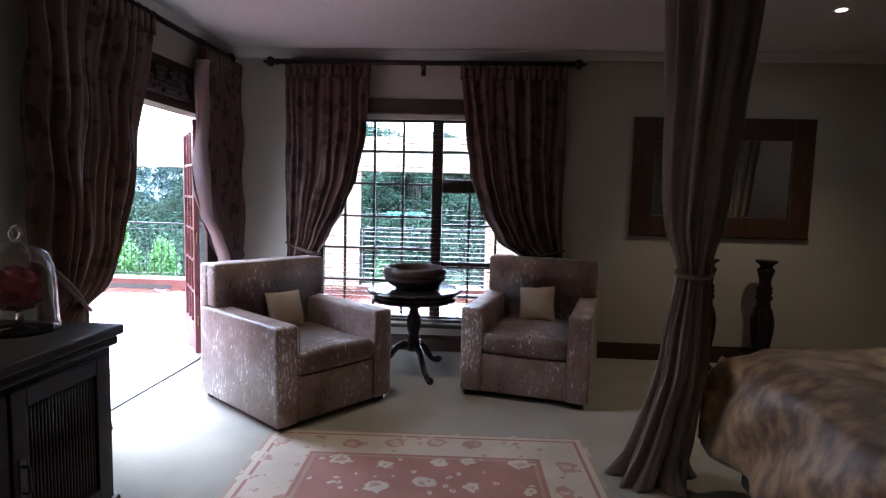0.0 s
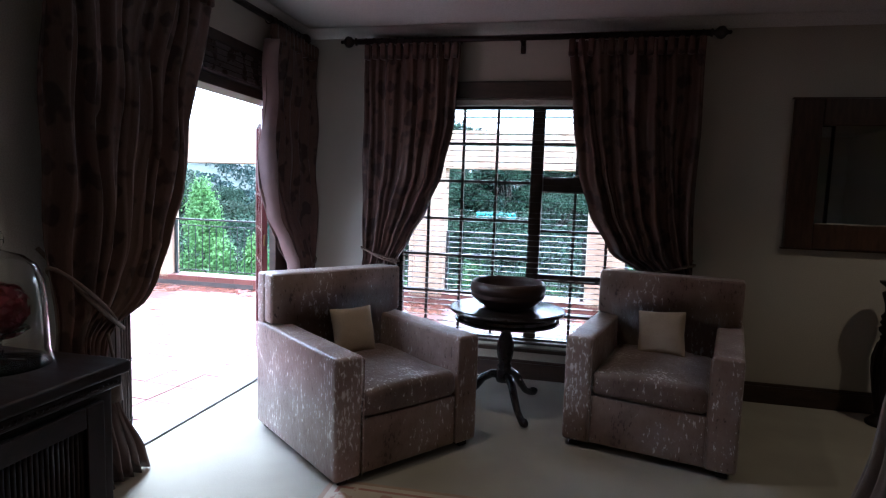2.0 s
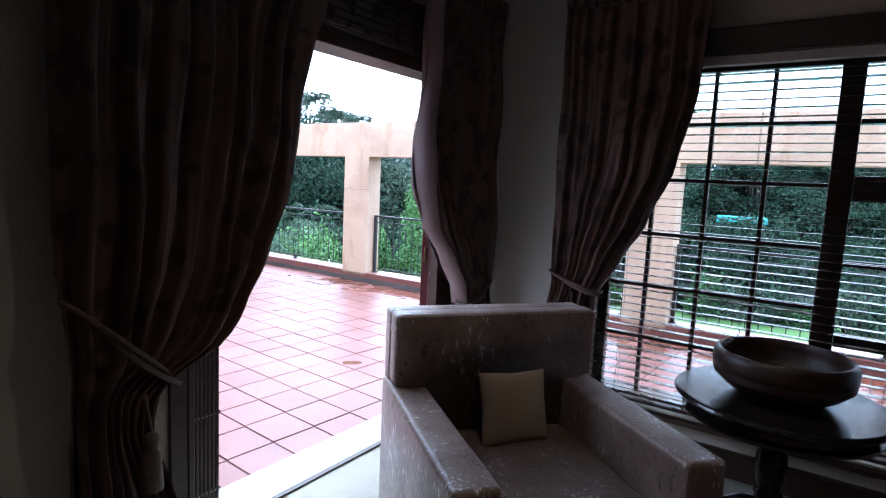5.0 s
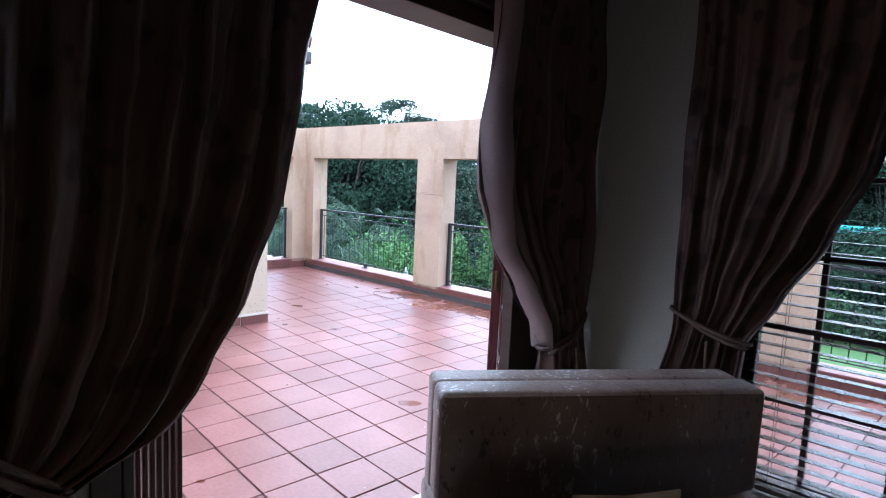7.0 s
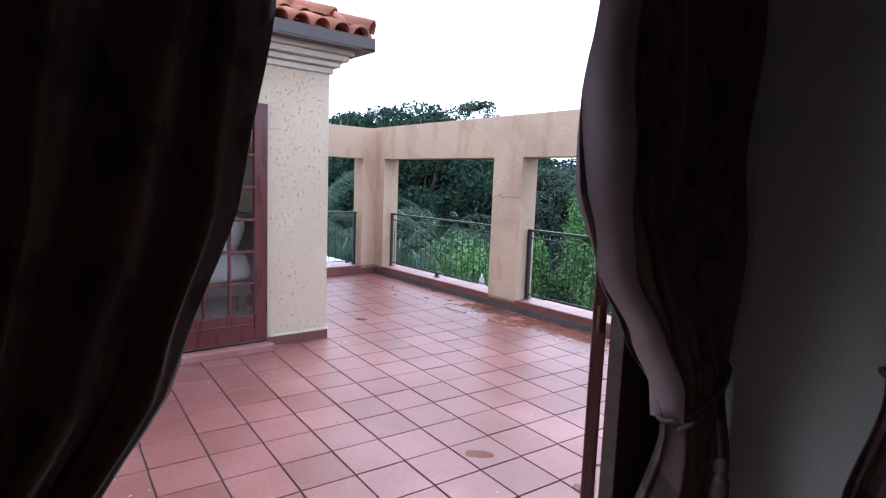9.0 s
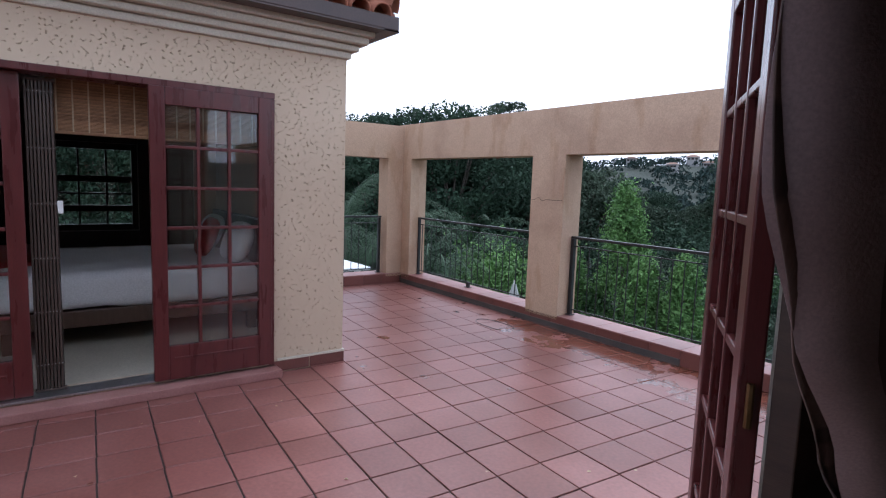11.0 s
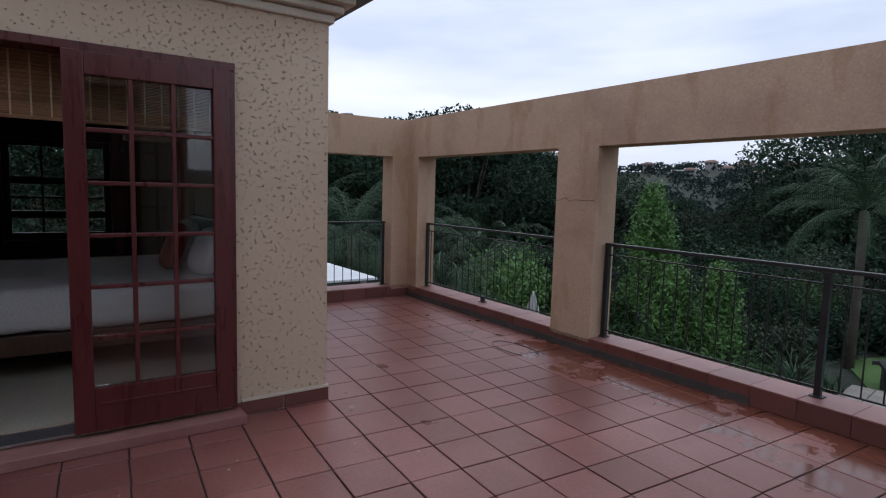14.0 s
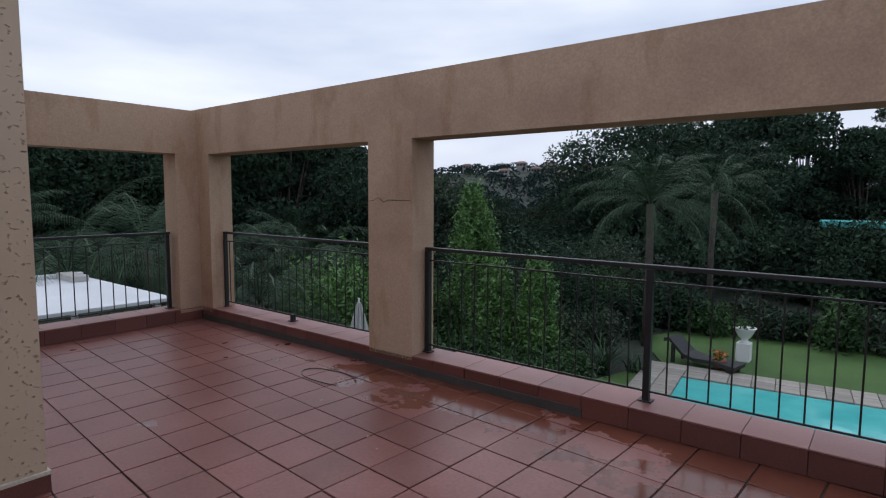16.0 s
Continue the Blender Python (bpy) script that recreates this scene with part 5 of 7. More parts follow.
def wing():
    sx0, sx1, sy0, sy1, sh = WX - 0.22, WX, 2.90, 5.268, 2.10
    w = new("wall_wing")
    tagged(w, "cream pitted render wall of the facing wing", "wall", kind="structure")
    bm = bmesh.new()
    box(bm, sx0, sx1, sy1, WY, -0.3, 2.80)
    box(bm, sx0, sx1, -2.0, sy0, -0.3, 2.80)
    box(bm, sx0, sx1, sy0, sy1, sh, 2.80)
    box(bm, sx0, sx1, sy0, sy1, -0.3, 0.07)
    box(bm, -10.4, sx0, WY - 0.22, WY, -3.0, 2.80)
    part("render_coat", bm, M_PLASTER, w)
    bm = bmesh.new()
    box(bm, -10.4, -10.2, -2.0, 3.95, -0.3, 2.80)
    box(bm, -10.4, -10.2, 4.95, WY - 0.22, -0.3, 2.80)
    box(bm, -10.4, -10.2, 3.95, 4.95, -0.3, 0.75)
    box(bm, -10.4, -10.2, 3.95, 4.95, 1.85, 2.80)
    box(bm, -10.2, sx0, -2.0, -1.8, -0.3, 2.80)
    part("inner_wall", bm, M_WALL, w)
    part("inner_floor", bx(-10.2, sx0 + 0.1, -1.8, WY - 0.22, -0.05, 0.06), M_CORNICE, w)
    part("inner_ceiling", bx(-10.4, sx0, -2.0, WY - 0.22, 2.60, 2.79), M_CEIL, w)
    step = bx(WX + 0.001, WX + 0.16, sy0 - 0.1, sy1 + 0.02, 0.0, 0.060, 0.006)
    part("door_step", step, M_COPING, w, "low red tiled door step")
    # stepped cornice, gutter
    for k, (o, z0, z1) in enumerate(((0.03, 2.43, 2.485), (0.075, 2.486, 2.535), (0.13, 2.536, 2.59), (0.165, 2.591, 2.665))):
        bm = bmesh.new()
        box(bm, sx0, WX + o, -2.0, WY + o, z0, z1, 0.012)
        box(bm, -10.4, sx0 - 0.001, WY - 0.22, WY + o, z0, z1, 0.012)
        part("cornice_step", bm, M_CORNICE, w)
    o = 0.165
    bm = bmesh.new()
    box(bm, WX + o + 0.002, WX + o + 0.13, -2.0, WY + o + 0.13, 2.63, 2.64)
    box(bm, WX + o + 0.115, WX + o + 0.13, -2.0, WY + o + 0.13, 2.641, 2.745, 0.006)
    box(bm, -10.4, WX + o + 0.13, WY + o + 0.002, WY + o + 0.13, 2.628, 2.6395)
    box(bm, -10.4, WX + o + 0.114, WY + o + 0.115, WY + o + 0.13, 2.641, 2.745, 0.006)
    part("gutter", bm, M_GUTTER, w, "dark brown eaves gutter")
    bm = bmesh.new()
    e = 0.24
    vs = [bm.verts.new(c) for c in ((WX + e, -2.0, 2.70), (WX + e, WY + e, 2.70), (-10.6, WY + e, 2.70), (-8.2, WY - 2.1, 3.75), (-8.2, -2.0, 3.75), (-10.6, -2.0, 2.70))]
    bm.faces.new((vs[0], vs[1], vs[3], vs[4]))
    bm.faces.new((vs[1], vs[2], vs[3]))
    bm.faces.new((vs[2], vs[5], vs[4], vs[3]))
    part("roof_deck", bm, M_ROOFTILE, w, "clay tiled hipped roof")
    return w


WING = wing()


def tilted(a, b, up=Vector((0, 0, 1))):
    """A pose at a whose local y runs towards b."""
    d = (Vector(b) - Vector(a)).normalized()
    x = d.cross(up).normalized()
    z = x.cross(d)
    return Matrix((( x.x, d.x, z.x, a[0]), (x.y, d.y, z.y, a[1]), (x.z, d.z, z.z, a[2]), (0, 0, 0, 1)))


def roof_tiles():
    bm = bmesh.new()
    n = 8
    ra = []
    for yy, r, lift in ((0.0, 0.085, 0.022), (0.40, 0.070, 0.004)):
        for thick in (0.0, -0.014):
            ra.append([bm.verts.new(((r + thick) * math.cos(math.pi * i / n), yy, lift + (r + thick) * math.sin(math.pi * i / n))) for i in range(n + 1)])
    for a, b in ((0, 2), (3, 1), (1, 0)):
        for i in range(n):
            bm.faces.new((ra[a][i], ra[a][i + 1], ra[b][i + 1], ra[b][i]))
    me = mesh_of("roof_tile", bm, M_ROOFTILE, True)
    e = 0.24
    up_e = Vector((-8.2 - (WX + e), 0, 1.05)).normalized()
    up_n = Vector((0, -(2.1 + e), 1.05)).normalized()
    for k in range(18):
        for j in range(4):
            base = Vector((WX + e + 0.05, WY + e - 0.10 - k * 0.185, 2.72)) + up_e * (j * 0.36)
            if base.y + 0 > WY + e - 0.08 - j * 0.36:
                continue
            o = new("roof_tile", me)
            o.parent = WING
            o.matrix_basis = tilted(base, base + up_e)
    for k in range(16):
        for j in range(4):
            base = Vector((WX + e - 0.12 - k * 0.185, WY + e + 0.05, 2.72)) + up_n * (j * 0.36)
            if base.x > WX + e - 0.10 - j * 0.36:
                continue
            o = new("roof_tile", me)
            o.parent = WING
            o.matrix_basis = tilted(base, base + up_n)
    hip = (Vector((-8.2, WY - 2.1, 3.75)) - Vector((WX + e, WY + e, 2.70))).normalized()
    for j in range(7):
        base = Vector((WX + e + 0.02, WY + e + 0.02, 2.775)) + hip * (j * 0.37)
        o = new("roof_tile", me)
        o.parent = WING
        o.matrix_basis = tilted(base, base + hip) @ Matrix.Diagonal((1.25, 1.0, 1.25, 1))


roof_tiles()


def sliding_doors():
    f = new("door_2")
    tagged(f, "red timber frame of the wing's sliding doors", "door frame", kind="structure")
    part("head", bx(WX - 0.16, WX + 0.035, 2.90, 5.268, 2.055, 2.10, 0.004), M_REDWOOD, f)
    part("jamb", bx(WX - 0.16, WX + 0.034, 5.228, 5.267, 0.071, 2.054, 0.004), M_REDWOOD, f)
    part("jamb", bx(WX - 0.16, WX + 0.034, 2.90, 2.94, 0.071, 2.054, 0.004), M_REDWOOD, f)
    part("track", bx(WX - 0.14, WX + 0.02, 2.94, 5.227, 0.071, 0.085, 0.003), M_ALU, f, "worn aluminium sliding track")
    a = thing("sliding_door", pose(WX + 0.045, 4.435, 0.088, 0, 0, 90), "red varnished glazed sliding door drawn to one side", "door", "wing doors")
    glazed_leaf(a, 0.80, 1.965, 3, 6, 0.095, 0.115, 0.235, 0.045, M_REDWOOD)
    b2 = thing("sliding_door", pose(WX - 0.06, 2.95, 0.088, 0, 0, 90), "red varnished glazed sliding door standing half open", "door", "wing doors")
    glazed_leaf(b2, 0.82, 1.965, 3, 6, 0.095, 0.115, 0.235, 0.045, M_REDWOOD)
    g = folded_gate(pose(WX - 0.12, 3.80, 0.08), 8, 1.94, "brown steel concertina gate folded behind the sliding door")
    part("lock_tag", bx(0.021, 0.027, 0.135, 0.165, 1.14, 1.22, 0.003), M_WHITE, g, "small white plastic lock tag")


sliding_doors()


def wing_room():
    # bamboo roman blind behind the doors
    t = thing("roman_blind", pose(WX - 0.24, 3.90, 0), "brown bamboo roman blind drawn up inside the doorway", "blind")
    bm = bmesh.new()
    z = 1.74
    while z < 2.07:
        tube(bm, [(0, 0, z), (0, 1.33, z)], 0.0045, 5)
        z += 0.0085
    part("cane_panel", bm, M_BAMBOO, t)
    y = 0.05
    while y < 1.3:
        part("strap", bx(0.005, 0.008, y, y + 0.009, 1.735, 2.07), M_STRAP, t)
        y += 0.088
    part("bottom_batten", bx(-0.008, 0.012, 0, 1.33, 1.722, 1.738, 0.003), M_BAMBOO, t)
    # bed
    b = thing("guest_bed", pose(0, 0, 0), "low wooden bed with white duvet in the wing bedroom", "bed")
    part("side_rail", bx(-8.95, -7.16, 3.40, 5.55, 0.24, 0.38, 0.01), M_BEDWOOD, b)
    for fx in (-8.85, -7.26):
        for fy in (3.62, 5.48):
            part("leg", bx(fx - 0.04, fx + 0.04, fy - 0.04, fy + 0.04, 0.06, 0.259), M_BEDWOOD, b)
    bm = bx(-8.95, -7.13, 3.50, 5.55, 0.381, 0.69, 0.09, 4)
    bmesh.ops.subdivide_edges(bm, edges=[e for e in bm.edges if e.calc_length() > 0.25], cuts=10, use_grid_fill=True)
    for v in bm.verts:
        v.co += Vector((0.030, 0.022, 0.032)) * noise.noise(v.co * 4.2)
    part("duvet", bm, M_DUVET, b, "rumpled white cotton duvet", smooth=True)
    part("throw", bx(-8.98, -7.60, 3.38, 3.90, 0.38, 0.735, 0.06, 3), M_REDTHROW, b, "red throw across the end of the bed", smooth=True)
    part("headboard", bx(-8.98, -7.10, 5.56, 5.62, 0.1, 1.10, 0.02), M_DARKWOOD, b)
    for k, (x, z, c, rz) in enumerate(((-7.42, 0.87, M_DUVET, 8), (-7.86, 0.88, M_REDTHROW, -10), (-8.42, 0.88, M_DUVET, 5))):
        p = bmesh.new()
        bmesh.ops.create_uvsphere(p, u_segments=20, v_segments=12, radius=1.0)
        for v in p.verts:
            for i, s in enumerate((0.23, 0.085, 0.20)):
                v.co[i] = math.copysign(abs(v.co[i]) ** 0.7, v.co[i]) * s
        o = part("pillow", p, c, smooth=True, at=pose(x, 5.40 - 0.17 * (k == 1), z, -22, 0, rz))
        tagged(o, "plump pillow propped against the headboard", "pillow", "pillows on the guest bed")
    # far window
    w = new("window_2")
    tagged(w, "dark timber window in the wing bedroom's far wall", "window", kind="structure")
    X = -10.2
    for ya, yb, za, zb in ((3.95, 4.02, 0.75, 1.85), (4.88, 4.95, 0.75, 1.85), (4.021, 4.879, 1.77, 1.85), (4.021, 4.879, 0.75, 0.83), (4.021, 4.879, 1.36, 1.44), (4.021, 4.879, 0.99, 1.07)):
        part("frame", bx(X - 0.08, X - 0.02, ya, yb, za, zb, 0.004), M_DARKWOOD, w)
    for y in (4.30, 4.60):
        part("glazing_bar", bx(X - 0.07, X - 0.03, y - 0.012, y + 0.012, 0.831, 1.769, 0.003), M_DARKWOOD, w)
    part("glazing_bar", bx(X - 0.068, X - 0.032, 4.021, 4.879, 1.205, 1.228, 0.003), M_DARKWOOD, w)
    p = part("pane", bx(X - 0.052, X - 0.048, 4.02, 4.88, 0.83, 1.77), M_GLASS, w)
    p.visible_shadow = False
    part("casing", bx(X + 0.001, X + 0.03, 3.45, 3.949, 0.55, 2.3), M_DARKWOOD, w, "dark stained shutter casing")
    part("casing", bx(X + 0.001, X + 0.03, 4.951, 5.62, 0.55, 2.3), M_DARKWOOD, w, "dark stained shutter casing")
    part("casing", bx(X + 0.001, X + 0.03, 3.95, 4.95, 1.851, 2.2), M_DARKWOOD, w)
    part("casing", bx(X + 0.001, X + 0.03, 3.95, 4.95, 0.55, 0.749), M_DARKWOOD, w)


wing_room()
part("plaster_lip", bx(WX + 0.0005, WX + 0.014, 5.30, WY + 0.014, 0.083, 0.104, 0.004), M_CORNICE, WING, "chipped cream plaster edge")
part("plaster_lip", bx(-10.4, WX, WY + 0.0005, WY + 0.014, 0.083, 0.104, 0.004), M_CORNICE, WING)


# parapet: columns and beam
def parapet():
    p = new("wall_parapet")
    tagged(p, "tan rendered parapet of square columns and a deep beam", "parapet", kind="structure")
    T = 0.265
    for xa, xb in ((-6.39, -5.915), (-2.13, -1.66), (0.22, 0.69), (3.4, 3.9)):
        part("column", bx(xa, xb, KERB_Y, KERB_Y + T, 0.10, 1.8325), M_SMOOTH, p)
    cb = bmesh.new()
    box(cb, KERB_X - T, -8.845, KERB_Y, KERB_Y + T, 0.10, 1.8325)
    box(cb, KERB_X - T, KERB_X, 8.03, KERB_Y - 0.001, 0.10, 1.8325)
    part("column", cb, M_SMOOTH, p)
    part("column", bx(KERB_X - T, KERB_X, 5.5, 5.86, 0.10, 1.8325), M_SMOOTH, p)
    part("beam", bx(KERB_X - T, 5.5, KERB_Y, KERB_Y + T, 1.833, 2.322), M_SMOOTH, p)
    part("beam", bx(KERB_X - T, KERB_X + 0.001, 5.0, KERB_Y - 0.0005, 1.833, 2.305), M_SMOOTH, p)
    part("kerb_core", bx(KERB_X - T - 0.03, 5.5, KERB_Y + 0.014, KERB_Y + T + 0.03, -0.3, KERB_Z - 0.018), M_GROUT, p)
    part("kerb_core", bx(KERB_X - T - 0.03, KERB_X - 0.014, 5.0, KERB_Y + 0.013, -0.3, KERB_Z - 0.018), M_GROUT, p)
    part("flashing", bx(KERB_X + 0.02, -4.48, KERB_Y - 0.010, KERB_Y - 0.001, -0.008, 0.062, 0.003), M_MEMBRANE, p, "grey waterproofing strip along the kerb foot")
    # hairline crack and stains on the near column
    pts = [(-6.385, 1.350), (-6.33, 1.356), (-6.30, 1.372), (-6.27, 1.378), (-6.22, 1.345), (-6.16, 1.362), (-6.06, 1.358), (-5.93, 1.360)]
    ck = bmesh.new()
    tube(ck, [(x, KERB_Y - 0.0003, z) for x, z in pts], 0.0030, 5)
    part("crack", ck, M_CRACK, p)
    return p


PARAPET = parapet()


def railing(m, length, posts, label, step=0.118):
    """Iron balustrade along local x: rails, uprights, mid wire."""
    r = thing("railing", m, label, "railing", "balcony railings")
    for x in posts:
        part("post", bx(x - 0.02, x + 0.02, -0.02, 0.02, 0.0, 0.818, 0.003), M_IRON, r)
        part("base_plate", bx(x - 0.04, x + 0.04, -0.035, 0.035, 0.0, 0.008, 0.002), M_IRON, r)
    part("top_rail", bx(0, length, -0.021, 0.021, 0.819, 0.845, 0.004), M_IRON, r)
    part("upper_bar", bx(0, length, -0.006, 0.006, 0.735, 0.747, 0.002), M_IRON, r)
    part("lower_bar", bx(0, length, -0.006, 0.006, 0.055, 0.067, 0.002), M_IRON, r)
    ba = mesh_of("baluster", tube(bmesh.new(), [(0, 0, 0.068), (0, 0, 0.734)], 0.0055, 6), M_IRON)
    x = step
    while x < length - 0.03:
        if min(abs(x - q) for q in posts) > 0.04:
            o = new("baluster", ba)
            o.parent = r
            o.location = (x, 0, 0)
        x += step
    return r


RAIL_Y = KERB_Y + 0.165
first = railing(pose(-8.87, RAIL_Y, KERB_Z), 2.47, (0.03, 2.44), "black iron balustrade between the parapet columns")
part("foot_post", bx(1.21, 1.25, -0.02, 0.02, 0.0, 0.07, 0.003), M_IRON, first)
part("base_plate", bx(1.19, 1.27, -0.035, 0.035, 0.0005, 0.008, 0.002), M_IRON, first)
railing(pose(-5.905, RAIL_Y, KERB_Z), 3.765, (0.02, 1.77, 3.74), "black iron balustrade on the tiled kerb overlooking the garden")
railing(pose(-1.65, RAIL_Y, KERB_Z), 1.86, (0.02, 1.84), "black iron balustrade between the parapet columns")
railing(pose(0.70, RAIL_Y, KERB_Z), 2.69, (0.02, 1.3, 2.67), "black iron balustrade between the parapet columns")
railing(pose(KERB_X - 0.15, 5.88, KERB_Z, 0, 0, 90), 2.13, (0.03, 2.10), "black iron balustrade on the short side of the terrace")


# dry scraps blown over the tiles
rs = np.random.RandomState(5)
scraps = np.stack([rs.uniform(-6.0, -2.7, 46), rs.uniform(3.4, 8.1, 46), rs.uniform(0.004, 0.008, 46)], 1)


def scrap_mesh(points):
    v, f = [], []
    for k, (x, y, z) in enumerate(points):
        a, s1, s2 = k * 2.4, 0.006 + 0.010 * ((k * 7) % 5) / 5, 0.004 + 0.003 * (k % 3)
        c, d = math.cos(a), math.sin(a)
        b0 = len(v)
        v += [(x - c * s1, y - d * s1, 0.002), (x + d * s2, y - c * s2, z), (x + c * s1, y + d * s1, 0.002), (x - d * s2, y + c * s2, z)]
        f.append((b0, b0 + 1, b0 + 2, b0 + 3))
    me = bpy.data.meshes.new("leaf_scraps")
    me.from_pydata(v, [], f)
    me.materials.append(M_STRAP)
    return me


tagged(new("leaf_scraps", scrap_mesh(scraps)), "scattered dry leaf scraps on the terrace tiles", "litter", kind="stuff")

# faint stain line on the tiles, added as a thin black tube
bm = bmesh.new()
tube(bm, [(-6.35 + 0.28 * math.cos(a), 7.80 + 0.13 * math.sin(a), 0.004 + 0.003 * math.sin(3 * a)) for a in [0.3 + 5.2 * i / 26 for i in range(27)]], 0.0035, 6)
tagged(part("cable", bm, M_IRON, smooth=True), "thin black tube tracing a faint looped stain line on the tiles", "cable")


# ================================================================ garden
G0 = -3.0


def ground_height(x, y):
    d = math.hypot(x + 3, y - 5)
    z = G0
    f = min(1.0, max(0.0, (d - 45) / 60.0))
    z -= 5.0 * f * f * (3 - 2 * f)
    ang = math.degrees(math.atan2(-(x + 3), y - 5))
    h = min(1.0, max(0.0, (d - 170) / 260.0))
    top = 21 + 9 * math.exp(-((ang - 25) / 16) ** 2) + 6 * noise.noise(Vector((ang * 0.06, 3.0, 0))) + 3 * noise.noise(Vector((x * 0.012, y * 0.012, 1)))
    z += h * h * (3 - 2 * h) * top
    return z


bm = bmesh.new()
rings, seg = [], 96
radii = [0.0, 12, 20, 30, 40, 50, 62, 76, 92, 110, 140, 170, 205, 240, 280, 320, 360, 400, 440, 520, 800, 1600, 3500]
mid = bm.verts.new((-3, 5, G0 - 0.02))
for r in radii[1:]:
    rings.append([bm.verts.new((-3 + r * math.cos(2 * math.pi * i / seg), 5 + r * math.sin(2 * math.pi * i / seg), ground_height(-3 + r * math.cos(2 * math.pi * i / seg), 5 + r * math.sin(2 * math.pi * i / seg)) - 0.02)) for i in range(seg)])
for i in range(seg):
    bm.faces.new((mid, rings[0][i], rings[0][(i + 1) % seg]))
for a, b in zip(rings, rings[1:]):
    for i in range(seg):
        j = (i + 1) % seg
        bm.faces.new((a[i], b[i], b[j], a[j]))
tagged(part("ground", bm, M_GROUND, smooth=True), "dark planted ground running out to a wooded hill", "ground", kind="structure")

# lawn, pool and paving stand a little above the soil
bm = bmesh.new()
lawn = [(-8.6, 17.2), (-7.6, 20.2), (-9.0, 22.5), (-8.0, 25.0), (-3.0, 25.9), (4.0, 26.8), (10.0, 26.0), (12.0, 12.0), (-6.0, 11.0)]
top = [bm.verts.new((x, y, G0 + 0.03)) for x, y in lawn]
bot = [bm.verts.new((x, y, G0 - 0.3)) for x, y in lawn]
bm.faces.new(top)
for i in range(len(lawn)):
    j = (i + 1) % len(lawn)
    bm.faces.new((top[i], bot[i], bot[j], top[j]))
bmesh.ops.recalc_face_normals(bm, faces=bm.faces)
tagged(part("ground_lawn", bm, M_GRASS), "mown green lawn beside the pool", "lawn", kind="structure")

POOL = pose(-6.80, 19.15, G0, 0, 0, 7)
pool = thing("swimming_pool", POOL, "turquoise swimming pool with pale stone coping", "pool")
part("water", bx(0.0, 9.0, -4.2, 0.0, 0.032, 0.045), M_WATER, pool, "turquoise rippled pool water")
st = mesh_of("coping_stone", bx(-0.235, 0.235, -0.235, 0.235, 0.031, 0.085, 0.012, 1), M_PAVING)
for row in range(2):
    for i in range(-2, 19):
        o = new("coping_stone", st)
        o.parent = pool
        o.location = (0.25 + i * 0.485, 0.25 + row * 0.485, random.uniform(-0.004, 0.004))
    for j in range(9):
        o = new("coping_stone", st)
        o.parent = pool
        o.location = (-0.25 - row * 0.485, -0.235 - j * 0.485, random.uniform(-0.004, 0.004))


def lounger(m):
    t = thing("sun_lounger", m, "black woven wave-shaped sun lounger beside the pool", "lounger")
    prof = [(-0.85, 0.62), (-0.70, 0.66), (-0.55, 0.52), (-0.30, 0.30), (0.0, 0.24), (0.4, 0.27), (0.8, 0.24), (1.0, 0.22)]
    bm = bmesh.new()
    a = []
    for s in (-0.32, 0.32):
        for dz in (0.0, -0.09):
            a.append([bm.verts.new((x, s, z + dz)) for x, z in prof])
    for i in range(len(prof) - 1):
        bm.faces.new((a[0][i], a[2][i], a[2][i + 1], a[0][i + 1]))
        bm.faces.new((a[1][i], a[1][i + 1], a[3][i + 1], a[3][i]))
        bm.faces.new((a[0][i], a[0][i + 1], a[1][i + 1], a[1][i]))
        bm.faces.new((a[2][i], a[3][i], a[3][i + 1], a[2][i + 1]))
    bm.faces.new((a[0][0], a[1][0], a[3][0], a[2][0]))
    bm.faces.new((a[0][-1], a[2][-1], a[3][-1], a[1][-1]))
    part("woven_body", bm, M_WICKER, t, smooth=False)
    for x in (-0.6, 0.85):
        for s in (-0.27, 0.27):
            part("leg", bx(x - 0.04, x + 0.04, s - 0.04, s + 0.04, 0.0, interp(x, prof) - 0.07), M_WICKER, t)


lounger(pose(-6.75, 20.55, G0 + 0.03, 0, 0, -12))


def urn(m):
    t = thing("garden_urn", m, "white planter urn on a square pedestal on the lawn", "urn")
    part("pedestal", bx(-0.17, 0.17, -0.17, 0.17, 0, 0.50, 0.015), M_WHITE, t)
    part("vase", lathe(bmesh.new(), [(0.0, 0.50), (0.13, 0.50), (0.13, 0.53), (0.07, 0.57), (0.15, 0.66), (0.22, 0.78), (0.27, 0.88), (0.29, 0.90), (0.25, 0.90), (0.0, 0.84)], 28), M_WHITE, t, smooth=True)
    bm = bmesh.new()
    rnd = random.Random(9)
    for i in range(160):
        a, r = rnd.uniform(0, 6.28), rnd.uniform(0, 0.24)
        p = Vector((r * math.cos(a), r * math.sin(a), 0.86 + rnd.uniform(0, 0.22)))
        leafquad(bm, p, rnd, 0.05)
    part("plant", bm, M_LEAF2, t, "small green plant in the urn")


def leafquad(bm, p, rnd, s):
    d = Vector((rnd.gauss(0, 1), rnd.gauss(0, 1), rnd.gauss(0, 0.6))).normalized()
    a = d.orthogonal().normalized()
    a.rotate(Matrix.Rotation(rnd.uniform(0, 6.28), 3, d))
    c = d.cross(a)
    s2 = s * rnd.uniform(0.6, 1.2)
    bm.faces.new((bm.verts.new(p - a * s2), bm.verts.new(p + c * s2 * 0.42), bm.verts.new(p + a * s2), bm.verts.new(p - c * s2 * 0.42)))


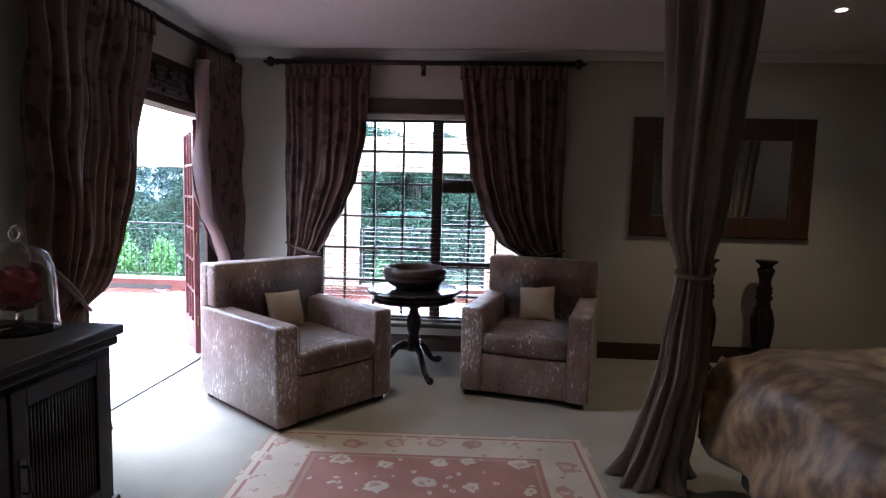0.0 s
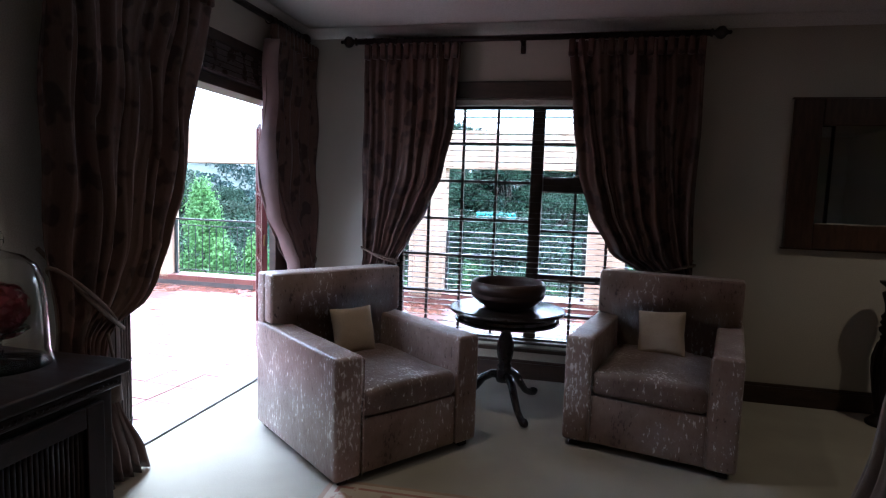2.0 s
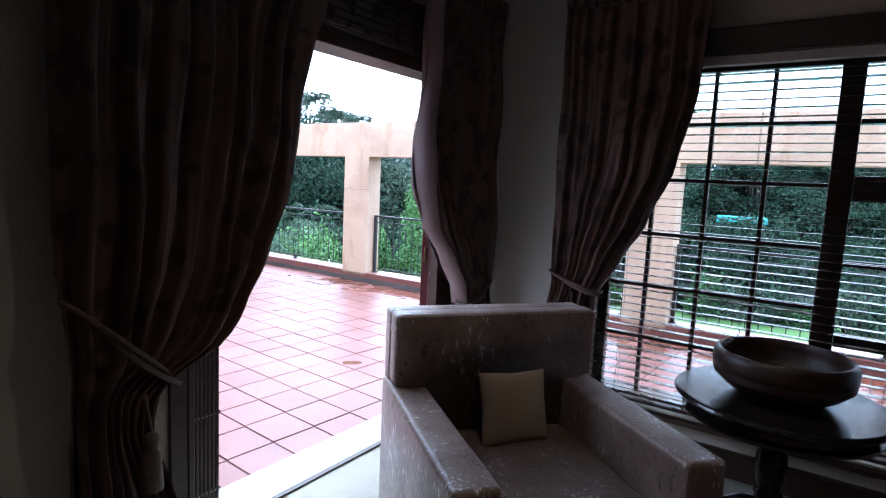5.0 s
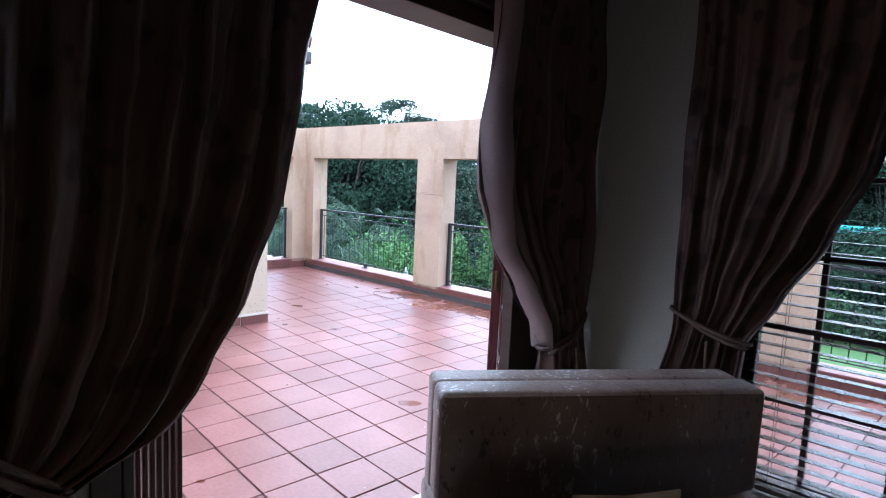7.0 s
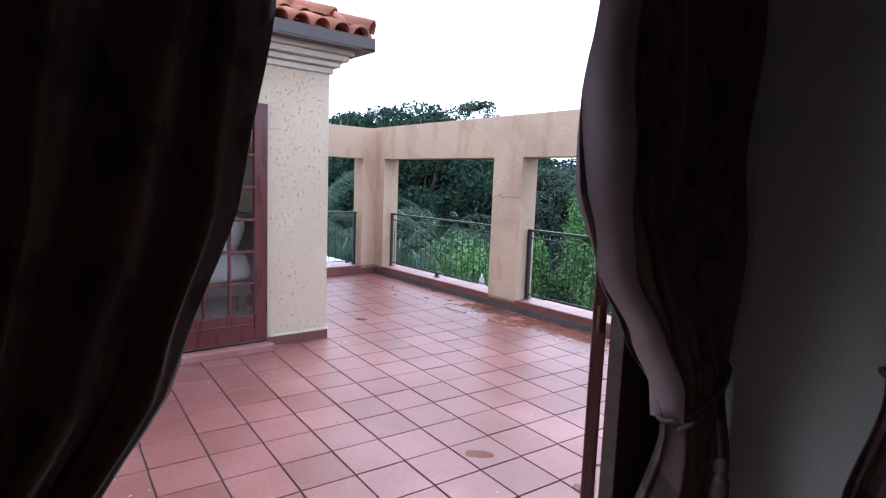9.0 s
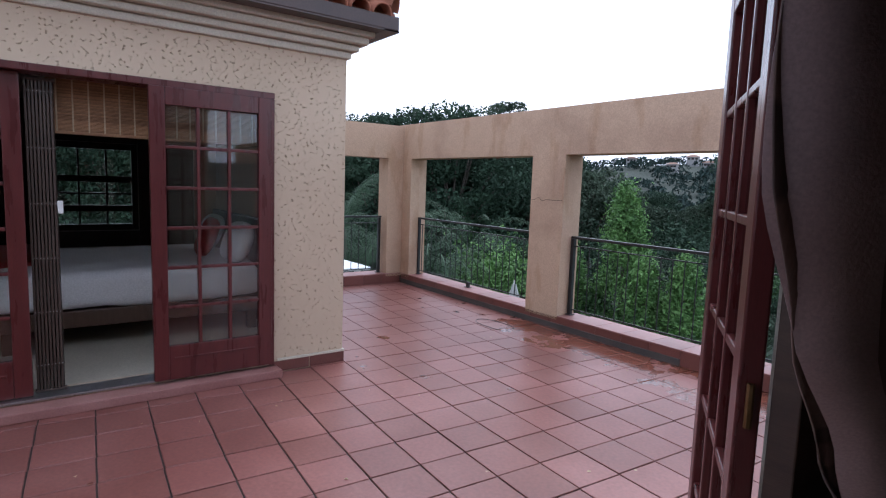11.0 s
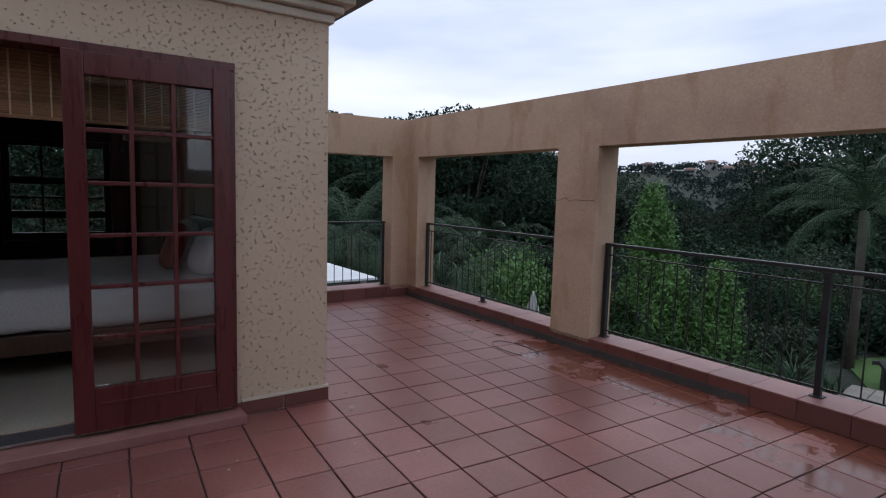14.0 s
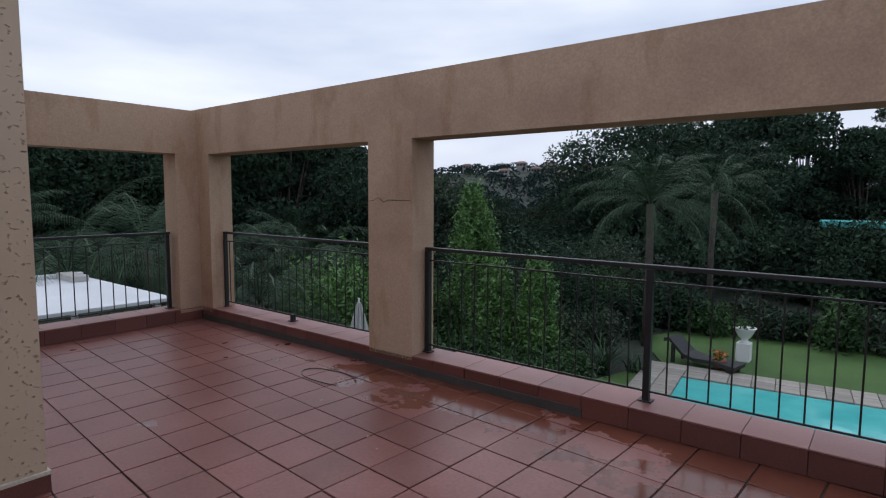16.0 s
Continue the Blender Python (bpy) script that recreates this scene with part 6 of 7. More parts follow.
def flower_pot(m):
    t = thing("flower_pot", m, "small clay pot of orange flowers by the lounger", "plant pot")
    part("pot", lathe(bmesh.new(), [(0.0, 0.0), (0.10, 0.0), (0.15, 0.20), (0.16, 0.22), (0.14, 0.22), (0.0, 0.19)], 20), M_ROOFTILE, t, smooth=True)
    bm, bn = bmesh.new(), bmesh.new()
    rnd = random.Random(21)
    for i in range(120):
        a, q = rnd.uniform(0, 6.28), rnd.uniform(0, 0.20)
        leafquad(bm if i % 2 else bn, Vector((q * math.cos(a), q * math.sin(a), 0.22 + rnd.uniform(0, 0.22))), rnd, 0.06)
    part("leaves", bm, M_LEAF2, t)
    part("blossoms", bn, M_BLOSSOM, t, "bright orange blossoms")


flower_pot(pose(-6.25, 20.35, G0 + 0.09))
urn(pose(-5.95, 21.75, G0 + 0.03))


def leaf_mesh(name, points, size, material, seed):
    """Many small pointed leaves round the given centres, written in one go."""
    rs = np.random.RandomState(seed)
    p = np.asarray(points)
    n = len(p)
    d = rs.normal(size=(n, 3))
    d /= np.linalg.norm(d, axis=1)[:, None]
    e = rs.normal(size=(n, 3))
    a = np.cross(d, e)
    a /= np.linalg.norm(a, axis=1)[:, None] + 1e-9
    c = np.cross(d, a)
    s = size * rs.uniform(0.6, 1.3, n)[:, None]
    v = np.stack([p - a * s, p + c * s * 0.45 + d * s * 0.15, p + a * s, p - c * s * 0.45 + d * s * 0.15], 1).reshape(-1, 3)
    f = [(4 * i, 4 * i + 1, 4 * i + 2, 4 * i + 3) for i in range(n)]
    me = bpy.data.meshes.new(name)
    me.from_pydata(v.tolist(), [], f)
    me.materials.append(material)
    return me


def broadleaf(m, height, spread, material, leaves, size, seed, label, flat=0.55, base=0.35, blobs=26, group=""):
    """Tapered trunk, forked limbs and a crown of leaf clumps at the limb ends, with gaps between."""
    rnd = random.Random(seed)
    t = thing("tree", m, label, "tree", group)
    bm = bmesh.new()
    tips = []
    tr = height * 0.022 + 0.06
    tube(bm, [(0, 0, -0.3), (0.05, 0.02, height * 0.2), (rnd.uniform(-0.2, 0.2), rnd.uniform(-0.2, 0.2), height * base), (0, 0, height * (base + 0.25))], [tr * 1.25, tr, tr * 0.8, tr * 0.4], 9)
    for k in range(blobs):
        a = 2 * math.pi * (k * 0.381966) + rnd.uniform(-0.3, 0.3)
        up = rnd.random() ** 0.75
        rr = spread * math.sqrt(max(0.05, 1 - (2 * up - 0.75) ** 2 * 0.62)) * rnd.uniform(0.45, 0.92)
        tip = Vector((rr * math.cos(a), rr * math.sin(a), height * (base + (0.93 - base) * up)))
        tips.append(tip)
        z0 = height * base * rnd.uniform(0.7, 1.15)
        tube(bm, [(0, 0, z0), tip * 0.5 + Vector((0, 0, z0 * 0.3)), tip], [tr * 0.42, tr * 0.24, tr * 0.07], 5)
    part("trunk", bm, M_BARK, t, smooth=True)
    rs = np.random.RandomState(seed)
    pts = []
    for tip in tips:
        n = leaves // blobs
        r = spread * rs.uniform(0.24, 0.42)
        q = rs.normal(size=(n, 3))
        q /= np.linalg.norm(q, axis=1)[:, None]
        q *= (rs.uniform(0.35, 1.0, n) ** 0.5)[:, None] * r
        q[:, 2] *= flat
        pts.append(q + np.array(tip))
    crown = new("crown", leaf_mesh("crown", np.concatenate(pts), size, material, seed))
    crown.parent = t
    return t


def conifer(m, height, radius, material, leaves, seed, label):
    """Dense upright conifer: a flame of short leafy sprays on a straight stem."""
    t = thing("conifer", m, label, "tree", "bright garden conifers")
    part("trunk", tube(bmesh.new(), [(0, 0, -0.2), (0, 0, height * 0.9)], [0.09, 0.015], 8), M_BARK, t)
    rs = np.random.RandomState(seed)
    pts = []
    for k in range(130):
        f = rs.uniform(0.02, 1.0)
        r = radius * (1 - f) ** 0.62 * (0.55 + 0.45 * min(1, f * 8)) * rs.uniform(0.75, 1.1)
        a = rs.uniform(0, 6.283)
        c = np.array([r * math.cos(a), r * math.sin(a), height * f * 0.97])
        n = leaves // 130
        q = rs.normal(size=(n, 3)) * np.array([0.12, 0.12, 0.24]) * (radius / 0.8)
        q[:, 2] = np.abs(q[:, 2]) - 0.1
        pts.append(c * np.array([0.82, 0.82, 1]) + q)
    crown = new("crown", leaf_mesh("crown", np.concatenate(pts), 0.055, material, seed))
    crown.parent = t
    return t


def palm(m, height, reach, fronds, seed, label, group="garden palms"):
    rnd = random.Random(seed)
    t = thing("palm_tree", m, label, "palm tree", group)
    bm = bmesh.new()
    tube(bm, [(0, 0, -0.3), (0.03, 0, height * 0.5), (0, 0.03, height)], [0.13, 0.10, 0.12], 12)
    part("trunk", bm, M_BARK, t, smooth=True)
    verts, faces = [], []
    for k in range(fronds):
        a = 2 * math.pi * k * 0.381966
        el = rnd.uniform(-0.1, 1.4)
        L = reach * rnd.uniform(0.8, 1.1)
        n = 26
        pos = Vector((0, 0, height))
        ang = el
        prev = None
        sag = rnd.uniform(0.040, 0.070)
        for i in range(n):
            step = L / n
            d = Vector((math.cos(a) * math.cos(ang), math.sin(a) * math.cos(ang), math.sin(ang)))
            nxt = pos + d * step
            side = Vector((-math.sin(a), math.cos(a), 0))
            w = 0.012
            b0 = len(verts)
            verts += [pos - side * w, pos + side * w, nxt + side * w * 0.8, nxt - side * w * 0.8]
            faces.append((b0, b0 + 1, b0 + 2, b0 + 3))
            if i > 2:
                ll = reach * 0.20 * math.sin(math.pi * min(1, (i + 1.5) / (n + 1))) ** 0.6
                for s in (-1, 1):
                    for h in (0.0, 0.5):
                        q = pos + d * step * h
                        tip = q + (side * s * 0.75 + d * 0.55 + Vector((0, 0, -0.35 - 0.25 * rnd.random()))) * ll
                        b0 = len(verts)
                        verts += [q, q + d * 0.015, tip]
                        faces.append((b0, b0 + 1, b0 + 2))
            pos = nxt
            ang -= sag * (0.6 + 1.2 * i / n)
    me = bpy.data.meshes.new("fronds")
    me.from_pydata([tuple(v) for v in verts], [], faces)
    me.materials.append(M_PALM)
    o = new("frond_crown", me)
    o.parent = t
    return t


def strap_plant(m, n, length, seed, label, material=None):
    """A clump of arching sword leaves."""
    rnd = random.Random(seed)
    t = thing("sword_plant", m, label, "shrub", "sword-leaved plants")
    verts, faces = [], []
    for k in range(n):
        a, el = rnd.uniform(0, 6.28), rnd.uniform(0.7, 1.5)
        L, pos, w = length * rnd.uniform(0.6, 1.1), Vector((rnd.gauss(0, 0.1), rnd.gauss(0, 0.1), 0)), 0.028
        side = Vector((-math.sin(a), math.cos(a), 0))
        for i in range(6):
            d = Vector((math.cos(a) * math.cos(el), math.sin(a) * math.cos(el), math.sin(el)))
            nxt = pos + d * L / 6
            w0, w1 = w * (1 - i / 6.5), w * (1 - (i + 1) / 6.5)
            b0 = len(verts)
            verts += [pos - side * w0, pos + side * w0, nxt + side * w1, nxt - side * w1]
            faces.append((b0, b0 + 1, b0 + 2, b0 + 3))
            pos, el = nxt, el - 0.17
    me = bpy.data.meshes.new("leaves")
    me.from_pydata([tuple(v) for v in verts], [], faces)
    me.materials.append(material or M_PALM)
    o = new("foliage", me)
    o.parent = t
    return t


def shrub(m, size, material, leaves, seed, label, leaf=0.07):
    rs = np.random.RandomState(seed)
    t = thing("shrub", m, label, "shrub", "garden shrubs")
    bm = bmesh.new()
    rnd = random.Random(seed)
    for k in range(6):
        a = rnd.uniform(0, 6.28)
        tube(bm, [(0, 0, -0.1), (0.3 * size[0] * math.cos(a), 0.3 * size[0] * math.sin(a), size[2] * 0.45), (0.6 * size[0] * math.cos(a), 0.6 * size[1] * math.sin(a), size[2] * 0.8)], [0.04, 0.025, 0.01], 5)
    part("stem", bm, M_BARK, t)
    pts = []
    for k in range(16):
        c = rs.normal(size=3)
        c /= np.linalg.norm(c)
        c = c * np.array(size) * np.array([0.62, 0.62, 0.36]) + np.array([0, 0, size[2] * 0.5])
        q = rs.normal(size=(leaves // 16, 3)) * np.array([0.20, 0.20, 0.16]) * np.array(size)
        pts.append(c + q)
    o = new("foliage", leaf_mesh("foliage", np.concatenate(pts), leaf, material, seed))
    o.parent = t
    return t


def spot(yaw, dist):
    """Ground spot seen from the terrace's end, by compass turn from +y (to -x) and distance."""
    x, y = -3.0 - dist * math.sin(radians(yaw)), 5.0 + dist * math.cos(radians(yaw))
    return x, y, ground_height(x, y)


def plant_at(yaw, dist, rz=0.0, scale=1.0, dz=0.0):
    x, y, z = spot(yaw, dist)
    return pose(x, y, z + dz, 0, 0, rz) @ Matrix.Diagonal((scale, scale, scale, 1))


# bright conifers before the parapet
conifer(pose(-11.5, 17.0, G0), 4.55, 0.95, M_CYPRESS, 16000, 3, "tall bright green flame-shaped conifer in the garden")
conifer(pose(-9.45, 16.7, G0), 2.75, 0.72, M_CYPRESS, 9000, 4, "bright green conifer shrub below the terrace")
conifer(pose(-10.35, 16.4, G0), 2.6, 0.75, M_CYPRESS, 9000, 5, "bright green conifer shrub below the terrace")
conifer(pose(-12.6, 16.2, G0), 2.7, 0.7, M_CYPRESS, 8000, 6, "bright green conifer shrub below the terrace")

# palms
palm(pose(-8.6, 21.8, G0), 4.2, 2.6, 44, 3, "queen palm with arching feathery fronds by the lawn")
for k, (yw, ds, h, r) in enumerate(((61, 15, 2.3, 3.0), (56.5, 13.5, 1.9, 2.8), (66, 16, 3.0, 3.2), (72, 15, 2.6, 3.0), (52, 17, 2.4, 2.6), (78, 17, 3.0, 3.0), (13, 24, 4.6, 3.0))):
    palm(plant_at(yw, ds, k * 40), h, r, 26, 20 + k, "feathery green palm among the garden trees")

# sword plants and shrubs
for k, (x, y, n, L) in enumerate(((-8.5, 18.4, 70, 1.5), (-9.6, 15.4, 50, 1.2), (-10.4, 14.9, 50, 1.2), (-8.8, 15.9, 45, 1.1), (-11.2, 15.2, 45, 1.2), (-7.9, 18.9, 30, 0.9))):
    strap_plant(pose(x, y, G0, 0, 0, k * 50), n, L, 40 + k, "spiky sword-leaved plant in the garden bed")
for k, (yw, ds, sx, sz, mt) in enumerate(((49, 14, 1.3, 2.7, M_CYPRESS), (51.5, 15, 1.2, 2.5, M_CYPRESS), (46.5, 15.5, 1.2, 2.2, M_LEAF2), (40, 15, 1.4, 1.6, M_LEAF2), (36, 13, 1.2, 1.2, M_LEAF2), (30, 12.3, 1.1, 1.0, M_LEAF2), (27, 12.8, 0.9, 0.9, M_LEAF2),
                                          (43, 13, 1.3, 1.3, M_LEAF2), (55, 14.5, 1.4, 1.7, M_LEAF2), (60, 13, 1.4, 1.6, M_LEAF), (66, 13.5, 1.5, 1.8, M_LEAF), (24, 16.5, 1.0, 1.2, M_LEAF3),
                                          (29, 16.5, 1.5, 1.7, M_LEAF2), (26, 19, 1.6, 1.9, M_LEAF), (31, 19.5, 1.8, 2.2, M_LEAF3), (23, 21, 1.5, 1.6, M_LEAF2), (20.5, 18.8, 0.9, 1.1, M_LEAF), (17, 21.5, 1.3, 1.4, M_LEAF), (35, 21, 1.8, 2.4, M_LEAF), (27, 23.5, 2.0, 2.6, M_LEAF), (22, 25, 2.0, 2.6, M_LEAF3))):
    shrub(plant_at(yw, ds, k * 33), (sx, sx, sz), mt, 5200, 60 + k, "leafy green shrub in the garden bed")
for k in range(16):
    x = -8.5 + k * 1.1
    shrub(pose(x, 25.6 + 0.09 * x + random.uniform(-0.3, 0.3), G0, 0, 0, k * 70), (1.1, 0.8, random.uniform(0.7, 1.7)), (M_LEAF, M_LEAF2, M_LEAF3)[k % 3], 2200, 90 + k, "low border shrub at the lawn's far edge", 0.09)

# broadleaf trees: a few kinds, each grown once and then copied
kinds = [
    broadleaf(plant_at(18.6, 37), 9.3, 6.2, M_LEAF, 34000, 0.13, 1, "broad dark rounded shade tree beyond the palm", flat=0.75, base=0.22, blobs=46),
    broadleaf(plant_at(9, 38), 9.8, 4.6, M_LEAF, 24000, 0.13, 2, "tall dark evergreen tree behind the lawn", flat=0.5, base=0.30, blobs=34),
    broadleaf(plant_at(40, 30), 5.4, 3.0, M_LEAF3, 15000, 0.12, 3, "grey-green airy tree beyond the conifers", flat=0.6, base=0.30, blobs=34),
    broadleaf(plant_at(54, 30), 8.6, 4.4, M_LEAF, 24000, 0.125, 4, "dense dark green tree in the garden wood", flat=0.65, base=0.2, blobs=40),
    broadleaf(plant_at(48, 62), 15.5, 3.6, M_LEAF3, 6500, 0.13, 5, "tall thin gum tree rising above the wood", flat=0.35, base=0.50, blobs=17),
]
rt = random.Random(12)
for yw, ds, kind, sc in (
        (2, 37.5, 1, 0.82), (-3, 38, 1, 0.85), (15.5, 44, 1, 0.85), (6, 50, 4, 0.66), (-9, 40, 1, 0.8), (-16, 42, 3, 0.95), (12, 33, 3, 0.85), (0, 46, 4, 0.66), (-6, 48, 3, 1.05), (-22, 44, 1, 0.8), (-30, 42, 3, 1.0), (-38, 44, 1, 0.8),
        (27.5, 46, 2, 0.72), (33, 40, 2, 0.66), (36, 47, 2, 0.78), (44, 34, 3, 0.80), (47, 42, 2, 1.25), (50, 36, 3, 0.95), (57.5, 34, 3, 0.95), (61, 30, 3, 0.9), (64.5, 34, 0, 0.80), (68.5, 30, 3, 0.85), (72, 34, 3, 1.0), (76, 30, 3, 0.9), (80, 34, 0, 0.85), (85, 32, 3, 1.0), (91, 34, 3, 1.0), (98, 32, 0, 0.8),
        (52.5, 66, 4, 0.92), (45.5, 70, 4, 1.0), (43.5, 64, 4, 0.85), (57, 60, 4, 0.88), (60, 64, 4, 0.9), (63, 60, 3, 1.35), (54, 46, 1, 0.85), (66.5, 55, 4, 0.8), (70, 56, 3, 1.4),
        (24, 64, 3, 0.9), (29.5, 70, 2, 0.9), (33.5, 66, 3, 0.7), (38, 62, 3, 0.7), (41.5, 58, 1, 0.66)):
    x, y, z = spot(yw, ds)
    copy_thing(kinds[kind], pose(x, y, z, 0, 0, rt.uniform(0, 360)) @ Matrix.Diagonal((sc, sc, sc * rt.uniform(0.94, 1.06), 1)))

# undergrowth that closes the view between the trunks
rs = np.random.RandomState(31)
pts = []
for k in range(1000):
    yw, ds = rs.uniform(-42, 104), rs.uniform(27, 46)
    x, y, z = spot(yw, ds)
    r = rs.uniform(0.7, 1.5)
    q = rs.normal(size=(120, 3)) * np.array([r, r, 0.75 * r]) * 0.55
    q[:, 2] = np.abs(q[:, 2])
    pts.append(q + np.array([x, y, z + rs.uniform(0.0, 2.2)]))
o = new("undergrowth", leaf_mesh("undergrowth", np.concatenate(pts), 0.14, M_LEAF, 8))
tagged(o, "dark green undergrowth beneath the garden trees", "undergrowth", kind="stuff")

# far wooded hillside: one mass of clumped foliage
rs = np.random.RandomState(77)
pts = []
for k in range(2600):
    yw, ds = rs.uniform(-45, 110), 80 + 360 * rs.uniform(0, 1) ** 0.8
    x, y, z = spot(yw, ds)
    r = rs.uniform(2.2, 4.6)
    q = rs.normal(size=(46, 3))
    q /= np.linalg.norm(q, axis=1)[:, None]
    q *= np.array([r, r, r * 0.85])
    q[:, 2] = np.abs(q[:, 2])
    pts.append(q + np.array([x, y, z + rs.uniform(0.5, 2.5)]))
o = new("hillside_woods", leaf_mesh("hillside_woods", np.concatenate(pts), 1.0, M_HILL, 7))
tagged(o, "distant wooded hillside of mixed green trees", "woods", kind="stuff")


def far_house(m, w, d, h):
    t = thing("house", m, "distant pale house among hillside trees", "house", "houses on the hill")
    part("wall", bx(-w / 2, w / 2, -d / 2, d / 2, -6, h), M_HOUSE, t)
    bm = bmesh.new()
    e = 0.6
    v = [bm.verts.new(c) for c in ((-w / 2 - e, -d / 2 - e, h), (w / 2 + e, -d / 2 - e, h), (w / 2 + e, d / 2 + e, h), (-w / 2 - e, d / 2 + e, h), (-w / 4, 0, h + d * 0.28), (w / 4, 0, h + d * 0.28))]
    for f in ((0, 1, 5, 4), (1, 2, 5), (2, 3, 4, 5), (3, 0, 4), (3, 2, 1, 0)):
        bm.faces.new([v[i] for i in f])
    part("roof", bm, M_HOUSEROOF, t)
    for x in (-w * 0.3, 0, w * 0.3):
        part("window", bx(x - 0.7, x + 0.7, -d / 2 - 0.08, -d / 2 - 0.001, h * 0.35, h * 0.75), M_DARKWOOD, t)


for k, (yw, ds, w) in enumerate(((26.5, 330, 15), (27.8, 370, 18), (29.2, 350, 13), (25.4, 300, 12), (30.6, 390, 16), (32.3, 340, 13), (36, 380, 14), (41, 360, 13), (24.4, 360, 20))):
    x, y, z = spot(yw, ds)
    far_house(pose(x, y, z + 2.6, 0, 0, yw + random.uniform(-30, 30)), w * 0.44, w * 0.30, 2.6)

# neighbour's turquoise roof and pale wall through the trees
t = thing("shed", pose(-4.4, 35.2, G0, 0, 0, 8), "neighbour's shed with turquoise sheet roof behind trees", "shed")
part("wall", bx(-1.0, 1.0, -0.9, 0.9, -0.1, 3.15), M_SKIRT, t)
part("roof", bx(-1.15, 1.15, -1.05, 1.0, 3.151, 3.42, 0.01), M_TARP, t, "turquoise sheet metal roof")

for k, (x, y, h) in enumerate(((-6.0, 33.2, 3.2), (-4.9, 33.0, 2.9), (-3.9, 33.3, 3.1), (-2.9, 33.0, 3.4), (-4.4, 32.2, 2.5))):
    shrub(pose(x, y, G0, 0, 0, k * 61), (1.5, 1.1, h), M_LEAF, 5000, 130 + k, "tall dark shrub before the neighbour's shed", 0.10)

# white flat roof below the short side of the terrace
t = thing("carport", pose(-14.4, 8.2, G0), "white sheet-roofed carport below the terrace", "carport")
part("roof", bx(-1.75, 2.2, -4.5, 1.30, 2.66, 2.72, 0.01), M_WHITEROOF, t)
part("roof_upstand", bx(-1.75, -1.60, -4.5, 1.30, 2.721, 2.80, 0.006), M_WHITEROOF, t)
part("vent_box", bx(-1.58, -0.75, 0.80, 1.10, 2.721, 2.84, 0.015), M_CONCRETE, t, "small grey box on the roof")
for px in (-1.6, 2.0):
    for py in (-4.2, 1.1):
        part("post", bx(px - 0.05, px + 0.05, py - 0.05, py + 0.05, 0, 2.659), M_WHITE, t)


def parasol(m):
    t = thing("parasol", m, "closed pale canvas garden parasol", "parasol")
    part("pole", tube(bmesh.new(), [(0, 0, 0), (0, 0, 2.6)], 0.025, 8), M_WHITE, t)
    bm = bmesh.new()
    n = 48
    rows = []
    for z, r in ((0.9, 0.30), (1.2, 0.27), (1.7, 0.20), (2.2, 0.11), (2.5, 0.04)):
        rows.append([bm.verts.new((r * (1 + 0.35 * math.sin(8 * 2 * math.pi * i / n)) * math.cos(2 * math.pi * i / n), r * (1 + 0.35 * math.sin(8 * 2 * math.pi * i / n)) * math.sin(2 * math.pi * i / n), z)) for i in range(n)])
    for a, b in zip(rows, rows[1:]):
        for i in range(n):
            bm.faces.new((a[i], a[(i + 1) % n], b[(i + 1) % n], b[i]))
    part("canopy", bm, M_PARASOL, t, "folded canvas canopy", smooth=True)
    part("base", lathe(bmesh.new(), [(0, 0), (0.28, 0), (0.28, 0.06), (0.05, 0.10), (0, 0.10)], 24), M_CONCRETE, t)


parasol(plant_at(46.9, 12.0, 0, 0.86))


# ================================================================ small pieces: tiles, kerb tiles, skirting tiles
TU, TV, T0 = Vector((-0.2969, 0.0227, 0)), Vector((0.0161, 0.2933, 0)), Vector((-2.826, 3.8463, 0))
TURN_T = math.degrees(math.atan2(-0.0197, 0.295))
tile = mesh_of("tile", bx(-0.1448, 0.1448, -0.1425, 0.1425, -0.009, 0.0, 0.0025, 1), M_TILE)
FLOOR = bpy.data.objects["terrace"]
rest = []
for i in range(-25, 23):
    for j in range(-14, 17):
        c = T0 + TU * (i + 0.5) + TV * (j + 0.5)
        cx, cy = c.x, c.y
        if cy > KERB_Y + 0.13 or cx < KERB_X - 0.13 or cy < 0.5 or cx > 5.3:
            continue
        if cx < WX - 0.12 and cy < WY - 0.12:
            continue
        if cx > D_OUT + 0.02 and cy < W_OUT - 0.10:
            continue
        near = -6.05 < cx < -2.5 and cy > 2.5
        if near:
            o = new("tile", tile)
            o.parent = FLOOR
            o.matrix_basis = pose(cx, cy, random.uniform(-0.0012, 0.0012), random.uniform(-0.12, 0.12), random.uniform(-0.12, 0.12), TURN_T + random.uniform(-0.15, 0.15))
        else:
            rest.append((cx, cy))
verts, faces = [], []
ux, uy = TU.normalized() * 0.1448, TV.normalized() * 0.1425
for cx, cy in rest:
    z = random.uniform(-0.0012, 0.0012)
    b0 = len(verts)
    quad = [(cx - ux.x - uy.x, cy - ux.y - uy.y), (cx - ux.x + uy.x, cy - ux.y + uy.y), (cx + ux.x + uy.x, cy + ux.y + uy.y), (cx + ux.x - uy.x, cy + ux.y - uy.y)]
    verts += [(x, y, z) for x, y in quad] + [(x, y, z - 0.009) for x, y in quad]
    faces += [tuple(b0 + k for k in f) for f in ((3, 2, 1, 0), (0, 1, 5, 4), (1, 2, 6, 5), (2, 3, 7, 6), (3, 0, 4, 7))]
me = bpy.data.meshes.new("outer_tiles")
me.from_pydata(verts, [], faces)
me.materials.append(M_TILE)
o = new("outer_tiles", me)
o.parent = FLOOR
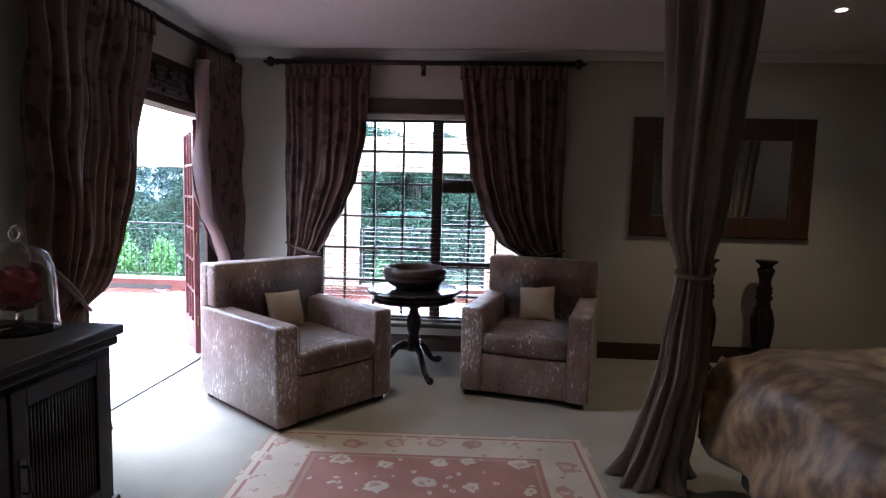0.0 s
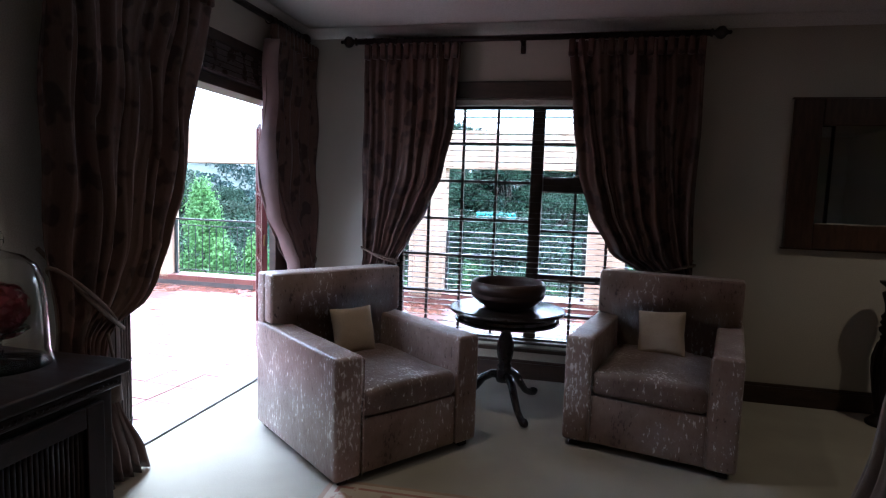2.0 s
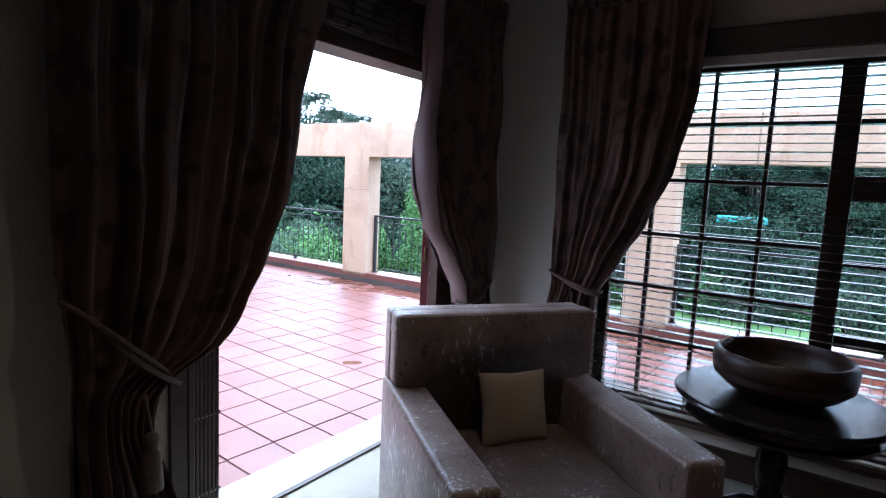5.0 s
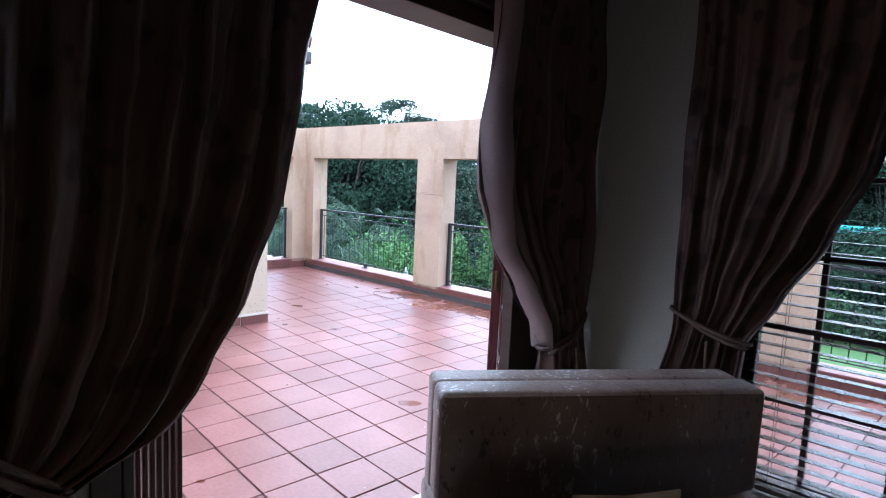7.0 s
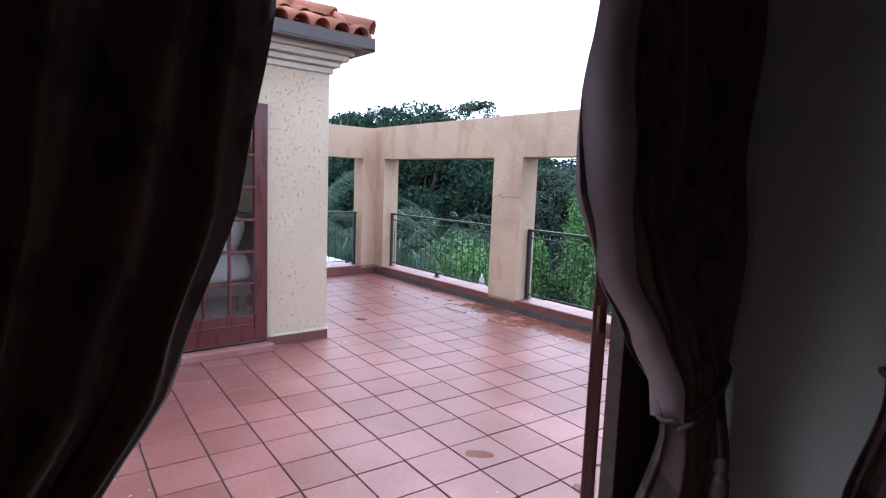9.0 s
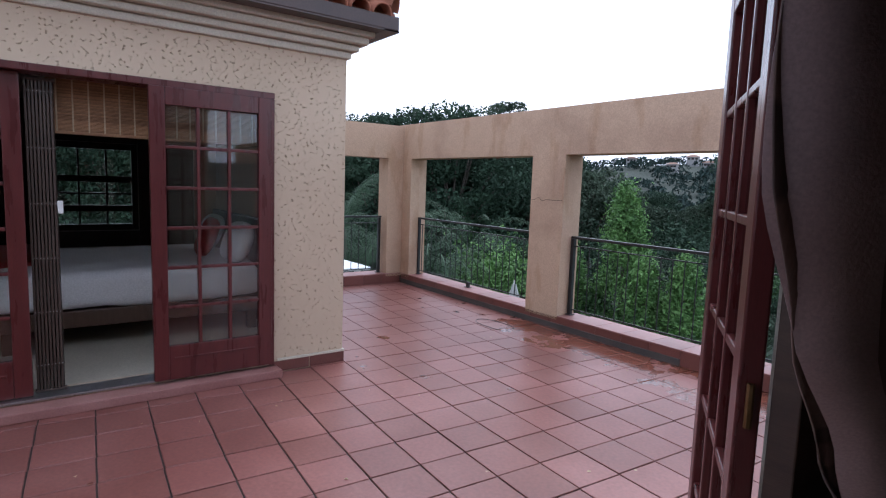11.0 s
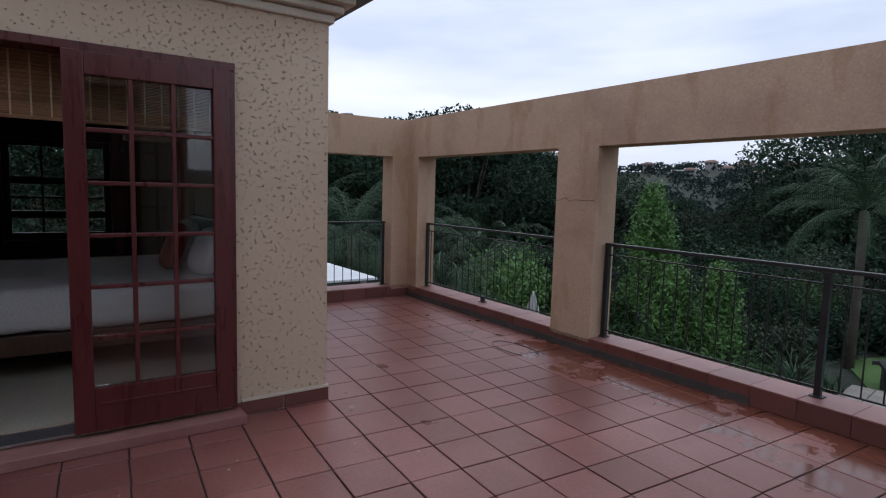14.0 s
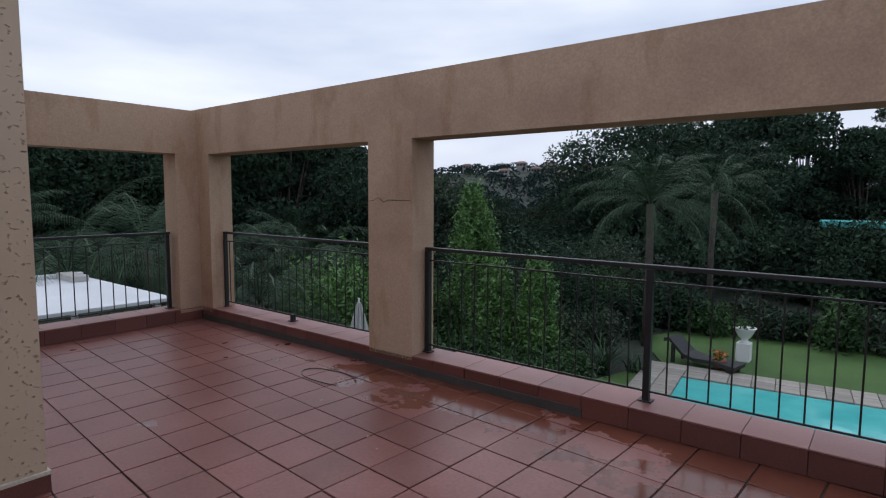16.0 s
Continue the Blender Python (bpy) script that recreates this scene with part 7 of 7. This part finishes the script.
tagged(o, kind="stuff")

face_t = mesh_of("kerb_tile", bx(-0.151, 0.151, -0.012, 0.0, 0.002, KERB_Z - 0.014, 0.002, 1), M_KERBTILE)
cope_t = mesh_of("coping_tile", bx(-0.1515, 0.1515, -0.016, 0.30, KERB_Z - 0.013, KERB_Z, 0.003, 1), M_COPING)
x = KERB_X + 0.16
while x < 5.2:
    o = new("kerb_tile", face_t)
    o.parent = PARAPET
    o.location = (x, KERB_Y + 0.012, 0.0)
    if not any(a - 0.15 < x < b + 0.15 for a, b in ((-6.39, -5.915), (-2.13, -1.66), (0.22, 0.69), (3.4, 3.9))):
        o = new("coping_tile", cope_t)
        o.parent = PARAPET
        o.location = (x, KERB_Y + 0.012, random.uniform(-0.001, 0.001))
    x += PITCH
for xa, xb in ((-6.39, -5.915), (-2.13, -1.66), (0.22, 0.69)):
    part("coping_end", bx(xa - 0.32, xa - 0.001, KERB_Y - 0.002, KERB_Y + 0.30, KERB_Z - 0.0155, KERB_Z - 0.0035, 0.003), M_COPING, PARAPET)
    part("coping_end", bx(xb + 0.001, xb + 0.32, KERB_Y - 0.002, KERB_Y + 0.30, KERB_Z - 0.0155, KERB_Z - 0.0035, 0.003), M_COPING, PARAPET)
y = KERB_Y - 0.16
while y > 5.4:
    o = new("kerb_tile", face_t)
    o.parent = PARAPET
    o.matrix_basis = pose(KERB_X - 0.012, y, 0, 0, 0, 90)
    o = new("coping_tile", cope_t)
    o.parent = PARAPET
    o.matrix_basis = pose(KERB_X - 0.012, y, 0, 0, 0, 90)
    y -= PITCH
sk = mesh_of("skirting_tile", bx(-0.148, 0.148, 0.0, 0.011, 0.001, 0.082, 0.002, 1), M_KERBTILE)
for k in range(2):
    o = new("skirting_tile", sk)
    o.parent = WING
    o.matrix_basis = pose(WX, WY - 0.137 - k * PITCH, 0, 0, 0, -90)
for k in range(10):
    o = new("skirting_tile", sk)
    o.parent = WING
    o.matrix_basis = pose(WX - 0.137 - k * PITCH, WY, 0, 0, 0, 0)
